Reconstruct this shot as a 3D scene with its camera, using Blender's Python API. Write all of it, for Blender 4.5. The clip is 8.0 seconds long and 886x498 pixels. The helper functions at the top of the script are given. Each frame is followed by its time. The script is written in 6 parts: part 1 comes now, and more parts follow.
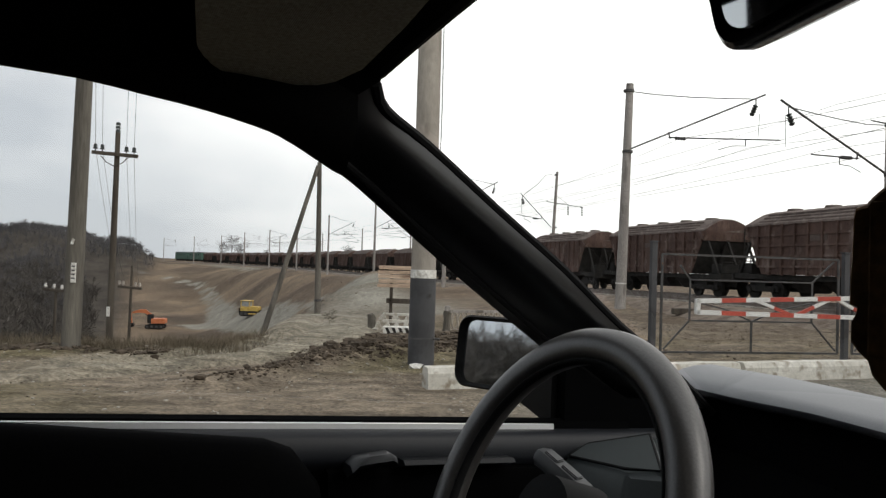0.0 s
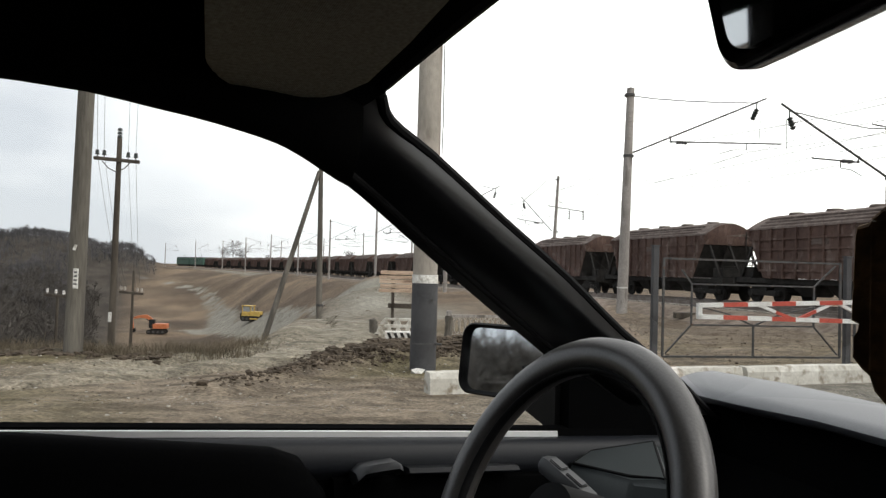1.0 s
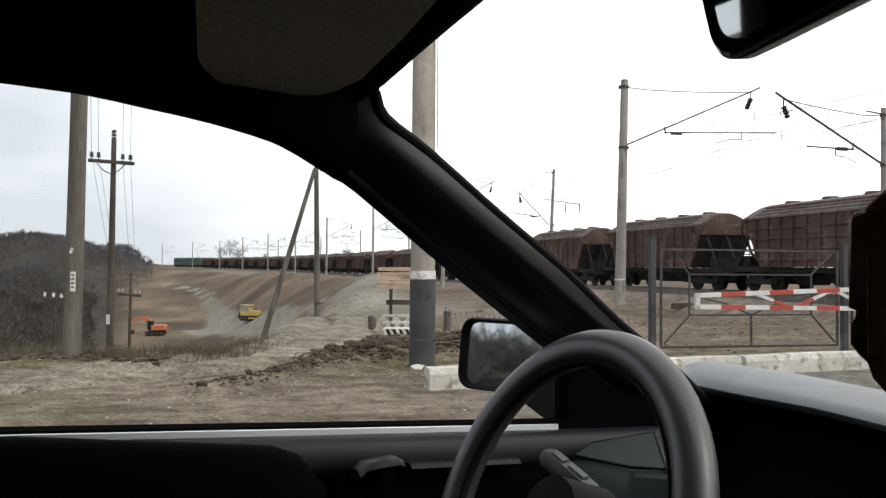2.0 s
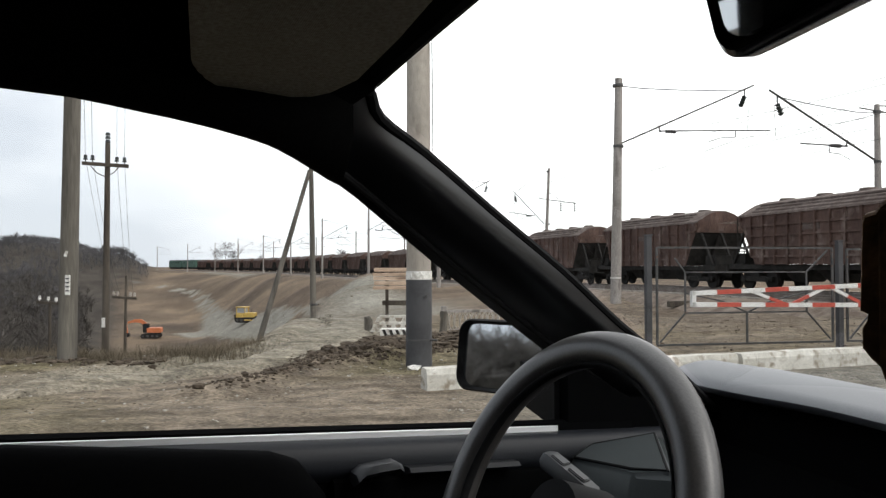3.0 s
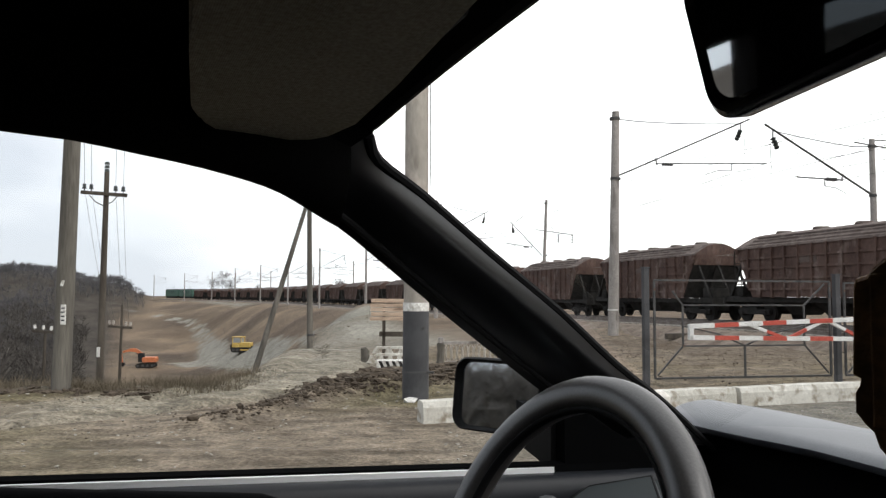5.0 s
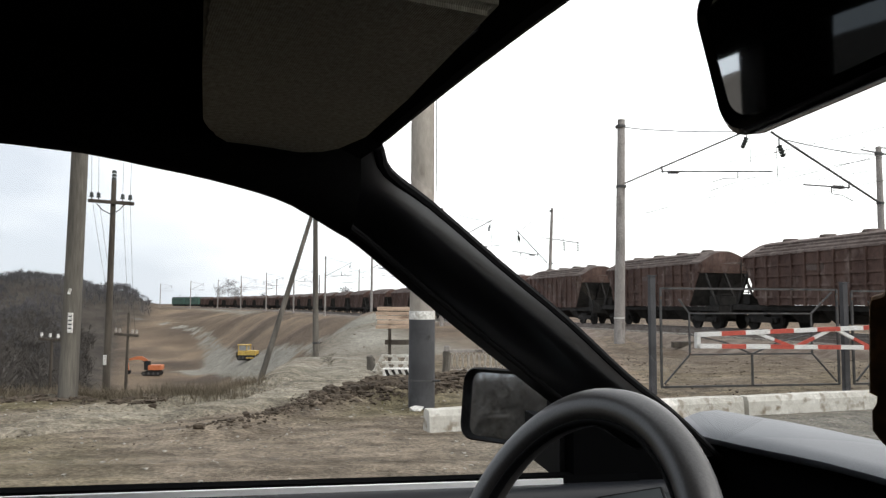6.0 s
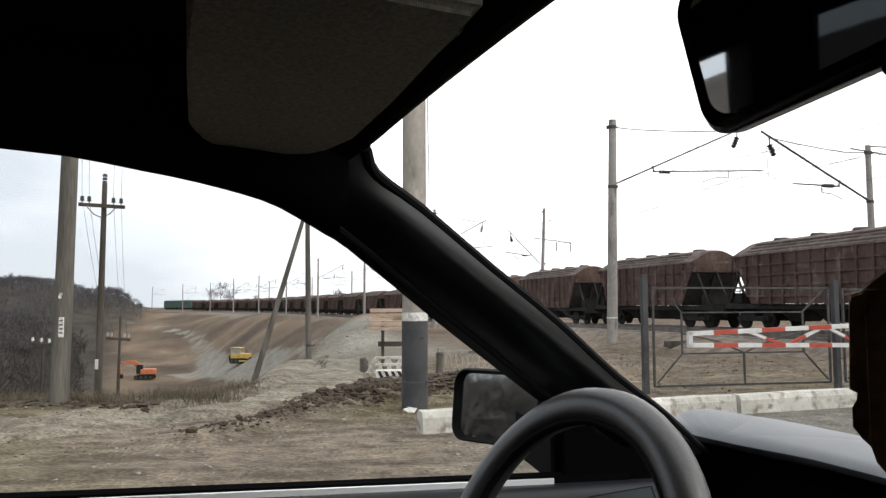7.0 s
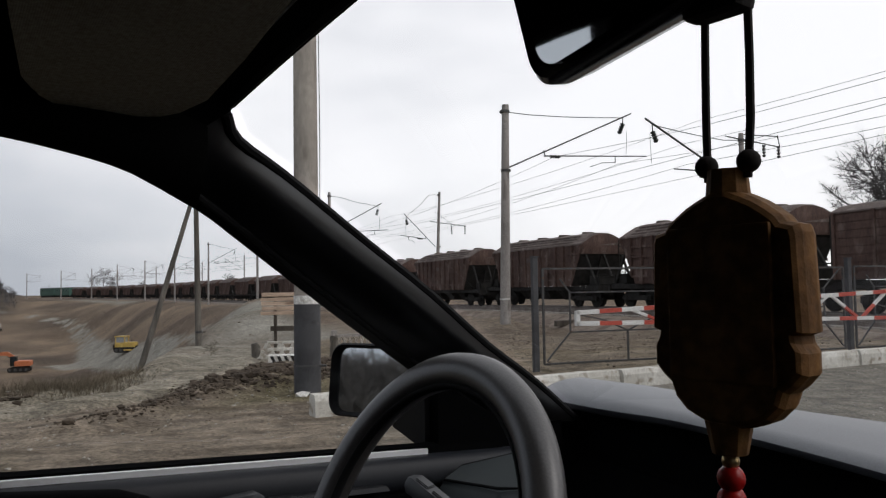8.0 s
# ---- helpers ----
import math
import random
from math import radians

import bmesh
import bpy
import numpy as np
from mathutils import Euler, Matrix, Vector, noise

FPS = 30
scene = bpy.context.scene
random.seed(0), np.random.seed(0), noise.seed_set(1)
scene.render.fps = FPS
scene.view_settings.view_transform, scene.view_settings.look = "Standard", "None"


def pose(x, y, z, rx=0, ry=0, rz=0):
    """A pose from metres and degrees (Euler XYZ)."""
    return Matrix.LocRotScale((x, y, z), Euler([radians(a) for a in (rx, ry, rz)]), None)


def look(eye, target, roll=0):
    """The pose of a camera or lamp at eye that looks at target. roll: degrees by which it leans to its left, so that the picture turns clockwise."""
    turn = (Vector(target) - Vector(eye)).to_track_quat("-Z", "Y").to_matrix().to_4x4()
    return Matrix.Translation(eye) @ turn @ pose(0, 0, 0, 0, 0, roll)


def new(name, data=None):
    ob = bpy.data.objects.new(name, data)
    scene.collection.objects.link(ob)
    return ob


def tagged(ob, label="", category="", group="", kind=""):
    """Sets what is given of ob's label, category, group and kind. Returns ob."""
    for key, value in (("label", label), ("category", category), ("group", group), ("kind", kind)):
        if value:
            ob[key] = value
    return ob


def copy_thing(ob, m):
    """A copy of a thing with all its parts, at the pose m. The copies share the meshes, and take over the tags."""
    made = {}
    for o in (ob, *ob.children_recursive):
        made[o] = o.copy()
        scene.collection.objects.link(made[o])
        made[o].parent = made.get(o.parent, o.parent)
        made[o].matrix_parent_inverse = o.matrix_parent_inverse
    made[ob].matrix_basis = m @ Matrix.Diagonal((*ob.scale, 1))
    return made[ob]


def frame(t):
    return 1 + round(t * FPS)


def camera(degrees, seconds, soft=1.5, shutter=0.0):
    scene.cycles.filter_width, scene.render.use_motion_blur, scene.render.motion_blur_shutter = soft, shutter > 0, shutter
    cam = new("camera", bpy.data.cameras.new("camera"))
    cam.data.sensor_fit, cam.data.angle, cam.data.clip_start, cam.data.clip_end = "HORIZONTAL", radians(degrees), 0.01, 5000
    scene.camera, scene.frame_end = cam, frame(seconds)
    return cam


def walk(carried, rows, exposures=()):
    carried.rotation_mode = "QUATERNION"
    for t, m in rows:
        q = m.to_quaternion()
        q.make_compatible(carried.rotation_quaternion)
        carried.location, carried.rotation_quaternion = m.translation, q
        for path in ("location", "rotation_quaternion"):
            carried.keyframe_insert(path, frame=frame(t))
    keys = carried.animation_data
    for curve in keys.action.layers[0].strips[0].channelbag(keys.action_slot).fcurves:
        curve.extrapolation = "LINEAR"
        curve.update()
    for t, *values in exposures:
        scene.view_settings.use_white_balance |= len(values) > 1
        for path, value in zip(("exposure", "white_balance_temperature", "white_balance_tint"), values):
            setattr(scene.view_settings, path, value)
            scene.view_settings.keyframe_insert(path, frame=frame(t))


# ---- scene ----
# ---- camera: seconds, x, y, z, yaw to the left, pitch up, roll ----
cam = camera(60.0, 8.0, soft=1.35)
PATH = [
    (0, 0.0061, -0.0036, 1.1918, 0.409, 1.225, 1.735),
    (0.5, 0.0031, -0.0125, 1.1986, 0.544, 1.902, 1.485),
    (1, 0.0018, -0.0117, 1.1974, 0.515, 1.561, 1.601),
    (1.5, 0.0028, -0.0131, 1.1968, 0.485, 1.229, 1.044),
    (3, -0.0006, -0.0033, 1.1998, -0.031, 1.229, -0.079),
    (3.5, 0.0000, 0.0000, 1.2000, 0.000, 1.300, 0.000),
    (4, -0.0013, -0.0009, 1.2019, 0.095, 1.545, -0.182),
    (4.5, -0.0007, -0.0022, 1.2078, -0.208, 2.256, -0.409),
    (5, 0.0006, -0.0057, 1.2126, -0.210, 3.511, 0.258),
    (6.5, -0.0054, -0.0080, 1.2171, 0.293, 4.146, 0.206),
    (7, 0.0010, -0.0078, 1.2163, -0.338, 4.196, -0.197),
    (7.5, 0.0138, -0.0075, 1.2086, -3.879, 3.602, -0.299),
    (7.7, 0.0285, -0.0060, 1.2055, -5.070, 3.350, -0.500),
    (8, 0.0351, -0.0025, 1.1996, -8.094, 2.879, -0.929),
]


def aim(x, y, z, yaw, pitch, roll):
    a, b = radians(yaw), radians(pitch)
    ahead = Vector((-math.sin(a) * math.cos(b), math.cos(a) * math.cos(b), math.sin(b)))
    return look((x, y, z), Vector((x, y, z)) + ahead, roll)


walk(cam, [(t, aim(*row)) for t, *row in PATH],
     exposures=[(0.0, -0.34, 6650, 10), (0.5, -0.12, 6700, 10), (1.5, 0.0, 6600, 10), (4.0, 0.11, 6480, 11), (7.0, 0.11, 6480, 11), (7.3, -0.04, 6450, 12), (8.0, -0.68, 6380, 14)])

# ---- world and sun: a bright overcast sky ----
world = bpy.data.worlds.new("overcast_sky")
scene.world = world
world.use_nodes = True
wn, wl = world.node_tree.nodes, world.node_tree.links
wn.clear()
w_out, w_bg = wn.new("ShaderNodeOutputWorld"), wn.new("ShaderNodeBackground")
w_sky, w_mix = wn.new("ShaderNodeTexSky"), wn.new("ShaderNodeMixRGB")
w_sky.sky_type, w_sky.sun_disc = "NISHITA", False
w_sky.sun_elevation, w_sky.sun_rotation = radians(38), radians(60)
w_tc, w_map = wn.new("ShaderNodeTexCoord"), wn.new("ShaderNodeMapping")
w_noise, w_ramp = wn.new("ShaderNodeTexNoise"), wn.new("ShaderNodeValToRGB")
w_map.inputs["Scale"].default_value = (1.0, 1.0, 3.0)
w_noise.inputs["Scale"].default_value, w_noise.inputs["Detail"].default_value = 1.7, 5.0
w_ramp.color_ramp.elements[0].color = (8.6, 9.1, 9.9, 1)
w_ramp.color_ramp.elements[1].color = (19.0, 18.8, 18.7, 1)
w_ramp.color_ramp.elements[0].position, w_ramp.color_ramp.elements[1].position = 0.30, 0.62
w_mix.inputs["Fac"].default_value = 0.9
wl.new(w_tc.outputs["Generated"], w_map.inputs["Vector"])
wl.new(w_map.outputs["Vector"], w_noise.inputs["Vector"])
w_sep, w_add, w_add2 = wn.new("ShaderNodeSeparateXYZ"), wn.new("ShaderNodeMath"), wn.new("ShaderNodeMath")
w_add.operation = w_add2.operation = "MULTIPLY_ADD"
wl.new(w_tc.outputs["Generated"], w_sep.inputs["Vector"])
w_add.inputs[1].default_value, w_add.inputs[2].default_value = 0.37, 0.11
wl.new(w_sep.outputs["X"], w_add.inputs[0])
w_add2.inputs[1].default_value = 0.75
wl.new(w_noise.outputs["Fac"], w_add2.inputs[0])
wl.new(w_add.outputs["Value"], w_add2.inputs[2])
wl.new(w_add2.outputs["Value"], w_ramp.inputs["Fac"])
wl.new(w_sky.outputs["Color"], w_mix.inputs["Color1"])
wl.new(w_ramp.outputs["Color"], w_mix.inputs["Color2"])
wl.new(w_mix.outputs["Color"], w_bg.inputs["Color"])
w_bg.inputs["Strength"].default_value = 0.1
wl.new(w_bg.outputs["Background"], w_out.inputs["Surface"])
sun = new("sun", bpy.data.lights.new("sun", "SUN"))
sun.data.energy, sun.data.angle, sun.data.color = 0.7, radians(25), (1.0, 0.96, 0.9)
sun.matrix_basis = look((40, -20, 40), (0, 0, 0))

# ---- materials ----
def mat(name, c1, c2, rough=0.8, scale=3.0, fine=40.0, bump=0.15, metal=0.0, spec=0.3, dirt=None, dirt_at=0.62, stretch=(1, 1, 1), island=0.0, weave=0.0, grain_amount=0.25):
    """Two colours in soft patches, a fine grain over them, stains of a third colour, and relief."""
    m = bpy.data.materials.new(name)
    m.use_nodes = True
    n, l = m.node_tree.nodes, m.node_tree.links
    b = n["Principled BSDF"]
    tc, mp = n.new("ShaderNodeTexCoord"), n.new("ShaderNodeMapping")
    mp.inputs["Scale"].default_value = stretch
    l.new(tc.outputs["Object"], mp.inputs["Vector"])
    big, small = n.new("ShaderNodeTexNoise"), n.new("ShaderNodeTexNoise")
    big.inputs["Scale"].default_value, big.inputs["Detail"].default_value = scale, 6.0
    small.inputs["Scale"].default_value, small.inputs["Detail"].default_value = fine, 4.0
    for tex in (big, small):
        l.new(mp.outputs["Vector"], tex.inputs["Vector"])
    ramp = n.new("ShaderNodeValToRGB")
    ramp.color_ramp.elements[0].color, ramp.color_ramp.elements[1].color = (*c1, 1), (*c2, 1)
    ramp.color_ramp.elements[0].position, ramp.color_ramp.elements[1].position = 0.35, 0.65
    l.new(big.outputs["Fac"], ramp.inputs["Fac"])
    grain = n.new("ShaderNodeMapRange")
    grain.inputs["From Min"].default_value, grain.inputs["From Max"].default_value = 0.3, 0.7
    grain.inputs["To Min"].default_value, grain.inputs["To Max"].default_value = 1 - grain_amount, 1 + grain_amount
    l.new(small.outputs["Fac"], grain.inputs["Value"])
    mul = n.new("ShaderNodeVectorMath")
    mul.operation = "SCALE"
    l.new(ramp.outputs["Color"], mul.inputs[0])
    l.new(grain.outputs["Result"], mul.inputs["Scale"])
    colour = mul.outputs["Vector"]
    if island:
        info, rr, m2 = n.new("ShaderNodeObjectInfo"), n.new("ShaderNodeMapRange"), n.new("ShaderNodeVectorMath")
        rr.inputs["To Min"].default_value, rr.inputs["To Max"].default_value = 1 - island, 1 + island
        l.new(info.outputs["Random"], rr.inputs["Value"])
        m2.operation = "SCALE"
        l.new(colour, m2.inputs[0])
        l.new(rr.outputs["Result"], m2.inputs["Scale"])
        colour = m2.outputs["Vector"]
    if dirt:
        spots, r2, mx = n.new("ShaderNodeTexNoise"), n.new("ShaderNodeValToRGB"), n.new("ShaderNodeMixRGB")
        spots.inputs["Scale"].default_value, spots.inputs["Detail"].default_value = scale * 2.3, 8.0
        l.new(mp.outputs["Vector"], spots.inputs["Vector"])
        r2.color_ramp.elements[0].position, r2.color_ramp.elements[1].position = dirt_at - 0.08, dirt_at + 0.08
        l.new(spots.outputs["Fac"], r2.inputs["Fac"])
        l.new(r2.outputs["Color"], mx.inputs["Fac"])
        l.new(colour, mx.inputs["Color1"])
        mx.inputs["Color2"].default_value = (*dirt, 1)
        colour = mx.outputs["Color"]
    l.new(colour, b.inputs["Base Color"])
    b.inputs["Roughness"].default_value, b.inputs["Metallic"].default_value = rough, metal
    b.inputs["Specular IOR Level"].default_value = spec
    if bump:
        bp = n.new("ShaderNodeBump")
        bp.inputs["Strength"].default_value, bp.inputs["Distance"].default_value = bump, 0.3 / fine
        height = small.outputs["Fac"]
        if weave:
            wv = n.new("ShaderNodeTexWave")
            wv.inputs["Scale"].default_value, wv.inputs["Distortion"].default_value = weave, 0.5
            l.new(tc.outputs["Object"], wv.inputs["Vector"])
            height = wv.outputs["Fac"]
        l.new(height, bp.inputs["Height"])
        l.new(bp.outputs["Normal"], b.inputs["Normal"])
    return m


def glass(name, tint=(0.93, 0.95, 0.94), gloss=1.0):
    m = bpy.data.materials.new(name)
    m.use_nodes = True
    n, l = m.node_tree.nodes, m.node_tree.links
    n.remove(n["Principled BSDF"])
    tr, gl, mx, fr = n.new("ShaderNodeBsdfTransparent"), n.new("ShaderNodeBsdfGlossy"), n.new("ShaderNodeMixShader"), n.new("ShaderNodeLayerWeight")
    tr.inputs["Color"].default_value = (*tint, 1)
    gl.inputs["Roughness"].default_value = 0.02
    fr.inputs["Blend"].default_value = 0.5
    pw, ma = n.new("ShaderNodeMath"), n.new("ShaderNodeMath")
    pw.operation, ma.operation = "POWER", "MULTIPLY_ADD"
    pw.inputs[1].default_value, ma.inputs[1].default_value, ma.inputs[2].default_value = 5.0, 0.9, 0.05
    l.new(fr.outputs["Facing"], pw.inputs[0])
    l.new(pw.outputs["Value"], ma.inputs[0])
    l.new(ma.outputs["Value"], mx.inputs["Fac"])
    l.new(tr.outputs["BSDF"], mx.inputs[1])
    l.new(gl.outputs["BSDF"], mx.inputs[2])
    l.new(mx.outputs["Shader"], n["Material Output"].inputs["Surface"])
    return m


def mirror_mat(name):
    m = bpy.data.materials.new(name)
    m.use_nodes = True
    b = m.node_tree.nodes["Principled BSDF"]
    b.inputs["Base Color"].default_value = (0.72, 0.74, 0.75, 1)
    b.inputs["Metallic"].default_value, b.inputs["Roughness"].default_value = 1.0, 0.03
    return m


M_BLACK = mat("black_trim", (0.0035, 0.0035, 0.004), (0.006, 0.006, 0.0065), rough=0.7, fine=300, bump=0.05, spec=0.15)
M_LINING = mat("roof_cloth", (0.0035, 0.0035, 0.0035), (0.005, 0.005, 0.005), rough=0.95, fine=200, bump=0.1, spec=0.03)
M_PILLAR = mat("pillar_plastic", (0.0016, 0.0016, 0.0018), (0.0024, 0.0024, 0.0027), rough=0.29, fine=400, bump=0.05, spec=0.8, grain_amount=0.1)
M_VISOR = mat("visor_vinyl", (0.28, 0.265, 0.21), (0.34, 0.32, 0.255), rough=0.8, fine=250, bump=0.3, spec=0.15, weave=180)
M_DASH = mat("dash_vinyl", (0.185, 0.19, 0.20), (0.215, 0.22, 0.23), rough=0.48, fine=500, bump=0.12, spec=0.45, grain_amount=0.08)
M_DOOR = mat("door_vinyl", (0.0115, 0.0130, 0.0165), (0.015, 0.017, 0.0215), rough=0.5, fine=500, bump=0.1, spec=0.3, grain_amount=0.12)
M_POD = mat("pod_plastic", (0.052, 0.059, 0.060), (0.066, 0.074, 0.075), rough=0.5, fine=500, bump=0.1, spec=0.3, grain_amount=0.1)
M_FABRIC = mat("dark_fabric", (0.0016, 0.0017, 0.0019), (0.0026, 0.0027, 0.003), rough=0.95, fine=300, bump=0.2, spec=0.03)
M_LEATHER = mat("wheel_leather", (0.032, 0.029, 0.028), (0.050, 0.046, 0.044), rough=0.38, scale=14, fine=420, bump=0.2, spec=0.9)
M_CHROME = mat("bright_strip", (0.84, 0.85, 0.86), (0.90, 0.90, 0.91), rough=0.3, fine=20, bump=0.0, metal=0.35, grain_amount=0.03)
M_GLOSS = mat("gloss_black_plastic", (0.006, 0.006, 0.007), (0.009, 0.009, 0.010), rough=0.22, fine=200, bump=0.02, spec=0.6, grain_amount=0.05)
M_GREYP = mat("grey_plastic", (0.007, 0.0077, 0.0092), (0.0105, 0.0115, 0.0135), rough=0.42, fine=400, bump=0.08, spec=0.35, grain_amount=0.1)
M_STALK = mat("stalk_plastic", (0.040, 0.042, 0.044), (0.055, 0.057, 0.06), rough=0.42, fine=400, bump=0.06, spec=0.4, grain_amount=0.08)
M_PAINT = mat("dark_car_paint", (0.012, 0.013, 0.016), (0.016, 0.017, 0.02), rough=0.25, fine=30, bump=0.0, spec=0.5)
M_TINT = glass("tinted_glass", (0.10, 0.103, 0.106))
M_SMOKE = glass("smoked_glass", (0.065, 0.07, 0.073))
M_GLASS, M_MIRROR = glass("car_glass"), mirror_mat("mirror_silver")
M_ICON = mat("carved_wood", (0.125, 0.060, 0.020), (0.25, 0.125, 0.043), rough=0.7, scale=40, fine=160, bump=0.4, spec=0.15)
M_CORD = mat("dark_cord", (0.012, 0.009, 0.008), (0.02, 0.015, 0.012), rough=0.9, fine=600, bump=0.4)
M_REDBEAD = mat("red_bead", (0.35, 0.01, 0.01), (0.45, 0.015, 0.012), rough=0.3, bump=0.0)
M_GOLD = mat("gold_bead", (0.6, 0.42, 0.2), (0.7, 0.5, 0.25), rough=0.3, metal=0.8, bump=0.0)
M_CONC = mat("weathered_concrete", (0.30, 0.27, 0.235), (0.40, 0.365, 0.32), rough=0.9, scale=2.2, fine=25, bump=0.3, dirt=(0.21, 0.185, 0.155), dirt_at=0.66, stretch=(1, 1, 0.45), grain_amount=0.14)
M_CONC2 = mat("grey_concrete_pole", (0.26, 0.238, 0.22), (0.37, 0.342, 0.318), rough=0.9, scale=1.2, fine=30, bump=0.2, dirt=(0.14, 0.125, 0.11), stretch=(1, 1, 0.3))
M_GREYPAINT = mat("dark_grey_paint", (0.050, 0.050, 0.053), (0.080, 0.080, 0.084), rough=0.7, scale=3, fine=40, bump=0.1, dirt=(0.13, 0.125, 0.12), dirt_at=0.73, grain_amount=0.12)
M_WHITEPAINT = mat("white_paint", (0.62, 0.60, 0.56), (0.78, 0.77, 0.74), rough=0.75, scale=4, fine=30, bump=0.25, dirt=(0.30, 0.27, 0.22), dirt_at=0.63)
M_KERB = mat("whitewashed_kerb", (0.48, 0.455, 0.40), (0.66, 0.64, 0.585), rough=0.85, scale=3.5, fine=35, bump=0.4, dirt=(0.27, 0.23, 0.175), dirt_at=0.60, grain_amount=0.15)
M_BOOM = mat("boom_white", (0.66, 0.65, 0.63), (0.76, 0.76, 0.74), rough=0.55, scale=4, fine=20, bump=0.05, dirt=(0.45, 0.42, 0.38), dirt_at=0.72, grain_amount=0.06)
M_REDPAINT = mat("red_paint", (0.42, 0.07, 0.05), (0.52, 0.10, 0.07), rough=0.6, scale=5, fine=30, bump=0.1)
M_DARKWOOD = mat("tarred_pole_wood", (0.055, 0.045, 0.036), (0.10, 0.085, 0.068), rough=0.9, scale=4, fine=40, bump=0.4, stretch=(1, 1, 0.12))
M_GREYWOOD = mat("weathered_pole_wood", (0.085, 0.077, 0.066), (0.165, 0.150, 0.128), rough=0.9, scale=3, fine=40, bump=0.4, stretch=(1, 1, 0.1))
M_BOARD = mat("raw_planks", (0.36, 0.25, 0.175), (0.55, 0.42, 0.32), rough=0.85, scale=4, fine=40, bump=0.3, stretch=(0.2, 1, 1), island=0.2, dirt=(0.16, 0.10, 0.07), dirt_at=0.68)
M_RUST = mat("brown_hopper_paint", (0.070, 0.041, 0.033), (0.114, 0.070, 0.056), rough=0.75, scale=0.9, fine=9, bump=0.15, dirt=(0.19, 0.145, 0.125), dirt_at=0.63, stretch=(1, 1, 0.5))
M_ROOF = mat("dusty_hopper_roof", (0.098, 0.073, 0.063), (0.152, 0.119, 0.105), rough=0.85, scale=1.2, fine=10, bump=0.15, dirt=(0.22, 0.18, 0.16), dirt_at=0.62, island=0.12)
M_UNDER = mat("black_running_gear", (0.012, 0.011, 0.010), (0.03, 0.027, 0.024), rough=0.85, scale=3, fine=30, bump=0.2)
M_STEEL = mat("gate_steel", (0.045, 0.045, 0.047), (0.09, 0.088, 0.085), rough=0.6, scale=6, fine=60, bump=0.15, dirt=(0.12, 0.06, 0.035), dirt_at=0.68)
M_RAIL = mat("rail_steel", (0.17, 0.14, 0.12), (0.27, 0.24, 0.22), rough=0.4, scale=2, fine=30, bump=0.1, metal=0.6)
M_SLEEPER = mat("sleeper_concrete", (0.25, 0.225, 0.195), (0.36, 0.33, 0.29), rough=0.95, fine=30, bump=0.3)
M_BALLAST = mat("dirty_ballast", (0.13, 0.10, 0.08), (0.24, 0.20, 0.165), rough=0.95, scale=1.5, fine=14, bump=0.8, spec=0.1)
M_INSUL = mat("insulator_glass", (0.018, 0.024, 0.023), (0.030, 0.040, 0.037), rough=0.35, bump=0.0, spec=0.4)
M_WIRE = mat("wire", (0.05, 0.048, 0.045), (0.08, 0.075, 0.07), rough=0.6, bump=0.0)
# orange with its saturation lowered to carry the valley haze
M_ORANGE = mat("hazed_orange_paint", (0.50, 0.15, 0.06), (0.58, 0.20, 0.09), rough=0.5, scale=2, fine=20, bump=0.1, dirt=(0.3, 0.13, 0.07), dirt_at=0.66)
M_YELLOW = mat("yellow_machine_paint", (0.55, 0.37, 0.09), (0.64, 0.45, 0.13), rough=0.5, scale=2, fine=20, bump=0.1, dirt=(0.3, 0.22, 0.1), dirt_at=0.64)
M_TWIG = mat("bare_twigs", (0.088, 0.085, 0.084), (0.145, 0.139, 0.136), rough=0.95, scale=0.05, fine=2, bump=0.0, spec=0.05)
# hill twigs: greyer and lighter than the near ones, distance haze in the colour
M_TWIG_HILL = mat("hazed_hill_twigs", (0.080, 0.078, 0.081), (0.128, 0.124, 0.127), rough=0.95, scale=0.05, fine=2, bump=0.0, spec=0.05)
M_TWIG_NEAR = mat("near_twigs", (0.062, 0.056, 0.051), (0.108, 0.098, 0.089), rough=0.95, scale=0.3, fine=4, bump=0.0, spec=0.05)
# horizon twigs: palest of all, haze mixed into the colour
M_TWIG2 = mat("hazed_far_twigs", (0.15, 0.145, 0.14), (0.2, 0.19, 0.185), rough=0.95, scale=0.05, fine=2, bump=0.0, spec=0.05)
M_DRYGRASS = mat("dry_grass", (0.100, 0.084, 0.061), (0.180, 0.150, 0.110), rough=0.95, scale=0.8, fine=6, bump=0.0, spec=0.05)
M_SHORT = mat("trodden_grass", (0.12, 0.112, 0.055), (0.22, 0.195, 0.105), rough=0.95, scale=0.8, fine=6, bump=0.0, spec=0.05)
M_SOIL = mat("clods_of_soil", (0.052, 0.041, 0.031), (0.125, 0.100, 0.077), rough=0.95, scale=5, fine=30, bump=0.8, spec=0.1)
M_STONE = mat("pale_stones", (0.26, 0.24, 0.2), (0.4, 0.37, 0.32), rough=0.9, scale=8, fine=60, bump=0.3)
# distant green, muted in the colour itself to stand for haze
M_GREEN = mat("hazed_locomotive_green", (0.060, 0.120, 0.095), (0.082, 0.150, 0.118), rough=0.6, scale=0.7, fine=8, bump=0.05)
# pane with the sky's reflection painted in as a pale base colour
M_PALEPANE = mat("sky_pale_pane", (0.30, 0.31, 0.31), (0.42, 0.43, 0.43), rough=0.15, bump=0.0, spec=0.6)
M_PANE = mat("dark_pane", (0.02, 0.024, 0.028), (0.03, 0.034, 0.038), rough=0.1, bump=0.0, spec=0.6)


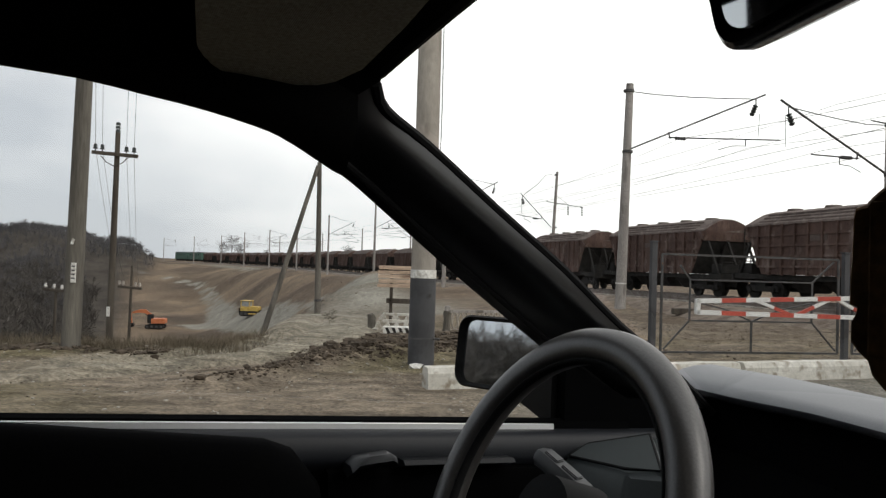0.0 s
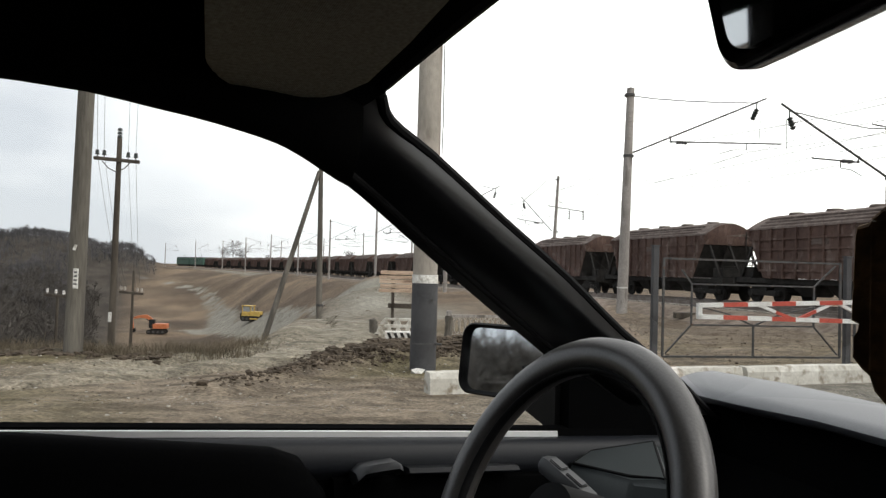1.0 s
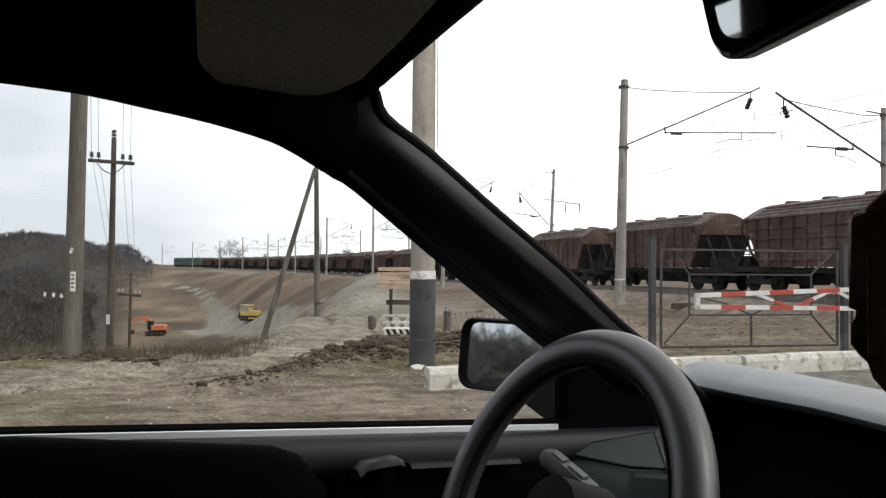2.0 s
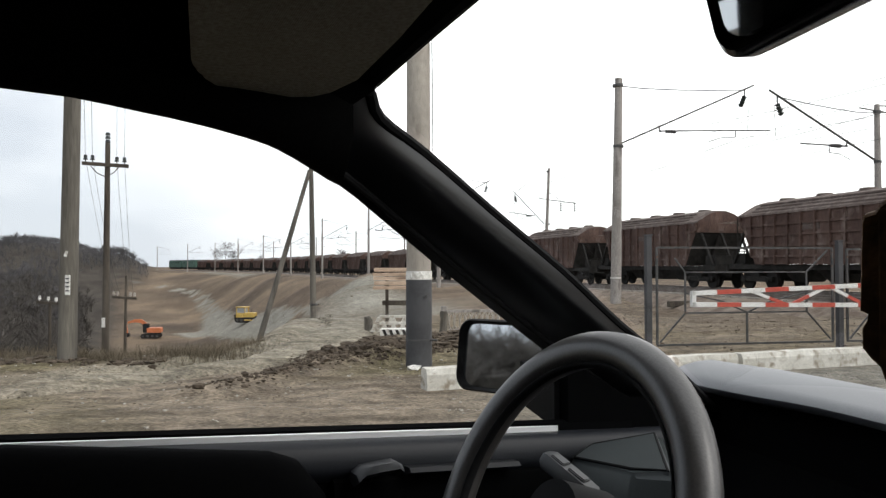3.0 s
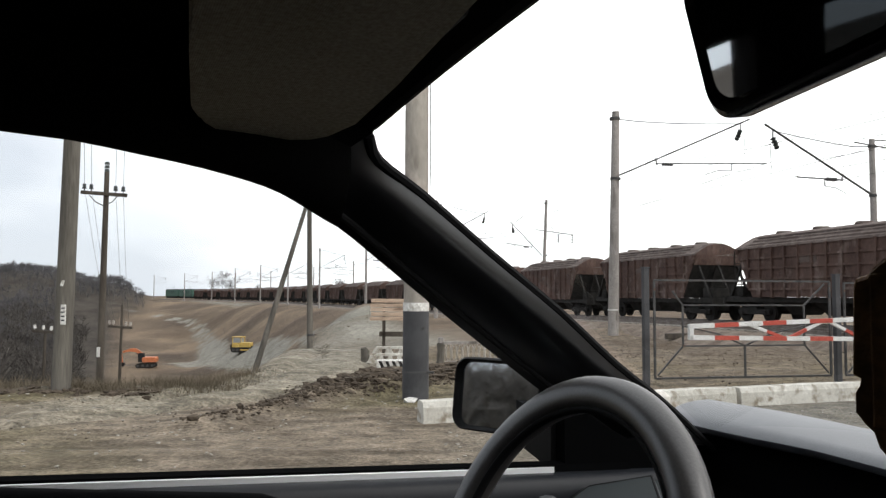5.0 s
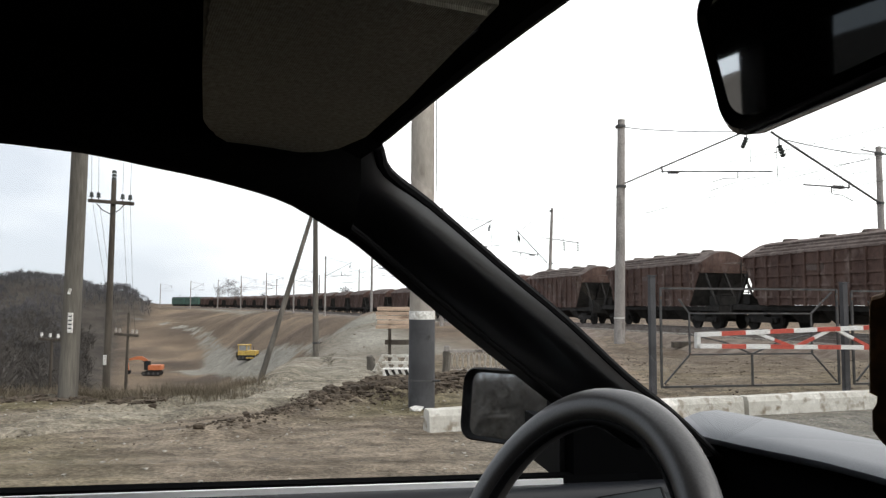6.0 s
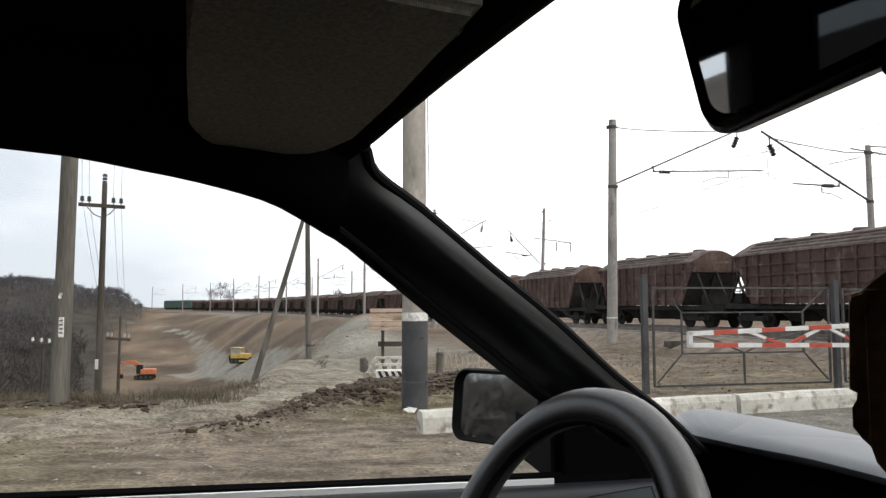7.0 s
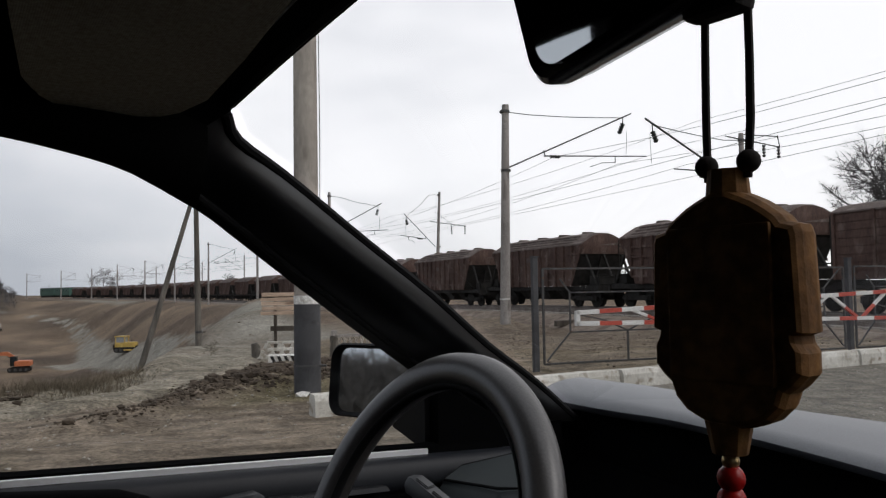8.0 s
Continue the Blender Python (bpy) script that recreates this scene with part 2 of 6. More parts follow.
def ground_mat():
    """Dirt, dry grass, pale clay and asphalt, spread by the mesh's own attribute 'kind'."""
    m = bpy.data.materials.new("ground_soil")
    m.use_nodes = True
    n, l = m.node_tree.nodes, m.node_tree.links
    b = n["Principled BSDF"]
    tc, at, sep = n.new("ShaderNodeTexCoord"), n.new("ShaderNodeAttribute"), n.new("ShaderNodeSeparateColor")
    at.attribute_name = "kind"
    l.new(at.outputs["Color"], sep.inputs["Color"])

    def tex(scale, detail=6.0, lo=0.35, hi=0.65, c1=(0, 0, 0), c2=(1, 1, 1)):
        t, r = n.new("ShaderNodeTexNoise"), n.new("ShaderNodeValToRGB")
        t.inputs["Scale"].default_value, t.inputs["Detail"].default_value = scale, detail
        l.new(tc.outputs["Object"], t.inputs["Vector"])
        r.color_ramp.elements[0].position, r.color_ramp.elements[1].position = lo, hi
        r.color_ramp.elements[0].color, r.color_ramp.elements[1].color = (*c1, 1), (*c2, 1)
        l.new(t.outputs["Fac"], r.inputs["Fac"])
        return t, r.outputs["Color"]

    def mix(fac, a, c):
        x = n.new("ShaderNodeMixRGB")
        if isinstance(fac, float):
            x.inputs["Fac"].default_value = fac
        else:
            l.new(fac, x.inputs["Fac"])
        l.new(a, x.inputs["Color1"])
        l.new(c, x.inputs["Color2"])
        return x.outputs["Color"]

    def uneven(channel, noise_col, gain=0.5):
        """The attribute, with its border broken up by noise."""
        a1, a2 = n.new("ShaderNodeMath"), n.new("ShaderNodeMapRange")
        a1.operation = "MULTIPLY_ADD"
        l.new(noise_col, a1.inputs[0])
        a1.inputs[1].default_value = gain
        l.new(channel, a1.inputs[2])
        a2.inputs["From Min"].default_value, a2.inputs["From Max"].default_value = 0.5, 1.1
        l.new(a1.outputs["Value"], a2.inputs["Value"])
        return a2.outputs["Result"]

    _, dirt = tex(0.55, 9, 0.3, 0.7, (0.135, 0.109, 0.083), (0.262, 0.217, 0.169))
    _, grass = tex(1.6, 8, 0.3, 0.7, (0.128, 0.111, 0.066), (0.235, 0.200, 0.128))
    _, clay = tex(0.25, 9, 0.3, 0.7, (0.200, 0.188, 0.157), (0.315, 0.298, 0.254))
    _, brown = tex(0.07, 9, 0.3, 0.7, (0.112, 0.089, 0.068), (0.222, 0.167, 0.121))
    _, tar = tex(3.0, 8, 0.3, 0.7, (0.15, 0.135, 0.11), (0.2, 0.185, 0.155))
    _, patch = tex(0.7, 8)
    _, patch2 = tex(0.13, 8)
    fine, speck = tex(26.0, 6, 0.3, 0.72, (0.56, 0.555, 0.55), (1.45, 1.45, 1.44))
    _, pebble = tex(9.0, 3, 0.66, 0.72)
    _, woods_floor = tex(0.2, 8, 0.3, 0.7, (0.045, 0.039, 0.034), (0.085, 0.074, 0.063))
    clump, mottle = tex(4.2, 8, 0.28, 0.72, (0.58, 0.59, 0.60), (1.38, 1.37, 1.36))
    _, tract = tex(0.055, 7, 0.36, 0.64, (0.66, 0.66, 0.68), (1.22, 1.20, 1.16))
    wide = n.new("ShaderNodeVectorMath")
    wide.operation = "MULTIPLY"
    # beyond the verge the dry grass gives way to bare brown slopes
    far_at, far_r = n.new("ShaderNodeSeparateXYZ"), n.new("ShaderNodeMapRange")
    l.new(tc.outputs["Object"], far_at.inputs["Vector"])
    far_r.inputs["From Min"].default_value, far_r.inputs["From Max"].default_value = 11.5, 24.0
    l.new(far_at.outputs["Y"], far_r.inputs["Value"])
    l.new(mix(far_r.outputs["Result"], grass, brown), wide.inputs[0])
    l.new(tract, wide.inputs[1])
    c = mix(uneven(sep.outputs["Red"], patch), dirt, wide.outputs["Vector"])
    _, loam = tex(0.5, 9, 0.3, 0.7, (0.205, 0.184, 0.142), (0.325, 0.296, 0.240))
    c = mix(uneven(sep.outputs["Green"], patch2, 0.3), c, mix(far_r.outputs["Result"], loam, clay))
    # bulldozed roads in the valley: metres outside their edge, broken up by noise
    road, ragged, inside = n.new("ShaderNodeAttribute"), n.new("ShaderNodeMath"), n.new("ShaderNodeMapRange")
    road.attribute_name = "paths"
    rut, _ = tex(0.35, 8)
    ragged.operation = "MULTIPLY_ADD"
    l.new(rut.outputs["Fac"], ragged.inputs[0])
    ragged.inputs[1].default_value = 5.0
    l.new(road.outputs["Fac"], ragged.inputs[2])
    inside.inputs["From Min"].default_value, inside.inputs["From Max"].default_value = 3.3, 1.7
    l.new(ragged.outputs["Value"], inside.inputs["Value"])
    _, graded = tex(0.6, 8, 0.3, 0.7, (0.205, 0.192, 0.162), (0.315, 0.297, 0.255))
    c = mix(inside.outputs["Result"], c, graded)
    # streaks and wheel marks along the dirt track
    turn, drag, streak = n.new("ShaderNodeMapping"), n.new("ShaderNodeTexNoise"), n.new("ShaderNodeValToRGB")
    turn.inputs["Rotation"].default_value = (0, 0, radians(-52))
    turn.inputs["Scale"].default_value = (0.75, 2.3, 1.0)
    l.new(tc.outputs["Object"], turn.inputs["Vector"])
    l.new(turn.outputs["Vector"], drag.inputs["Vector"])
    drag.inputs["Scale"].default_value, drag.inputs["Detail"].default_value = 1.3, 7.0
    streak.color_ramp.elements[0].position, streak.color_ramp.elements[1].position = 0.38, 0.54
    streak.color_ramp.elements[0].color, streak.color_ramp.elements[1].color = (0.72, 0.71, 0.69, 1), (1.09, 1.09, 1.08, 1)
    l.new(drag.outputs["Fac"], streak.inputs["Fac"])
    worn = n.new("ShaderNodeVectorMath")
    worn.operation = "MULTIPLY"
    l.new(c, worn.inputs[0])
    l.new(streak.outputs["Color"], worn.inputs[1])
    c = mix(far_r.outputs["Result"], worn.outputs["Vector"], c)
    c = mix(sep.outputs["Blue"], c, tar)
    mul = n.new("ShaderNodeVectorMath")
    mul.operation = "MULTIPLY"
    # much darker ground where the woods mask is set
    c = mix(at.outputs["Alpha"], c, woods_floor)
    mul0 = n.new("ShaderNodeVectorMath")
    mul0.operation = "MULTIPLY"
    l.new(c, mul0.inputs[0])
    l.new(mottle, mul0.inputs[1])
    l.new(mul0.outputs["Vector"], mul.inputs[0])
    l.new(speck, mul.inputs[1])
    l.new(mul.outputs["Vector"], b.inputs["Base Color"])
    b.inputs["Roughness"].default_value, b.inputs["Specular IOR Level"].default_value = 0.95, 0.1
    add, bp = n.new("ShaderNodeMath"), n.new("ShaderNodeBump")
    add.operation = "ADD"
    big = n.new("ShaderNodeMath")
    big.operation = "MULTIPLY_ADD"
    l.new(clump.outputs["Fac"], big.inputs[0])
    big.inputs[1].default_value = 3.5
    l.new(fine.outputs["Fac"], big.inputs[2])
    l.new(big.outputs["Value"], add.inputs[0])
    l.new(pebble, add.inputs[1])
    l.new(add.outputs["Value"], bp.inputs["Height"])
    bp.inputs["Strength"].default_value, bp.inputs["Distance"].default_value = 0.8, 0.035
    l.new(bp.outputs["Normal"], b.inputs["Normal"])
    return m


M_GROUND = ground_mat()


# ---- mesh helpers ----
def thing(name, label, category, group="", m=None, kind=""):
    ob = new(name)
    ob.empty_display_size = 0.1
    if m is not None:
        ob.matrix_basis = m
    return tagged(ob, label, category, group, kind)


def part(name, bm, material, parent=None, label="", smooth=False):
    me = bpy.data.meshes.new(name)
    bmesh.ops.recalc_face_normals(bm, faces=bm.faces[:])
    bm.to_mesh(me)
    bm.free()
    me.materials.append(material)
    if smooth:
        me.polygons.foreach_set("use_smooth", [True] * len(me.polygons))
        me.set_sharp_from_angle(angle=radians(40))
    ob = new(name, me)
    if parent is not None:
        ob.parent = parent
    return tagged(ob, label) if label else ob


def raw(name, verts, faces, material, parent=None, label="", smooth=False):
    me = bpy.data.meshes.new(name)
    me.from_pydata([tuple(v) for v in verts], [], faces)
    me.materials.append(material)
    if smooth:
        me.polygons.foreach_set("use_smooth", [True] * len(me.polygons))
    ob = new(name, me)
    if parent is not None:
        ob.parent = parent
    return tagged(ob, label) if label else ob


def box(bm, c, s, m=None, bevel=0.0, taper=1.0):
    """A box with centre c and size s; taper scales its top."""
    r = bmesh.ops.create_cube(bm, size=1.0)
    vs = r["verts"]
    for v in vs:
        k = taper if v.co.z > 0 else 1.0
        v.co = Vector((v.co.x * s[0] * k, v.co.y * s[1] * k, v.co.z * s[2]))
    if bevel:
        es = list({e for v in vs for e in v.link_edges})
        g = bmesh.ops.bevel(bm, geom=es, offset=bevel, segments=2, affect="EDGES", profile=0.6)
        vs = list({v for f in g["faces"] for v in f.verts} | {v for v in vs if v.is_valid})
    for v in vs:
        v.co = (m @ v.co if m else v.co) + Vector(c)
    return vs


def rod(bm, a, b, r0, r1=None, seg=8, caps=True):
    """A tapered round bar from a to b."""
    r1 = r0 if r1 is None else r1
    a, b = Vector(a), Vector(b)
    q = (b - a).to_track_quat("Z", "Y")
    r = bmesh.ops.create_cone(bm, cap_ends=caps, segments=seg, radius1=r0, radius2=r1, depth=(b - a).length)
    for v in r["verts"]:
        v.co = q @ v.co + (a + b) / 2
    return r["verts"]


def beam(bm, a, b, w, h, up=(0, 0, 1)):
    """A square bar from a to b, w wide and h high."""
    a, b = Vector(a), Vector(b)
    d = (b - a).normalized()
    if abs(d.dot(Vector(up))) > 0.99:
        up = (0, 1, 0)
    side = d.cross(Vector(up)).normalized()
    top = side.cross(d).normalized()
    vs = []
    for p in (a, b):
        for i, j in ((-1, -1), (1, -1), (1, 1), (-1, 1)):
            vs.append(bm.verts.new(p + side * (i * w / 2) + top * (j * h / 2)))
    for f in ((0, 1, 2, 3), (4, 5, 6, 7), (0, 1, 5, 4), (1, 2, 6, 5), (2, 3, 7, 6), (3, 0, 4, 7)):
        bm.faces.new([vs[k] for k in f])
    return vs


def loft(bm, rings, closed=True, caps=True):
    """Skins a list of rings of points with the same count."""
    vs = [[bm.verts.new(p) for p in ring] for ring in rings]
    n = len(rings[0])
    for a, b in zip(vs, vs[1:]):
        for i in range(n if closed else n - 1):
            j = (i + 1) % n
            bm.faces.new((a[i], a[j], b[j], b[i]))
    if caps and closed:
        bm.faces.new(vs[0])
        bm.faces.new(vs[-1][::-1])
    return vs


def tube(bm, pts, r, seg=6):
    pts = [Vector(p) for p in pts]
    rings = []
    for i, p in enumerate(pts):
        d = (pts[min(i + 1, len(pts) - 1)] - pts[max(i - 1, 0)]).normalized()
        side = d.cross(Vector((0, 0, 1)))
        side = side.normalized() if side.length > 1e-4 else Vector((1, 0, 0))
        up = side.cross(d)
        rings.append([p + side * (r * math.cos(k * math.tau / seg)) + up * (r * math.sin(k * math.tau / seg)) for k in range(seg)])
    loft(bm, rings)


def slab(bm, outline, lift, height):
    """A flat outline (x, y) set on lift(x, y), raised by height."""
    low = [bm.verts.new((x, y, lift(x, y))) for x, y in outline]
    top = [bm.verts.new((x, y, lift(x, y) + height)) for x, y in outline]
    bm.faces.new(low)
    bm.faces.new(top)
    for i in range(len(low)):
        j = (i + 1) % len(low)
        bm.faces.new((low[i], low[j], top[j], top[i]))
    return low, top


def smooth(x, a, b):
    t = np.clip((np.asarray(x, float) - a) / (b - a), 0, 1)
    return t * t * (3 - 2 * t)


B = bmesh.new

# ---- the lie of the land ----
# axis of the track that carries the train, from beside the crossing into the far bend
TRACK = [(32.0, -32.0), (26.5, -8.0), (21.6, 15.0), (16.6, 39.5), (7.3, 72.0), (-3.8, 115.0), (-16.1, 148.4), (-29.9, 187.5),
         (-46.2, 229.0), (-61.6, 258.5), (-79.8, 294.0), (-97.0, 318.0), (-123.0, 351.0), (-180.0, 418.0), (-270.0, 505.0)]


def spline(pts, step=2.0):
    """Evenly spaced points on a Catmull-Rom curve."""
    p = np.array(pts, float)
    p = np.vstack([2 * p[0] - p[1], p, 2 * p[-1] - p[-2]])
    out = []
    for i in range(1, len(p) - 2):
        for t in np.linspace(0, 1, 24, endpoint=False):
            a, b, c, d = p[i - 1:i + 3]
            out.append(0.5 * (2 * b + (c - a) * t + (2 * a - 5 * b + 4 * c - d) * t**2 + (3 * b - a - 3 * c + d) * t**3))
    out = np.array(out)
    k = np.ones(25) / 25
    pad = np.vstack([np.repeat(out[:1], 12, 0), out, np.repeat(out[-1:], 12, 0)])
    out = np.stack([np.convolve(pad[:, j], k, "valid") for j in range(2)], 1)
    s = np.r_[0, np.cumsum(np.hypot(*np.diff(out, axis=0).T))]
    at = np.arange(0, s[-1], step)
    return np.stack([np.interp(at, s, out[:, j]) for j in range(2)], 1)


LINE = spline(TRACK)
AHEAD = np.gradient(LINE, axis=0)
AHEAD /= np.hypot(*AHEAD.T)[:, None]
RIGHT = np.stack([AHEAD[:, 1], -AHEAD[:, 0]], 1)


def rail_z(y):
    return -0.72 * smooth(y, 30, 115)


def on_track(s, off=0.0):
    """The place s metres along the train's track, off metres to its right, and the way ahead."""
    i = min(max(s / 2.0, 0), len(LINE) - 1.001)
    k, f = int(i), i - int(i)
    p = LINE[k] * (1 - f) + LINE[k + 1] * f
    a = AHEAD[k] * (1 - f) + AHEAD[k + 1] * f
    q = p + off * (RIGHT[k] * (1 - f) + RIGHT[k + 1] * f)
    return float(q[0]), float(q[1]), float(rail_z(q[1])), math.atan2(a[1], a[0])


def beside(x, y):
    """Distance to the left of the train's track."""
    d = np.full(np.shape(x), 1e9)
    sg = np.zeros(np.shape(x))
    for p, r in zip(LINE[::3], RIGHT[::3]):
        dx, dy = x - p[0], y - p[1]
        e = np.hypot(dx, dy)
        near = e < d
        d = np.where(near, e, d)
        sg = np.where(near, -(dx * r[0] + dy * r[1]), sg)
    return np.where(sg >= 0, d, -d)


ROAD_DIR = Vector((math.cos(radians(19.5)), math.sin(radians(19.5)), 0))
KERB_A = Vector((-0.15, 7.35, 0))


def road_off(x, y):
    """Metres to the left of the kerb's near edge."""
    return -(x - KERB_A.x) * ROAD_DIR.y + (y - KERB_A.y) * ROAD_DIR.x


def wobble(x, y, size, seed):
    """Cheap smooth noise from a few sines."""
    rs = np.random.RandomState(seed)
    z = 0
    for k in range(7):
        a, f, ph = rs.uniform(0, 6.28), rs.uniform(0.6, 1.9) / size, rs.uniform(0, 6.28)
        z = z + np.sin((x * np.cos(a) + y * np.sin(a)) * f * 6.28 + ph)
    return z / 4.0


def heap_line(x, y):
    """Height of the ridge of dug-up soil beside the dirt track."""
    ax, ay = np.array([-2.24, -2.1, -1.78, -1.4, -0.8, 0.5]), np.array([7.15, 7.45, 8.2, 9.2, 10.5, 11.7])
    d = np.full(np.shape(x), 1e9)
    for i in range(5):
        vx, vy = ax[i + 1] - ax[i], ay[i + 1] - ay[i]
        t = np.clip(((x - ax[i]) * vx + (y - ay[i]) * vy) / (vx * vx + vy * vy), 0, 1)
        d = np.minimum(d, np.hypot(x - ax[i] - t * vx, y - ay[i] - t * vy))
    return d


def rut_line(y):
    """Where the dirt track runs."""
    return np.interp(y, [4, 6, 7.5, 10, 13, 17, 24, 35], [-9.5, -6.2, -4.3, -2.2, -1.9, -2.2, -3.3, -5.0])


def land(x, y):
    """Height of the ground."""
    x, y = np.asarray(x, float), np.asarray(y, float)
    s = beside(x, y)
    rz = rail_z(y)
    plain = (rz - 0.62) * smooth(y, 13, 36) * smooth(s, 5.5, 9) + (rz - 0.25) * (1 - smooth(s, 5.5, 9)) * smooth(y, 24, 36)
    plain = plain - 0.28 * smooth(road_off(x, y), 1.2, 3.5) * smooth(x, 1.6, 3.4) * (1 - smooth(y, 30, 40))
    dip = smooth(s, 8, 30) * smooth(y, 15, 125) * (1 - smooth(y, 185, 290))
    z = plain - 12.0 * dip
    z = z + 7.6 * smooth(-x - 0.43 * y, 0, 26) * smooth(y, 45, 110) * (1 - 0.4 * smooth(y, 150, 260))
    z = z + 7.0 * smooth(-x - 0.372 * y, 0, 15) * smooth(y, 235, 300) * (1 - 0.5 * smooth(y, 330, 420))
    brink = -2.6 - 0.14 * np.maximum(y - 12, 0) - x
    z = z - 2.2 * smooth(brink, 0, 2.6) * smooth(y, 9.9, 15.5) * (1 - smooth(y, 60, 110))
    z = z + 2.2 * np.exp(-(((x + 7.5) / 4.5) ** 2 + ((y - 62) / 10.0) ** 2))
    z = z + 1.6 * np.exp(-(((x + 9.5) / 5.5) ** 2 + ((y - 100) / 7.0) ** 2))
    rough = smooth(road_off(x, y), 0.2, 2.5)
    z = z + rough * (0.035 * wobble(x, y, 2.3, 3) + 0.020 * wobble(x, y, 0.8, 4) + 0.009 * wobble(x, y, 0.33, 8)) + (0.45 * wobble(x, y, 30, 5) + 0.28 * wobble(x, y, 11, 6)) * smooth(y, 34, 70) * smooth(s, 9, 25)
    z = z + (0.08 + 0.10 * smooth(y, 8, 10.5)) * np.exp(-(heap_line(x, y) / (0.3 + 0.3 * smooth(y, 8, 10.5))) ** 2)
    # wheel ruts in the dirt track
    track = rut_line(y)
    for off in (-0.55, 0.75):
        z = z - 0.075 * np.exp(-(((x - track - off) / 0.16) ** 2)) * smooth(y, 5.5, 7) * (1 - smooth(y, 17, 22))
    return z


def build_ground():
    n = 470
    sx, sy = np.linspace(-6.7, 6.7, n), np.linspace(-5.3, 6.7, n)
    X, Y = np.meshgrid(4.0 * np.sinh(sx) - 2.0, 4.0 * np.sinh(sy) + 8.5)
    Z = land(X, Y)
    far = np.hypot(X, Y)
    Z = np.where(far > 700, Z * (1 - smooth(far, 700, 1200)) - 1.5 * smooth(far, 700, 1200), Z)
    me = bpy.data.meshes.new("ground")
    idx = np.arange(n * n).reshape(n, n)
    quads = np.stack([idx[:-1, :-1], idx[:-1, 1:], idx[1:, 1:], idx[1:, :-1]], -1).reshape(-1, 4)
    me.from_pydata(np.stack([X, Y, Z], -1).reshape(-1, 3).tolist(), [], quads.tolist())
    s, ro = beside(X, Y), road_off(X, Y)
    track = rut_line(Y)
    dirt_track = np.exp(-((X - track + 0.25) / 1.45) ** 4) * smooth(Y, 3, 6) * (1 - smooth(Y, 30, 40))
    grass = 0.5 * smooth(ro, 0.3, 1.5) * (1 - dirt_track * 1.6) + 0.25 * smooth(-X, 4.0, 6.5) * smooth(Y, 9.5, 11) 
    grass = grass + 0.45 * np.exp(-(((X + 0.7) / 1.1) ** 2 + ((Y - 9.3) / 1.5) ** 2))
    grass = grass + 0.55 * smooth(-X, 1.4, 3.0) * (1 - smooth(Y, 6.3, 7.6)) + 0.5 * smooth(-X, 3.0, 4.4) * (1 - smooth(Y, 9.6, 10.4))
    grass = np.maximum(grass, 0.95 * smooth(Y, 34, 60))
    grass = np.clip(grass, 0, 1) * (1 - 0.8 * np.exp(-(heap_line(X, Y) / 0.5) ** 2))
    # pale bulldozed clay: the haul road down the valley, the quarry floor, the spoil heap and the bench by the bend
    def away(pts):
        """Metres to a polyline."""
        d = np.full(X.shape, 1e9)
        for (ax, ay), (bx, by) in zip(pts, pts[1:]):
            vx, vy = bx - ax, by - ay
            t = np.clip(((X - ax) * vx + (Y - ay) * vy) / (vx * vx + vy * vy), 0, 1)
            d = np.minimum(d, np.hypot(X - ax - t * vx, Y - ay - t * vy))
        return d

    haul = away([(-119, 265), (-98, 251.5), (-87, 245), (-76.5, 234), (-69, 221), (-60.3, 200), (-51.5, 175), (-48, 164)])
    floor_ = away([(-56, 166), (-48, 161), (-38.5, 143), (-29, 125), (-24, 114)])
    lane = away([(-28, 127), (-18, 107), (-9, 72)])
    paths = np.minimum(np.minimum(haul - 1.6 - 1.6 * (1 - smooth(Y, 165, 200)), floor_ - 3.0), lane - 1.0)
    spoil = np.exp(-(away([(-14, 97), (-5, 93)]) / 4.0) ** 2) + 0.9 * np.exp(-(((X + 6.5) / 5.0) ** 2 + ((Y - 55) / 14.0) ** 2)) + np.exp(-(((X + 1.5) / 3.0) ** 2 + ((Y - 40) / 9.0) ** 2))
    bench = np.exp(-((s - 10.5) / 3.2) ** 2) * smooth(Y, 205, 235) * (1 - smooth(Y, 300, 330))
    clay = np.clip(1.0 * spoil + 1.0 * bench + 0.85 * dirt_track * (1 - 0.4 * smooth(-X, 3.2, 5.2)), 0, 1)
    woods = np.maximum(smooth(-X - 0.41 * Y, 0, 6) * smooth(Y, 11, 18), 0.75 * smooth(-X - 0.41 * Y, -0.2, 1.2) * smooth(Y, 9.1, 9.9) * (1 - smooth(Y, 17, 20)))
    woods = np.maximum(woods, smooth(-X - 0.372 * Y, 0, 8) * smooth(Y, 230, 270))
    tar = 1 - smooth(ro, -0.15, 0.25)
    tar = tar * smooth(ro, -9.5, -8.5) * smooth(X, -0.4, 1.6)
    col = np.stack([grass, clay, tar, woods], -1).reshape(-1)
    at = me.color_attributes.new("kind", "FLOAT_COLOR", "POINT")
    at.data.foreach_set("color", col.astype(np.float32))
    edge_of = me.attributes.new("paths", "FLOAT", "POINT")
    edge_of.data.foreach_set("value", paths.reshape(-1).astype(np.float32))
    me.materials.append(M_GROUND)
    me.polygons.foreach_set("use_smooth", [True] * len(me.polygons))
    return tagged(new("ground", me), "trampled dirt and dry grass sloping into a dug valley", "ground", kind="structure")


ground = build_ground()


def gz(x, y):
    return float(land(np.array([x]), np.array([y]))[0])


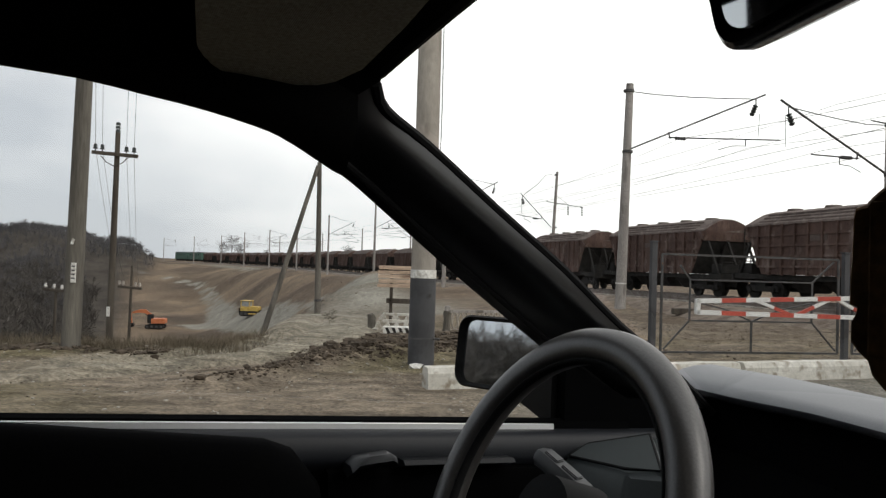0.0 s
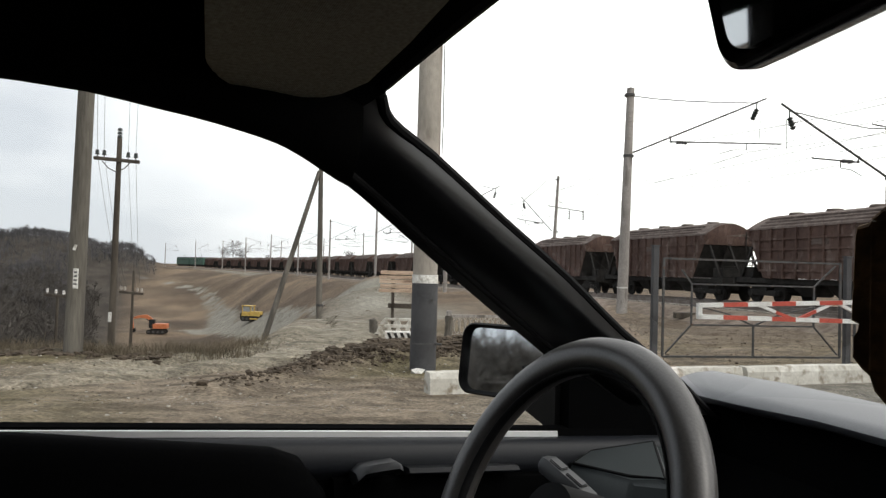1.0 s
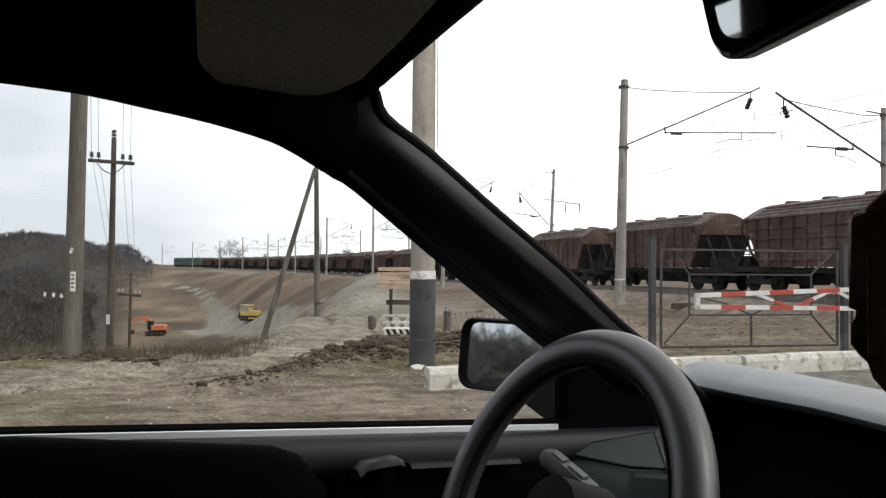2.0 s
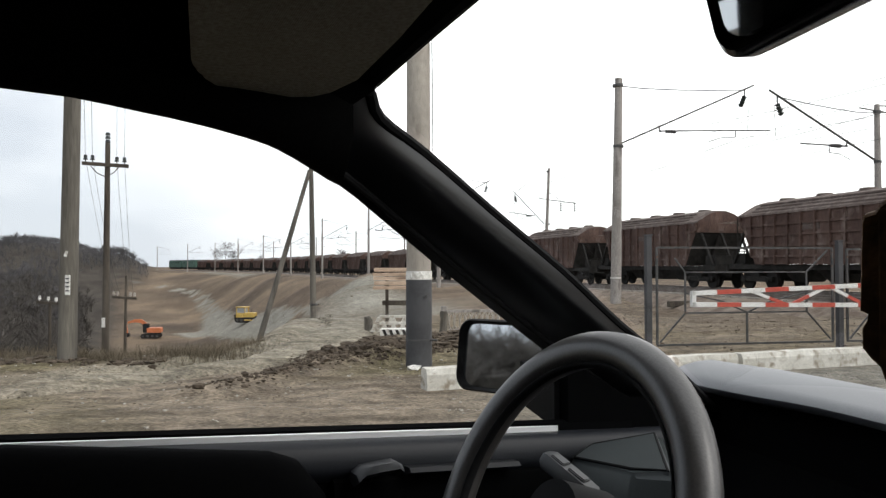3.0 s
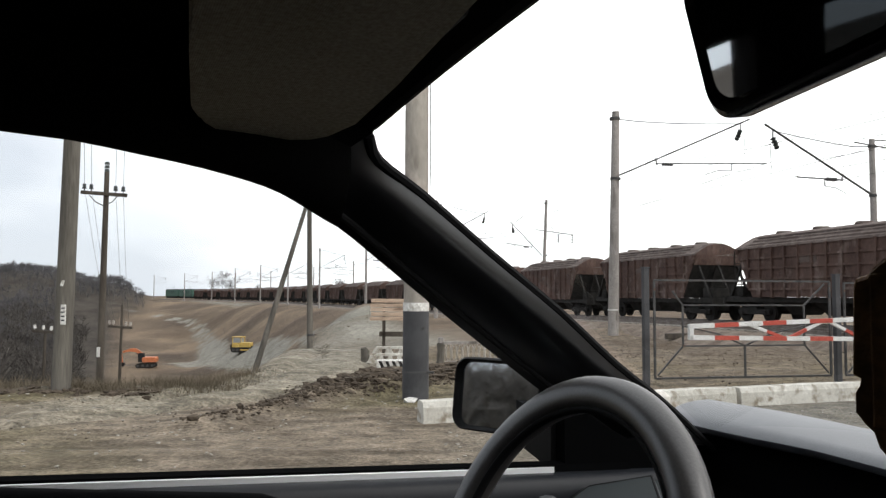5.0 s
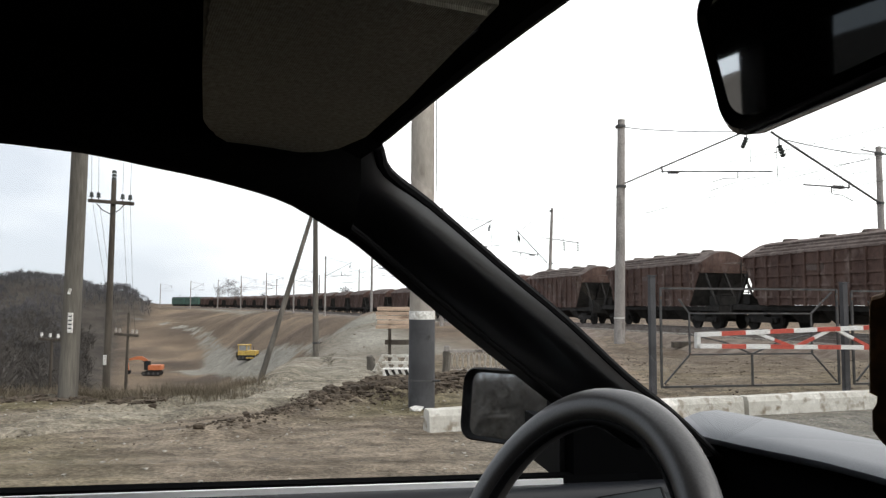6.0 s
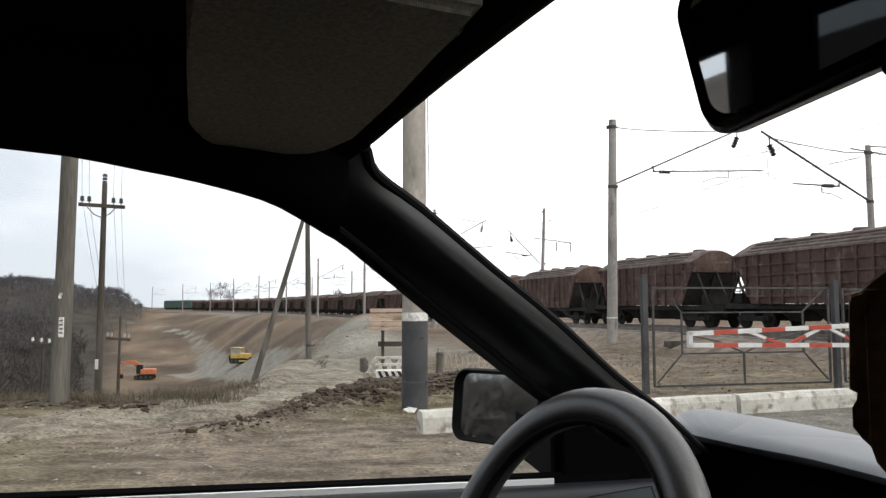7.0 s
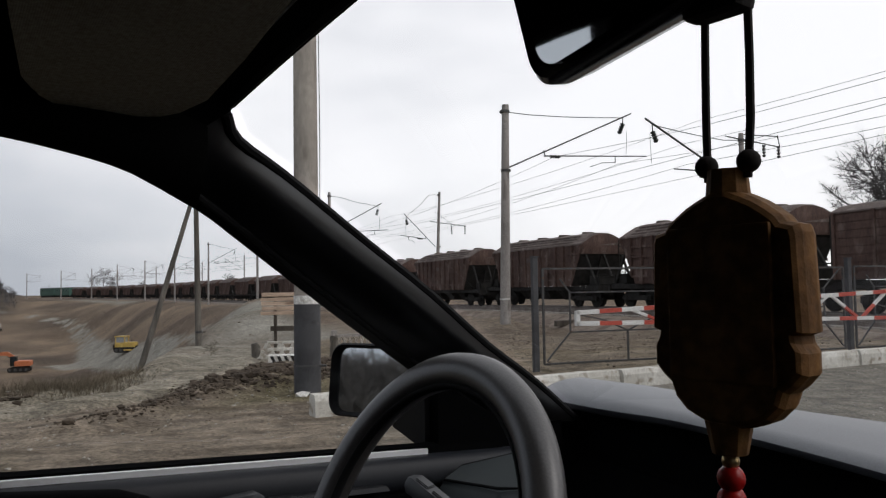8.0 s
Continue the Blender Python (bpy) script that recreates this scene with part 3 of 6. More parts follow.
# ---- kerb ----
def build_kerb(start, length):
    a = KERB_A + ROAD_DIR * start
    side = Vector((-ROAD_DIR.y, ROAD_DIR.x, 0))
    ob = thing("kerb_block", "chipped whitewashed concrete kerb block beside the road", "kerb", "kerb blocks along the road", Matrix.Translation(a) @ Matrix.Rotation(radians(19.5), 4, "Z"))
    bm = B()
    n = int(length / 0.16)
    rings = []
    for i in range(n + 1):
        x = length * i / n
        w = 0.003 * math.sin(i * 0.7 + start) + 0.002 * math.sin(i * 4.1)
        rings.append([(x, 0.0, -0.06), (x, 0.004 + w, 0.15), (x, 0.03, 0.205 + w), (x, 0.16, 0.21 + w), (x, 0.19, 0.16), (x, 0.2, -0.06)])
    loft(bm, rings)
    part("block", bm, M_KERB, ob)
    return ob


for k0, k1 in ((0.0, 1.75), (1.78, 3.66), (3.72, 8.02), (8.08, 12.4), (12.45, 16.5)):
    build_kerb(k0, k1 - k0)


# ---- railway ----
def sweep(name, section, material, parent=None, step=1):
    """Sweeps a closed section of (offset to the right, height over the rail top) along the track."""
    verts, faces = [], []
    ids = range(0, len(LINE), step)
    n = len(section)
    for i in ids:
        for o, h in section:
            p = LINE[i] + RIGHT[i] * o
            verts.append((p[0], p[1], float(rail_z(p[1])) + h))
    for k in range(len(ids) - 1):
        for j in range(n):
            a, b = k * n + j, k * n + (j + 1) % n
            faces.append((a, b, b + n, a + n))
    return raw(name, verts, faces, material, parent)


railway = thing("railway_track", "double railway track on dirty brown ballast", "railway", kind="structure")
sweep("ballast_bed", [(-8.3, -0.9), (-6.5, -0.20), (-2.5, -0.17), (-1.8, -0.25), (-1.5, -0.17), (2.4, -0.20), (4.5, -0.9)], M_BALLAST, railway)
for centre in (0.0, -4.2):
    for g in (-0.79, 0.79):
        o = centre + g
        sweep("rail", [(o - 0.07, -0.17), (o + 0.07, -0.17), (o + 0.02, -0.13), (o + 0.02, -0.05), (o + 0.037, -0.035), (o + 0.037, 0.0), (o - 0.037, 0.0), (o - 0.037, -0.035), (o - 0.02, -0.05), (o - 0.02, -0.13)], M_RAIL, railway)
bm = B()
for centre in (0.0, -4.2):
    for k in range(36, 250):
        x, y, z, a = on_track(k * 0.6 + 20, centre)
        d = Vector((math.sin(a), -math.cos(a), 0)) * 1.3
        beam(bm, Vector((x, y, z - 0.21)) - d, Vector((x, y, z - 0.21)) + d, 0.24, 0.14)
tagged(part("sleepers", bm, M_SLEEPER, railway), kind="stuff")


# ---- hopper wagons ----
def hopper_wagon():
    """Grain hopper, 13.9 m over the body ends, x ahead, z from the rail top."""
    w = thing("hopper_wagon", "dusty red-brown covered grain hopper railway wagon on the track", "wagon", "wagons of the freight train")
    fl, hl, hw = 6.85, 5.5, 1.55
    bm = B()
    # side walls lean in under the roof; the ends slope under the overhang
    rings = []
    for x, zl in ((-hl, 3.50), (-hl + 0.02, 3.40), (-hl + 1.2, 1.25), (hl - 1.2, 1.25), (hl - 0.02, 3.40), (hl, 3.50)):
        rings.append([(x, -hw, zl), (x, -hw, 3.62), (x, hw, 3.62), (x, hw, zl)])
    loft(bm, rings)
    part("body", bm, M_RUST, w)
    bm = B()
    prof = [(-hw - 0.06, 3.60), (-hw - 0.04, 3.70), (-1.12, 4.02), (-0.72, 4.25), (-0.35, 4.36), (0.35, 4.36), (0.72, 4.25), (1.12, 4.02), (hw + 0.04, 3.70), (hw + 0.06, 3.60)]
    xs = [-hl - 0.05, -hl + 0.12, -hl + 0.6, hl - 0.6, hl - 0.12, hl + 0.05]
    sq = [0.86, 0.97, 1.0, 1.0, 0.97, 0.86]
    loft(bm, [[(x, y, 3.6 + (z - 3.6) * k) for y, z in prof] for x, k in zip(xs, sq)])
    part("roof", bm, M_ROOF, w)
    for side in (-1, 1):
        for z in (3.80, 3.98, 4.15):
            bm = B()
            y = hw + 0.04 - (z - 3.70) * 1.42
            beam(bm, (-hl + 0.9, side * (y + 0.02), z), (hl - 0.9, side * (y + 0.02), z), 0.05, 0.07)
            part("roof_seam", bm, M_ROOF, w)
    for x in (-3.9, -1.3, 1.3, 3.9):
        bm = B()
        rod(bm, (x, 0, 4.38), (x, 0, 4.475), 0.38, 0.34, 14)
        part("roof_hatch", bm, M_ROOF, w)
    n = 13
    for side in (-1, 1):
        for k in range(n):
            x = -hl + 0.06 + (2 * hl - 0.12) * k / (n - 1)
            low = 1.22 if abs(x) < hl - 1.2 else min(1.25 + (abs(x) - hl + 1.2) * 1.85, 3.5)
            bm = B()
            box(bm, (x, side * (hw + 0.05), (low + 3.62) / 2), (0.11, 0.12, 3.62 - low))
            part("side_rib", bm, M_RUST, w)
        for z in (1.62, 2.12, 2.62, 3.12):
            bm = B()
            r = hl - 1.12 + (z - 1.25) * 0.5
            beam(bm, (-r, side * (hw + 0.03), z), (r, side * (hw + 0.03), z), 0.07, 0.10)
            part("side_rail", bm, M_RUST, w)
        bm = B()
        box(bm, (0.4, side * (hw + 0.012), 2.95), (1.3, 0.02, 0.32))
        part("data_panel", bm, M_ROOF, w, "faded pale stencil panel")
    bm = B()
    box(bm, (0, 0, 1.02), (2 * fl + 0.1, 0.6, 0.36))
    for side in (-1, 1):
        box(bm, (0, side * 1.3, 1.12), (2 * fl, 0.14, 0.24))
    for x in (-fl, fl):
        box(bm, (x, 0, 1.05), (0.14, 2.9, 0.4))
        box(bm, (x - math.copysign(0.6, x), 0, 1.26), (1.2, 2.6, 0.05))
    part("underframe", bm, M_UNDER, w)
    for x in (-2.4, 0.0, 2.4):
        bm = B()
        box(bm, (x, 0, 0.82), (1.7, 2.2, 0.8), Matrix.Rotation(math.pi, 4, "X"), taper=0.45)
        part("discharge_chute", bm, M_UNDER, w)
    for sx in (-1, 1):
        bm = B()
        rod(bm, (sx * fl, 0, 1.02), (sx * (fl + 0.52), 0, 1.02), 0.16, 0.13, 8)
        part("coupler", bm, M_UNDER, w)
        bm = B()
        beam(bm, (sx * (hl - 1.0), 0.0, 1.3), (sx * (hl - 0.1), 0.0, 3.2), 0.2, 0.16)
        part("end_brace", bm, M_UNDER, w)
        # thin black sheet over the end slope: the underside's shade put in as colour
        bm = B()
        loft(bm, [[(sx * (hl - 1.19 + k), y, 1.27), (sx * (hl - 0.21 + k), y, 3.02), (sx * (hl - 0.19 + k), y, 3.14), (sx * (hl + k - 0.30), y, 3.14)] for y, k in ((-hw + 0.04, 0.03), (hw - 0.04, 0.03))])
        part("end_slope_shade", bm, M_UNDER, w, "sloping end wall blackened for the shade under it")
        bm = B()
        cap = [(-hw + 0.02, 3.10), (-hw + 0.02, 3.66)] + [(yy, 3.6 + (zz - 3.6) * 0.87) for yy, zz in prof[2:8]] + [(hw - 0.02, 3.66), (hw - 0.02, 3.10)]
        loft(bm, [[(sx * (hl + dx - 0.25 * max(3.6 - zz, 0)), yy, zz) for yy, zz in cap] for dx in (0.0, 0.075)])
        part("end_wall", bm, M_RUST, w, "red-brown upper end wall")
        bm = B()
        for yy in (-1.25, 0.0, 1.25):
            beam(bm, (sx * (hl - 0.05), yy, 3.05), (sx * (fl - 0.35), yy, 1.25), 0.11, 0.11)
        box(bm, (sx * (fl - 0.75), 0, 1.55), (0.9, 2.3, 0.5), bevel=0.03)
        box(bm, (sx * (fl - 0.2), 0, 1.9), (0.06, 2.4, 0.05))
        for yy in (-1.2, 1.2):
            box(bm, (sx * (fl - 0.2), yy, 1.55), (0.06, 0.06, 0.7))
        part("end_frame", bm, M_UNDER, w, "black end platform frame and brake box")
        for sy in (-1,):
            bm = B()
            for yy in (1.42, 1.0):
                rod(bm, (sx * (hl + 0.05), sy * yy, 1.25), (sx * (hl + 0.05), sy * yy, 3.9), 0.03, seg=6)
            for k in range(7):
                rod(bm, (sx * (hl + 0.05), sy * 1.42, 1.5 + 0.34 * k), (sx * (hl + 0.05), sy * 1.0, 1.5 + 0.34 * k), 0.016, seg=5)
            part("end_ladder", bm, M_UNDER, w)
        bm = B()
        for sy in (-1, 1):
            box(bm, (sx * 4.9, sy * 1.02, 0.52), (2.5, 0.16, 0.26), bevel=0.03)
            box(bm, (sx * 4.9, sy * 1.02, 0.66), (0.6, 0.2, 0.3))
        box(bm, (sx * 4.9, 0, 0.68), (0.5, 2.2, 0.3))
        bogie = part("bogie", bm, M_UNDER, w)
        for dx in (-0.925, 0.925):
            for sy in (-1, 1):
                bm = B()
                rod(bm, (sx * 4.9 + dx, sy * 0.72, 0.475), (sx * 4.9 + dx, sy * 0.86, 0.475), 0.475, seg=20)
                rod(bm, (sx * 4.9 + dx, sy * 0.86, 0.475), (sx * 4.9 + dx, sy * 1.16, 0.475), 0.13, seg=10)
                part("wheel", bm, M_UNDER, bogie)
    return w


GAP = None
best = 1e9
for k in range(0, 4000):
    x, y, z, a = on_track(k * 0.05)
    if abs(math.hypot(x - 15.85, y - 40.9)) < best:
        best, GAP = math.hypot(x - 15.85, y - 40.9), k * 0.05
PITCH = 14.85


def wagon_pose(s):
    x0, y0, z0, _ = on_track(s - 4.9)
    x1, y1, z1, _ = on_track(s + 4.9)
    return Matrix.Translation(((x0 + x1) / 2, (y0 + y1) / 2, (z0 + z1) / 2)) @ Matrix.Rotation(math.atan2(y1 - y0, x1 - x0), 4, "Z")


first = hopper_wagon()
n_back, n_ahead = 1, 21
first.matrix_basis = wagon_pose(GAP - PITCH / 2)
for k in range(-n_back, n_ahead):
    if k != -1:
        copy_thing(first, wagon_pose(GAP + PITCH * (k + 0.5)))


def covered_wagon(s):
    """Four-axle covered wagon with planked sides, 13.9 m over the body, x ahead, z from the rail top."""
    ob = thing("covered_wagon", "brown planked covered railway wagon behind the hoppers", "wagon", "wagons of the freight train", wagon_pose(s))
    hl, hw = 6.92, 1.42
    bm = B()
    box(bm, (0, 0, 2.46), (2 * hl, 2 * hw, 2.42), bevel=0.02)
    body = part("body", bm, M_RUST, ob)
    bm = B()
    prof = [(-hw - 0.06, 3.64), (-hw - 0.05, 3.70), (-1.0, 3.93), (-0.5, 4.03), (0.5, 4.03), (1.0, 3.93), (hw + 0.05, 3.70), (hw + 0.06, 3.64)]
    loft(bm, [[(x, y, z) for y, z in prof] for x in (-hl - 0.06, hl + 0.06)])
    part("roof", bm, M_ROOF, ob)
    bm = B()
    rod(bm, (4.2, 0.5, 3.9), (4.2, 0.5, 4.75), 0.11, seg=10)
    rod(bm, (4.2, 0.5, 4.72), (4.2, 0.5, 4.86), 0.17, 0.15, seg=10)
    part("stove_pipe", bm, M_UNDER, ob)
    for side in (-1, 1):
        for k in range(9):
            x = -hl + 0.08 + (2 * hl - 0.16) * k / 8
            bm = B()
            box(bm, (x, side * (hw + 0.04), 2.46), (0.12, 0.09, 2.42))
            part("side_post", bm, M_RUST, body)
        for k in range(8):
            bm = B()
            box(bm, (0, side * (hw + 0.012), 1.42 + 0.29 * k), (2 * hl - 0.1, 0.022, 0.265))
            part("plank", bm, M_RUST, body)
        bm = B()
        box(bm, (0, side * (hw + 0.07), 2.42), (2.1, 0.06, 2.3), bevel=0.015)
        part("sliding_door", bm, M_RUST, body)
    for sx in (-1, 1):
        for yy in (-0.7, 0.7):
            bm = B()
            box(bm, (sx * (hl + 0.05), yy, 2.46), (0.1, 0.14, 2.4))
            part("end_post", bm, M_RUST, body)
        bm = B()
        rod(bm, (sx * hl, 0, 1.02), (sx * (hl + 0.48), 0, 1.02), 0.16, 0.13, 8)
        part("coupler", bm, M_UNDER, ob)
        bm = B()
        for sy in (-1, 1):
            box(bm, (sx * 4.9, sy * 1.02, 0.52), (2.5, 0.16, 0.26), bevel=0.03)
        box(bm, (sx * 4.9, 0, 0.68), (0.5, 2.2, 0.3))
        bogie = part("bogie", bm, M_UNDER, ob)
        for dx in (-0.925, 0.925):
            for sy in (-1, 1):
                bm = B()
                rod(bm, (sx * 4.9 + dx, sy * 0.72, 0.475), (sx * 4.9 + dx, sy * 0.86, 0.475), 0.475, seg=20)
                rod(bm, (sx * 4.9 + dx, sy * 0.86, 0.475), (sx * 4.9 + dx, sy * 1.16, 0.475), 0.13, seg=10)
                part("wheel", bm, M_UNDER, bogie)
    bm = B()
    box(bm, (0, 0, 1.08), (2 * hl, 2.6, 0.3))
    part("underframe", bm, M_UNDER, ob)
    return ob


for k in (-2, -3):
    covered_wagon(GAP + PITCH * (k + 0.5))


def locomotive(s):
    ob = thing("locomotive", "green electric freight locomotive at the head of the train", "locomotive", m=wagon_pose(s))
    for sx in (-1, 1):
        bm = B()
        box(bm, (sx * 8.2, 0, 2.75), (15.6, 3.1, 3.0), bevel=0.18)
        body = part("body_section", bm, M_GREEN, ob)
        bm = B()
        box(bm, (sx * 8.2, 0, 4.35), (14.6, 2.7, 0.24), bevel=0.05)
        part("roof", bm, M_GREYP, ob)
        bm = B()
        box(bm, (sx * 8.2, 0, 0.85), (14.0, 2.7, 0.8))
        part("running_gear", bm, M_UNDER, ob)
        for k in range(5):
            bm = B()
            box(bm, (sx * (3.2 + 2.4 * k), 1.56, 3.3), (0.9, 0.04, 0.6))
            box(bm, (sx * (3.2 + 2.4 * k), -1.56, 3.3), (0.9, 0.04, 0.6))
            part("window", bm, M_PANE, body)
        bm = B()
        rod(bm, (sx * 9, -0.6, 4.45), (sx * 10.4, 0, 5.3), 0.04, seg=5)
        rod(bm, (sx * 9, 0.6, 4.45), (sx * 10.4, 0, 5.3), 0.04, seg=5)
        rod(bm, (sx * 10.4, 0, 5.3), (sx * 9, 0, 6.1), 0.04, seg=5)
        part("pantograph", bm, M_UNDER, ob)
    return ob


locomotive(GAP + PITCH * n_ahead + 17.0)


# ---- overhead line ----
def insulator(bm, a, b, r=0.1, n=4):
    a, b = Vector(a), Vector(b)
    rod(bm, a, b, 0.025, seg=6)
    for k in range(n):
        c = a.lerp(b, (k + 0.5) / n)
        d = (b - a).normalized() * 0.055
        rod(bm, c - d, c + d, r, r * 0.55, 10)


def catenary_pole(x, y, base, top, turn, reach, low, end, arm_z, label="grey concrete overhead-line pole with a steel bracket", r=0.2, lean=0.0, thick=0.04, arm_rise=0.32, arm_reach=1.12):
    """A pole at x, y from base to top; its bracket points along turn (radians): from height low on the pole to end at reach."""
    ob = thing("overhead_line_pole", label, "pole", "poles of the overhead line", Matrix.Translation((x, y, 0)) @ Matrix.Rotation(turn, 4, "Z"))
    bm = B()
    rod(bm, (0, 0, base - 0.6), (lean, 0, top), r, r * 0.66, 14)
    part("pole", bm, M_CONC2, ob, smooth=True)
    for z in (low, top - 0.35):
        bm = B()
        rod(bm, (lean * 0.8, 0, z - 0.06), (lean * 0.8, 0, z + 0.06), r * 0.95, seg=12)
        part("clamp_band", bm, M_STEEL, ob)
    bm = B()
    rod(bm, (0, 0, low), (reach, 0, end), thick, seg=6)
    part("bracket", bm, M_STEEL, ob)
    bm = B()
    tz = top - 0.35
    tube(bm, [(0, 0, tz), (reach * 0.2, 0, tz - 0.06), (reach * 0.45, 0, tz - 0.1 + (end - 0.28 - tz) * 0.4), (reach * 0.7, 0, tz - 0.06 + (end - 0.28 - tz) * 0.7), (reach * 0.92, 0, end - 0.28)], 0.025, 5)
    part("tie_rod", bm, M_STEEL, ob)
    bm = B()
    rod(bm, (reach * 0.93, 0, end - 0.25), (reach * 0.93, 0, end - 0.62), 0.035, 0.03, 6)
    insulator(bm, (reach * 0.93, 0, end - 0.6), (reach * 0.905, 0.1, end - 1.15), 0.15, 4)
    part("insulator_string", bm, M_INSUL, ob)
    k = (arm_z - low) / (end - low)
    x0 = reach * max(k, 0.2)
    bm = B()
    rod(bm, (x0, 0, arm_z + 0.1), (x0 + 0.1, 0, arm_z - 0.25), 0.04, seg=6)
    rod(bm, (x0, 0, arm_z - 0.2), (reach * arm_reach, 0, arm_z - 0.2 + arm_rise), 0.035, seg=6)
    insulator(bm, (x0 + 0.4, 0, arm_z - 0.2), (x0 + 1.0, 0, arm_z - 0.2), 0.1, 4)
    ax = arm_reach - 0.26
    az = arm_z - 0.2 + arm_rise * 0.72
    rod(bm, (reach * ax, 0, az), (reach * ax, 0, az - 0.35), 0.025, seg=6)
    rod(bm, (reach * ax, 0, az - 0.35), (reach * (ax - 0.1), 0, az - 0.40), 0.022, seg=6)
    rod(bm, (reach * (ax - 0.1), 0, az - 0.40), (reach * (ax - 0.2), 0, az - 0.65), 0.02, seg=6)
    part("registration_arm", bm, M_STEEL, ob)
    bm = B()
    rod(bm, (reach * 0.95, 0, arm_z + 0.07), (reach * 0.97, 0.1, arm_z + 1.45), 0.014, seg=5)
    part("dropper", bm, M_WIRE, ob)
    return ob


TURN = radians(14.7)
near_pole = catenary_pole(8.39, 37.3, -0.7, 10.33, TURN, 7.9, 7.0, 10.45, 8.05, r=0.27, lean=0.25)
bm = B()
rod(bm, (0.02, 0, 0.55), (0.02, 0, 0.62), 0.268, seg=14)
part("painted_ring", bm, M_WHITEPAINT, near_pole, "white painted ring")
right_pole = catenary_pole(20.48, 36.0, -0.4, 8.75, TURN + math.pi, 5.9, 6.05, 9.1, 6.92, r=0.19, thick=0.06, arm_rise=0.03, arm_reach=0.72)
bm = B()
rod(bm, (1.0, 0, 8.55), (-2.6, 0, 8.2), 0.035, seg=6)
rod(bm, (0, 0, 8.7), (-2.5, 0, 8.75), 0.03, seg=6)
rod(bm, (-2.6, 0, 8.2), (-2.45, 0, 8.8), 0.03, seg=6)
for lx in (-1.5, -2.5):
    insulator(bm, (lx, 0, 8.25), (lx, 0, 7.6), 0.11, 4)
part("feeder_arm", bm, M_STEEL, right_pole)
# far-side pole seen over the train, leaning a little
far_pole = catenary_pole(10.35, 78.0, -0.9, 11.1, TURN + 0.08 + math.pi, 3.5, 5.4, 8.7, 6.4, r=0.2, lean=-0.55)
bm = B()
rod(bm, (0.6, 0, 8.0), (-3.6, 0, 7.6), 0.04, seg=6)
rod(bm, (0, 0, 9.0), (-2.0, 0, 7.75), 0.025, seg=6)
for lx in (-1.9, -3.5):
    insulator(bm, (lx, 0, 7.65), (lx, 0, 6.7), 0.12, 4)
part("feeder_arm", bm, M_STEEL, far_pole)
for px, py, top in ((-0.35, 70.0, 10.0), (-10.9, 113.0, 10.3), (-22.9, 146.0, 10.2), (-36.6, 185.0, 10.0), (-52.8, 226.0, 10.2), (-68.0, 255.0, 10.2),
                    (-86.0, 290.0, 10.0), (-103.0, 310.0, 10.0), (-129.0, 347.0, 10.0), (-160.0, 385.0, 10.0)):
    catenary_pole(px, py, -1.4, top, TURN + 0.12, 5.2, 6.4, 9.2, 6.6)
for px, py in ((-8.9, 116.0), (-19.5, 146.0), (-34.0, 190.0), (-51.0, 232.0), (-73.0, 272.0), (-95.0, 307.0)):
    catenary_pole(px + 12.0, py + 5.0, -1.2, 10.0, TURN + 0.15 + math.pi, 5.0, 6.4, 9.2, 6.6)


def wire_run(name, offs, height, sag, r, label, span=55.0, s1=None):
    """A wire along the track, offs to its right, hung between supports."""
    bm = B()
    pts = []
    for k in range(0, 150):
        s = 4 + k * 2.5
        x, y, z, a = on_track(s, offs)
        f = ((s - GAP) / span) % 1.0
        pts.append((x, y, z + height - sag * 4 * f * (1 - f)))
    tube(bm, pts, r, 4)
    ob = part(name, bm, M_WIRE)
    return tagged(ob, label, "wire", "wires over the railway")


for o, h, sg in ((-0.2, 6.4, 0.0), (-0.2, 8.0, 1.1), (-4.3, 6.4, 0.0), (-4.3, 8.2, 1.1)):
    wire_run("overhead_wire", o, h, sg, 0.011, "thin dark overhead wire above the rails")
for o, h in ((4.4, 9.4), (4.6, 8.2), (5.4, 10.8)):
    wire_run("feeder_wire", o, h, 0.6, 0.013, "thin dark feeder wire beyond the train")


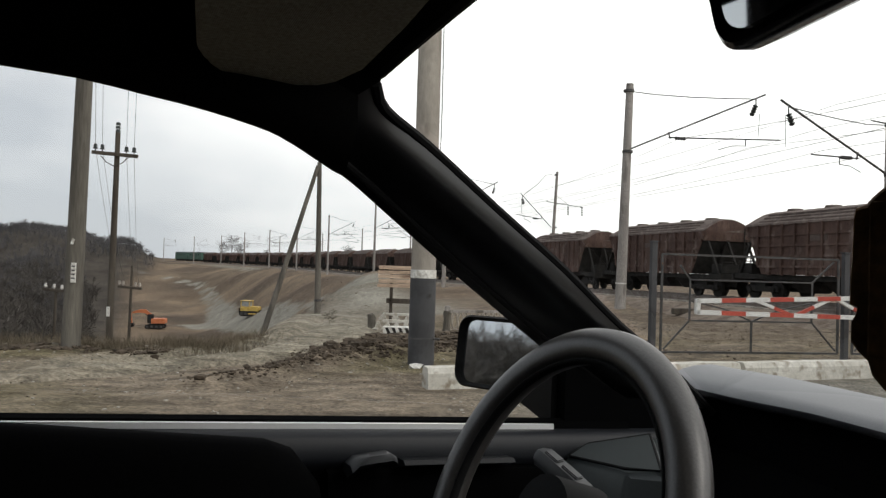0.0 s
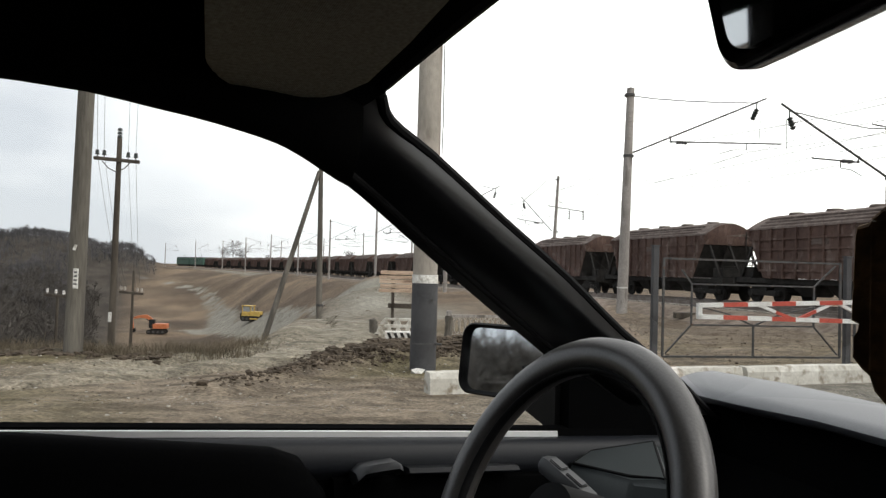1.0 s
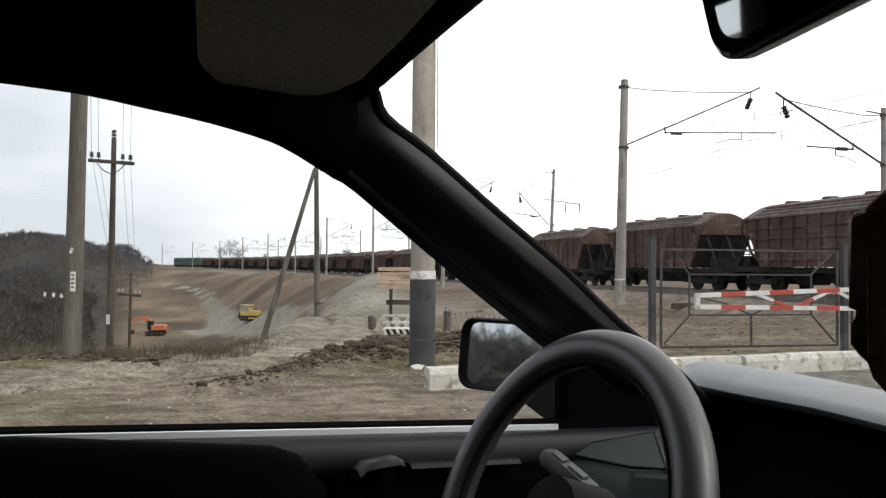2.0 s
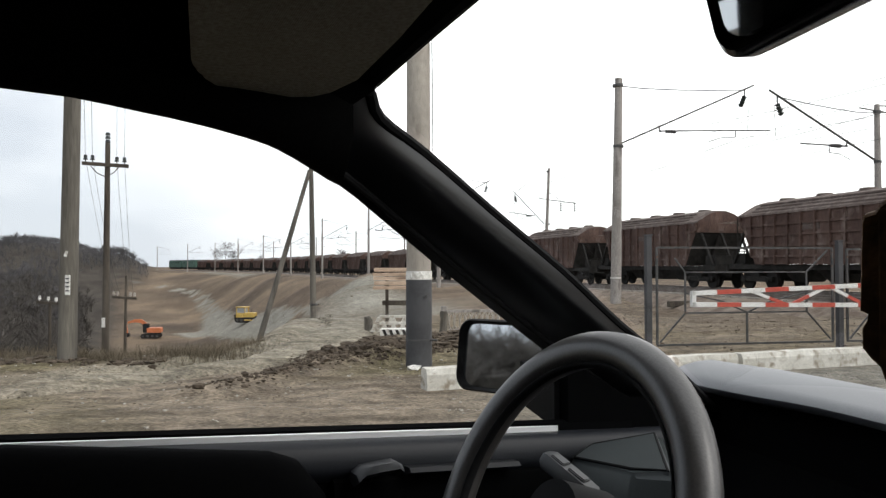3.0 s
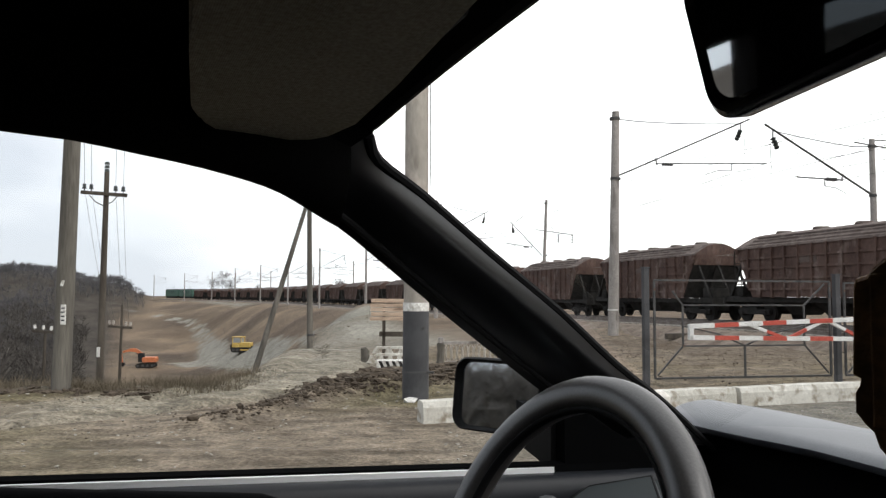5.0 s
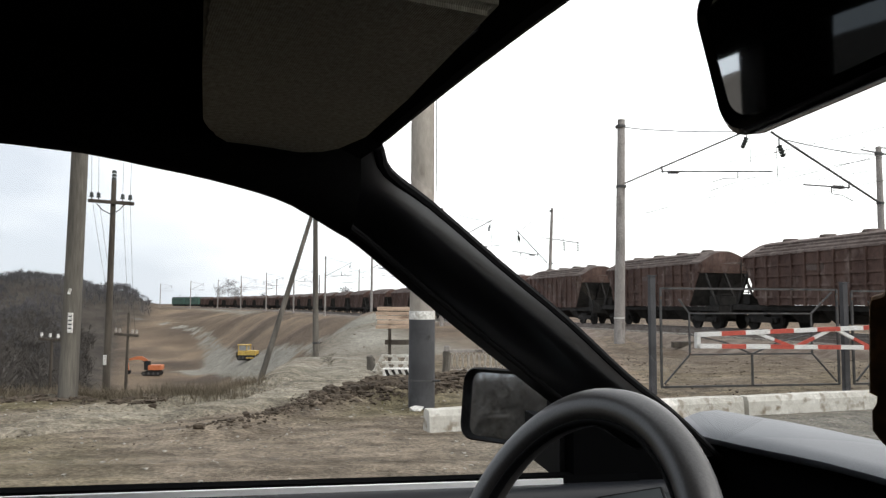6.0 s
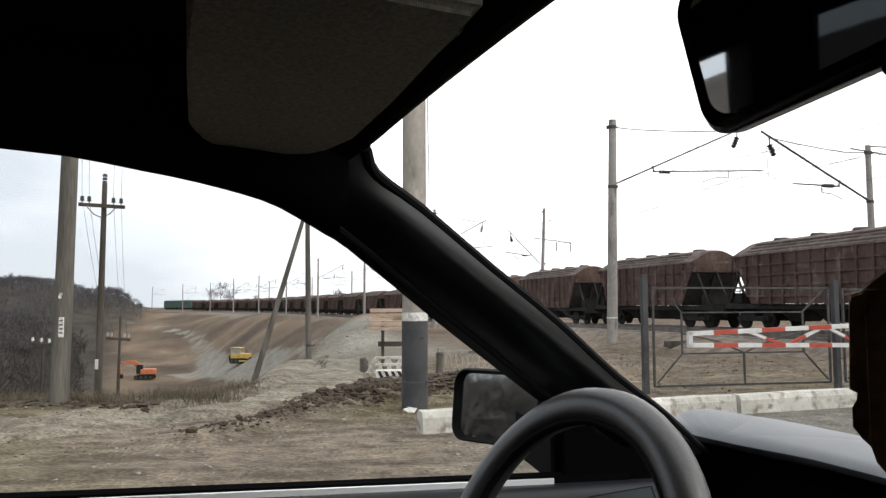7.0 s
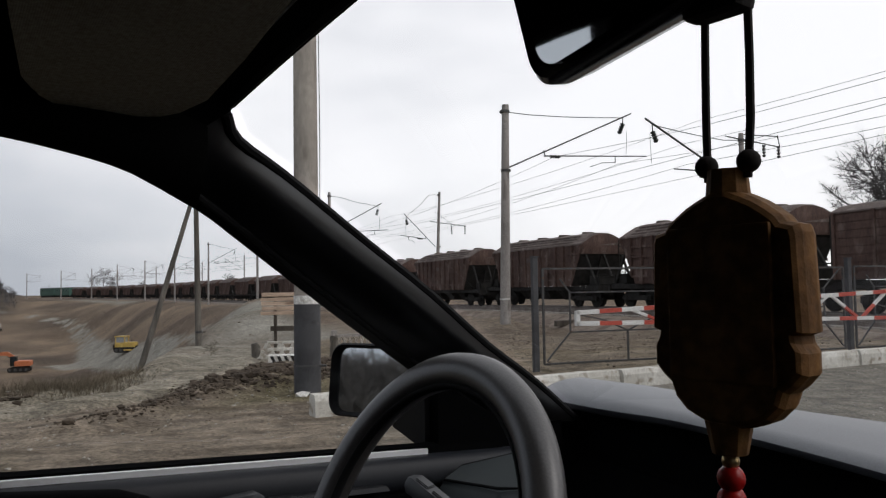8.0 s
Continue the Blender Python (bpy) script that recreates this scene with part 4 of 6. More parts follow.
# ---- gate, boom ----
def crossing_gate(a, b, z0, z1, label):
    """A lattice gate leaf of angle iron between two post feet a and b."""
    a, b = Vector(a), Vector(b)
    ob = thing("crossing_gate", label, "gate", "gates at the crossing", Matrix.Translation((a.x, a.y, 0)) @ Matrix.Rotation(math.atan2(b.y - a.y, b.x - a.x), 4, "Z"))
    L = (b - a).length
    l0, l1 = 0.16, L - 0.14
    mid = (l0 + l1) / 2
    zb, za, zc = z0 + 0.12, z0 + (z1 - z0) * 0.34, z0 + (z1 - z0) * 0.70

    def bar(p, q, w=0.027, name="bar"):
        bm = B()
        beam(bm, (p[0], 0, p[1]), (q[0], 0, q[1]), w, w)
        part(name, bm, M_STEEL, ob)

    for name, p, q in (("top_rail", (l0, z1 - 0.16), (l1, z1 - 0.16)), ("bottom_rail", (l0, zb), (l1, zb)), ("stile", (l0, zb), (l0, z1 - 0.16)), ("stile", (l1, zb), (l1, z1 - 0.16))):
        bar(p, q, 0.034, name)
    i0, i1 = l0 + 0.52, l1 - 0.52
    bar((i0, za), (i1, za))
    bar((i0, zc), (i1, zc))
    bar((i0, za), (i0, zc))
    bar((i1, za), (i1, zc))
    bar((i0, za), (l0 + 0.05, zb + 0.05), 0.025, "brace")
    bar((i1, za), (l1 - 0.05, zb + 0.05), 0.025, "brace")
    bar((i0, zc), (l0 + 0.33, zc + 0.24), 0.025, "brace")
    bar((i1, zc), (l1 - 0.1, z1 - 0.2), 0.025, "brace")
    bar((mid, zb), (mid, za), 0.03)
    bar((mid - 0.5, za + 0.2), (mid, za), 0.025, "brace")
    bar((mid + 0.5, za + 0.2), (mid, za), 0.025, "brace")
    bar((mid - 0.5, za + 0.2), (i0, za + 0.34), 0.025, "brace")
    bar((mid + 0.5, za + 0.2), (i1, za + 0.34), 0.025, "brace")
    return ob


def gate_post(x, y, z0, z1):
    ob = thing("gate_post", "dark grey square steel gate post set in the ground", "post", "gate posts", pose(x, y, 0, 0, 0, 11))
    bm = B()
    box(bm, (0, 0, (z0 + z1) / 2 - 0.2), (0.10, 0.10, z1 - z0 + 0.4), bevel=0.01)
    part("post", bm, M_GREYPAINT, ob)
    bm = B()
    box(bm, (0, 0, z1 + 0.01), (0.125, 0.125, 0.02))
    part("cap", bm, M_GREYPAINT, ob)


POSTS = [(3.48, 13.0, 1.70), (7.08, 13.7, 1.62), (10.45, 14.4, 1.66), (14.0, 15.1, 1.66)]
for x, y, top in POSTS:
    gate_post(x, y, -0.35, top)
for (xa, ya, ta), (xb, yb, tb) in zip(POSTS, POSTS[1:]):
    crossing_gate((xa, ya, 0), (xb, yb, 0), -0.28, (ta + tb) / 2, "closed rusty angle-iron gate between two posts")


def barrier_boom():
    ob = thing("barrier_boom", "lowered red and white lattice barrier boom across the road", "barrier", m=Matrix.Translation((4.0, 12.35, 0)) @ Matrix.Rotation(radians(11.5), 4, "Z"))
    L = 7.5

    def top(x):
        return 0.745 + 0.056 * x * 0.62

    def low(x):
        return 0.565 - 0.022 * x * 0.6

    seg = 0.435
    k, x = 0, 0.0
    while x < L - 0.01:
        x2 = min(x + seg, L)
        for f in (top, low):
            bm = B()
            beam(bm, (x, 0, f(x)), (x2, 0, f(x2)), 0.07, 0.07)
            part("chord", bm, M_BOOM if k % 2 == 0 else M_REDPAINT, ob)
        x, k = x2, k + 1
    bm = B()
    beam(bm, (0.03, 0, low(0) - 0.03), (0.03, 0, top(0) + 0.03), 0.07, 0.07, up=(1, 0, 0))
    part("end_bar", bm, M_BOOM, ob)
    for n, (p, q, hi) in enumerate([(1.05 + 0.74 * k, 1.72 + 0.74 * k, 1 - k % 2) for k in range(8)]):
        a = (p, 0, (top if hi else low)(p))
        b = (q, 0, (low if hi else top)(q))
        bm = B()
        m = [Vector(a).lerp(Vector(b), t) for t in (0, 0.5, 1)]
        beam(bm, m[0], m[1], 0.05, 0.05)
        part("diagonal", bm, M_BOOM if hi else M_REDPAINT, ob)
        bm = B()
        beam(bm, m[1], m[2], 0.05, 0.05)
        part("diagonal", bm, M_REDPAINT if hi else M_BOOM, ob)
    bm = B()
    box(bm, (L + 0.15, 0, 0.35), (0.45, 0.4, 1.3), bevel=0.02)
    part("drive_housing", bm, M_GREYPAINT, ob)


barrier_boom()


# ---- poles beside the car ----
def painted_pole():
    ob = thing("concrete_pole", "tall concrete pole with dark grey base and white band", "pole", m=pose(-0.285, 9.2, gz(-0.285, 9.2) - 0.02))
    bm = B()
    rod(bm, (0, 0, -0.4), (-0.01, 0, 7.5), 0.152, 0.128, 24)
    part("shaft", bm, M_CONC, ob, smooth=True)
    bm = B()
    rod(bm, (0, 0, -0.02), (0, 0, 1.06), 0.157, 0.155, 24)
    part("painted_base", bm, M_GREYPAINT, ob, "dark grey painted base", smooth=True)
    bm = B()
    rod(bm, (0, 0, 1.06), (0, 0, 1.16), 0.1565, 0.156, 24)
    part("painted_band", bm, M_WHITEPAINT, ob, "white painted band", smooth=True)
    bm = B()
    rod(bm, (0, 0, 0.335), (0, 0, 0.355), 0.163, seg=24)
    rod(bm, (0.14, -0.1, 0.345), (0.22, -0.12, 0.345), 0.014, seg=6)
    part("wire_band", bm, M_STEEL, ob)
    bm = B()
    tube(bm, [(0.155, -0.06, 1.7), (0.165, -0.07, 3.0), (0.15, -0.06, 5.2), (0.14, -0.05, 7.4)], 0.006, 5)
    part("cable", bm, M_STEEL, ob)
    bm = B()
    box(bm, (0.09, -0.155, 0.86), (0.03, 0.02, 0.04))
    box(bm, (-0.04, -0.158, 0.74), (0.02, 0.015, 0.02))
    part("bolt", bm, M_STEEL, ob)


def plain_pole():
    ob = thing("wooden_pole", "tall weathered grey utility pole with small pale notice plates", "pole", m=pose(-4.72, 9.7, gz(-4.72, 9.7) - 0.03))
    bm = B()
    rod(bm, (-0.02, 0, -0.4), (0.07, 0, 7.5), 0.116, 0.082, 18)
    part("shaft", bm, M_GREYWOOD, ob, smooth=True)
    bm = B()
    box(bm, (0.045, -0.13, 0.97), (0.06, 0.02, 0.25), bevel=0.003)
    part("notice_plate", bm, M_WHITEPAINT, ob, "pale metal plate")
    for dz in (0.05, 0.1, 0.15, 0.2):
        bm = B()
        box(bm, (0.045, -0.142, 0.85 + dz), (0.04, 0.004, 0.018))
        part("plate_mark", bm, M_GREYPAINT, ob)
    bm = B()
    box(bm, (0.02, -0.128, 1.36), (0.03, 0.02, 0.07), Matrix.Rotation(0.3, 4, "Y"))
    part("paper_scrap", bm, M_WHITEPAINT, ob, "torn white paper scrap")


def telegraph_pole(x, y, base, top, arm_z, label, arm=0.72, pins=(-0.62, -0.4, 0.36, 0.6), turn=0.0, r=0.12, top_pins=True, braces=True, cup=None):
    ob = thing("telegraph_pole", label, "pole", "telegraph poles", pose(x, y, 0, 0, 0, turn))
    bm = B()
    rod(bm, (0, 0, base - 0.5), (0.03, 0, top - (0.32 if top_pins else 0)), r, r * 0.62, 12)
    part("shaft", bm, M_DARKWOOD, ob, smooth=True)
    bm = B()
    box(bm, (0, -0.1, arm_z), (arm * 2, 0.09, 0.11), Matrix.Rotation(radians(4), 4, "Y"), bevel=0.01)
    part("crossarm", bm, M_DARKWOOD, ob)
    if braces:
        bm = B()
        for sx in (-1, 1):
            tube(bm, [(sx * 0.45, -0.1, arm_z - 0.05), (sx * 0.25, -0.1, arm_z - 0.26), (0, -0.09, arm_z - 0.38)], 0.016, 5)
        part("brace", bm, M_STEEL, ob)

    def pin(px, pz):
        bm2 = B()
        rod(bm2, (px, -0.1, pz), (px, -0.1, pz + 0.12), 0.014, seg=6)
        rod(bm2, (px, -0.1, pz + 0.07), (px, -0.1, pz + 0.13), 0.075, 0.05, 10)
        rod(bm2, (px, -0.1, pz + 0.14), (px, -0.1, pz + 0.22), 0.06, 0.045, 10)
        part("insulator", bm2, cup or M_INSUL, ob)

    for p in pins:
        pin(p * arm / 0.72, arm_z + 0.05 - p * 0.07)
    if top_pins:
        bm = B()
        for k in range(3):
            z = top - 0.3 + 0.11 * k
            rod(bm, (0.03, 0, z), (0.03, 0, z + 0.08), 0.085, 0.055, 10)
        part("top_insulator", bm, M_INSUL, ob)
    return ob


painted_pole()
plain_pole()
valley_pole = telegraph_pole(-10.53, 24.0, -1.6, 5.38, 4.36, "dark wooden telegraph pole with a crossarm and insulators")
bm = B()
box(bm, (-0.01, -0.125, -0.56), (0.10, 0.02, 0.30), bevel=0.003)
part("notice_plate", bm, M_WHITEPAINT, valley_pole, "pale metal plate")
telegraph_pole(-17.4, 34.0, -5.0, -0.35, -0.42, "low dark telegraph pole with three pale insulators", arm=0.5, pins=(-0.55, 0.0, 0.5), r=0.09, top_pins=False, braces=False, cup=M_WHITEPAINT)
telegraph_pole(-14.46, 35.0, -3.2, 0.75, -0.25, "old telegraph pole standing in the valley brush", arm=0.55, r=0.08, braces=False, top_pins=False, cup=M_CONC)


def strutted_pole():
    ob = thing("strutted_pole", "slim grey power pole propped by a leaning strut", "pole", m=pose(-5.86, 35.0, 0))
    bm = B()
    rod(bm, (0, 0, -2.4), (-0.15, 0, 5.75), 0.15, 0.10, 12)
    part("shaft", bm, M_GREYWOOD, ob, smooth=True)
    bm = B()
    rod(bm, (-2.35, -1.2, -2.6), (-0.2, -0.1, 5.55), 0.14, 0.09, 12)
    part("strut", bm, M_GREYWOOD, ob, smooth=True)
    bm = B()
    insulator(bm, (-0.15, 0, 5.7), (-0.15, 0, 6.1), 0.09, 3)
    part("insulator", bm, M_INSUL, ob)
    bm = B()
    rod(bm, (-0.02, 0, -0.62), (-0.02, 0, -0.52), 0.165, seg=12)
    part("band", bm, M_STEEL, ob)


strutted_pole()


def hung_wire(a, b, sag, r=0.0052, group="telegraph wires"):
    bm = B()
    a, b = Vector(a), Vector(b)
    tube(bm, [a.lerp(b, t) - Vector((0, 0, sag * 4 * t * (1 - t))) for t in [k / 14 for k in range(15)]], r, 4)
    return tagged(part("telegraph_wire", bm, M_WIRE), "thin dark slack wire between poles", "wire", group)


for dx, dz, ex in ((-0.62, 0.24, -0.4), (-0.4, 0.22, -0.2), (0.36, 0.18, 0.2), (0.6, 0.15, 0.4)):
    hung_wire((-10.53 + dx, 23.9, 4.36 + dz), (-14.46 + ex, 34.9, -0.05), 0.5)
    hung_wire((-10.53 + dx, 23.9, 4.36 + dz), (-4.75 + dx * 0.6, 10.6, 9.0 + dz), 0.4)
for dx in (-0.3, 0.0, 0.3):
    hung_wire((-17.4 + dx, 33.9, -0.2), (-19.5 + dx, 22.0, 5.5), 0.5)


def stake():
    ob = thing("metal_stake", "thin rusty metal stake standing in the grass", "stake", m=pose(-4.95, 9.9, gz(-4.95, 9.9)))
    bm = B()
    rod(bm, (0, 0, -0.2), (0.02, 0, 0.62), 0.018, seg=6)
    rod(bm, (-0.03, 0, 0.5), (0.05, 0, 0.52), 0.01, seg=6)
    part("stake", bm, M_STEEL, ob)


stake()


# ---- notice board, striped blocks, lattice fence ----
def slatted_board():
    g = gz(-1.1, 15.8)
    ob = thing("slatted_board", "blank board of raw planks on a dark post", "sign", m=pose(-1.07, 15.8, 0, 0, 0, -3))
    w = 0.95
    for k in range(5):
        bm = B()
        box(bm, (0.12 + 0.012 * ((k * 5) % 3 - 1), 0.004 * (k % 2), 0.745 + 0.092 * k), (w, 0.025, 0.074 + 0.006 * ((k * 2) % 3 - 1)), Matrix.Rotation(0.012 * ((k * 7) % 3 - 1), 4, "Y"), bevel=0.004)
        part("plank", bm, M_BOARD, ob)
    for px in (-0.08, 0.5):
        bm = B()
        box(bm, (px, 0.04, (g + 1.1) / 2 - 0.05), (0.06, 0.06, 1.1 - g + 0.1))
        part("post", bm, M_DARKWOOD, ob)
    bm = B()
    box(bm, (0.2, 0.035, 0.43), (0.75, 0.05, 0.1))
    part("crossbar", bm, M_DARKWOOD, ob)


def striped_block(x, y, turn, n=5):
    g = gz(x, y)
    ob = thing("striped_block", "low concrete barrier block with black and white stripes", "barrier block", "concrete pieces by the mound", pose(x, y, g - 0.03, 0, 0, turn))
    w = 0.62
    bm = B()
    box(bm, (0, 0, 0.045), (w, 0.24, 0.17), bevel=0.015)
    part("block", bm, M_WHITEPAINT, ob)
    for k in range(n):
        bm = B()
        u = -w / 2 + 0.03 + k * (w - 0.06) / n
        pts = [(u + 0.05, 0.0), (u + 0.105, 0.0), (u + 0.055, 0.115), (u, 0.115)]
        loft(bm, [[(px, py, pz) for px, pz in pts] for py in (-0.124, -0.118)])
        part("stripe", bm, M_UNDER, ob, "black painted stripe")
    return ob


def pierced_slab(x, y, z, turn, w, h, holes, lean=0.0, slope=0.0):
    """A whitewashed slab with a row of wedge-shaped openings, built as rails and webs."""
    ob = thing("pierced_slab", "whitewashed concrete slab with a row of openings", "concrete slab", "concrete pieces by the mound", pose(x, y, z, lean, 0, turn))
    t = 0.045
    for z0, z1, name in ((0.0, h * 0.30, "lower_rail"), (h * 0.76, h, "upper_rail")):
        bm = B()
        cut = slope * (z0 / h)
        loft(bm, [[(-w / 2 + cut, py, z0), (w / 2, py, z0), (w / 2, py, z1), (-w / 2 + slope * (z1 / h), py, z1)] for py in (-t, t)])
        part(name, bm, M_KERB, ob)
    step = (w - slope) / holes
    for k in range(holes + 1):
        u = -w / 2 + slope * 0.5 + k * step
        d = 0.25 * step
        bm = B()
        loft(bm, [[(u - d * 1.3, py, h * 0.29), (u + d * 1.3, py, h * 0.29), (u + d * 0.6, py, h * 0.77), (u - d * 0.6, py, h * 0.77)] for py in (-t + 0.004, t - 0.004)])
        part("web", bm, M_KERB, ob)
    return ob


def broken_stump(x, y, h, r, seed):
    ob = thing("broken_stump", "broken weathered grey post stump by the mound", "post", "concrete pieces by the mound", pose(x, y, gz(x, y) - 0.05, 3, -4, seed * 20))
    r4 = random.Random(seed)
    bm = B()
    rings = []
    for k in range(6):
        zz = h * k / 5
        rings.append([(r * r4.uniform(0.8, 1.15) * math.cos(a), r * r4.uniform(0.8, 1.15) * math.sin(a), zz + (r4.uniform(-0.05, 0.03) if k == 5 else 0)) for a in [q * math.tau / 9 for q in range(9)]])
    loft(bm, rings)
    part("stump", bm, M_GREYWOOD, ob)


def lattice_fence(x0, y0, x1, y1):
    g = gz((x0 + x1) / 2, (y0 + y1) / 2)
    ob = thing("lattice_fence", "broken grey concrete lattice fence panel", "fence", m=Matrix.Translation((x0, y0, g - 0.02)) @ Matrix.Rotation(math.atan2(y1 - y0, x1 - x0), 4, "Z"))
    L = math.hypot(x1 - x0, y1 - y0)
    for z in (0.04, 0.4):
        bm = B()
        beam(bm, (0, 0, z), (L, 0, z), 0.05, 0.05)
        part("rail", bm, M_CONC2, ob)
    n = 10
    for k in range(n):
        bm = B()
        u = L * (k + 0.5) / n
        for s in (-1, 1):
            tube(bm, [(u - s * L / n * 0.5, 0, 0.05), (u, 0, 0.14), (u + s * 0.01, 0, 0.3), (u + s * L / n * 0.5, 0, 0.39)], 0.017, 5)
        part("bar", bm, M_CONC, ob)
    bm = B()
    box(bm, (-0.04, 0, 0.22), (0.09, 0.1, 0.56), bevel=0.02)
    part("post", bm, M_CONC2, ob)


slatted_board()
striped_block(-0.78, 13.42, 4)
G0 = gz(-0.9, 13.8)
pierced_slab(-0.88, 13.72, G0 + 0.02, 3, 0.86, 0.17, 4, slope=0.2)
pierced_slab(-0.80, 13.98, G0 + 0.12, -3, 0.70, 0.17, 3)
broken_stump(-1.36, 14.1, 0.30, 0.085, 3)
broken_stump(0.0, 13.9, 0.42, 0.07, 5)
lattice_fence(0.06, 14.2, 1.1, 14.5)


# ---- machines in the valley ----
def crawler(ob, length, y, wid, h, z0=0.0):
    bm = B()
    r = h / 2
    ring = [(math.sin(a) * r + (length / 2 - r) * (1 if math.sin(a) >= 0 else -1), math.cos(a) * r + r) for a in [k * math.tau / 20 + 0.01 for k in range(20)]]
    loft(bm, [[(px, yy, pz + z0) for px, pz in ring] for yy in (y - wid / 2, y + wid / 2)])
    tr = part("crawler_track", bm, M_UNDER, ob)
    for k in range(4):
        bm = B()
        rod(bm, ((k - 1.5) * (length - h) / 3, y - wid / 2 - 0.03, r + z0), ((k - 1.5) * (length - h) / 3, y + wid / 2 + 0.03, r + z0), r * 0.62, seg=12)
        part("roller", bm, M_STEEL, tr)


def excavator():
    x, y = -58.3, 154.0
    ob = thing("excavator", "orange crawler excavator working in the valley", "excavator", m=pose(x, y, gz(x, y), 0, 0, 8))
    for s in (-1, 1):
        crawler(ob, 3.6, s * 1.1, 0.55, 0.85)
    bm = B()
    box(bm, (0.6, 0, 1.55), (2.5, 2.5, 1.0), bevel=0.1)
    part("engine_housing", bm, M_ORANGE, ob)
    bm = B()
    box(bm, (1.75, 0, 1.5), (0.5, 2.4, 0.9), bevel=0.15)
    part("counterweight", bm, M_ORANGE, ob)
    bm = B()
    box(bm, (-0.85, -0.7, 2.0), (1.1, 1.0, 1.75), bevel=0.08)
    cab = part("cab", bm, M_UNDER, ob, "dark glazed cab")
    bm = B()
    box(bm, (-0.85, -1.21, 2.3), (0.85, 0.04, 0.9))
    box(bm, (-1.41, -0.7, 2.2), (0.04, 0.8, 1.2))
    part("pane", bm, M_PANE, cab)
    bm = B()
    loft(bm, [[(x, 0.3 + s, z + q) for s, q in ((-0.2, -h), (0.2, -h), (0.2, h), (-0.2, h))] for x, z, h in ((-0.3, 1.6, 0.2), (-1.0, 2.6, 0.36), (-2.1, 3.35, 0.4), (-3.2, 3.4, 0.3), (-4.6, 3.05, 0.18))])
    part("boom", bm, M_ORANGE, ob)
    bm = B()
    beam(bm, (-5.1, 0.3, 3.5), (-4.75, 0.3, 0.9), 0.3, 0.4, up=(1, 0, 0))
    part("dipper_arm", bm, M_ORANGE, ob)
    bm = B()
    loft(bm, [[(-5.0, yy, 0.95), (-4.4, yy, 1.0), (-4.2, yy, 0.55), (-4.5, yy, 0.18), (-4.9, yy, 0.3)] for yy in (-0.2, 0.8)])
    part("bucket", bm, M_UNDER, ob)
    bm = B()
    rod(bm, (-0.6, 0.3, 2.0), (-2.2, 0.3, 2.8), 0.09, seg=8)
    part("ram", bm, M_STEEL, ob)


def bulldozer():
    x, y = -36.0, 141.0
    ob = thing("bulldozer", "yellow bulldozer with a glazed cab on grey clay", "bulldozer", m=pose(x, y, gz(x, y), 0, 0, -12))
    for s in (-1, 1):
        crawler(ob, 3.4, s * 0.95, 0.5, 0.95)
    bm = B()
    box(bm, (0.6, 0, 1.35), (2.3, 1.4, 0.9), bevel=0.08)
    part("engine_hood", bm, M_YELLOW, ob)
    bm = B()
    box(bm, (-1.0, 0, 1.2), (1.3, 1.8, 0.7), bevel=0.08)
    part("rear_body", bm, M_YELLOW, ob)
    bm = B()
    for sx in (-1.55, 0.05):
        for sy in (-0.75, 0.75):
            box(bm, (sx, sy, 2.1), (0.12, 0.12, 1.3))
    box(bm, (-0.75, 0, 2.78), (1.95, 1.8, 0.14), bevel=0.03)
    box(bm, (-0.75, 0, 1.6), (1.7, 1.6, 0.3))
    cab = part("cab", bm, M_YELLOW, ob)
    bm = B()
    box(bm, (-0.75, 0, 2.2), (1.45, 1.46, 0.95))
    part("pane", bm, M_PALEPANE, cab, "glass coloured pale like reflected sky")
    bm = B()
    loft(bm, [[(2.35, yy, 0.15), (2.5, yy, 0.3), (2.38, yy, 0.75), (2.5, yy, 1.25), (2.42, yy, 1.25), (2.26, yy, 0.75), (2.3, yy, 0.2)] for yy in (-1.6, 1.6)])
    part("blade", bm, M_GREYP, ob)
    bm = B()
    for s in (-1, 1):
        beam(bm, (0.2, s * 1.3, 0.5), (2.35, s * 1.3, 0.5), 0.14, 0.2)
    part("push_arm", bm, M_YELLOW, ob)
    bm = B()
    box(bm, (-2.0, 0, 0.9), (0.5, 0.5, 0.9))
    part("ripper", bm, M_UNDER, ob)
    bm = B()
    rod(bm, (0.9, 0.3, 1.8), (0.9, 0.3, 2.4), 0.06, seg=8)
    part("exhaust_pipe", bm, M_UNDER, ob)


excavator()
bulldozer()


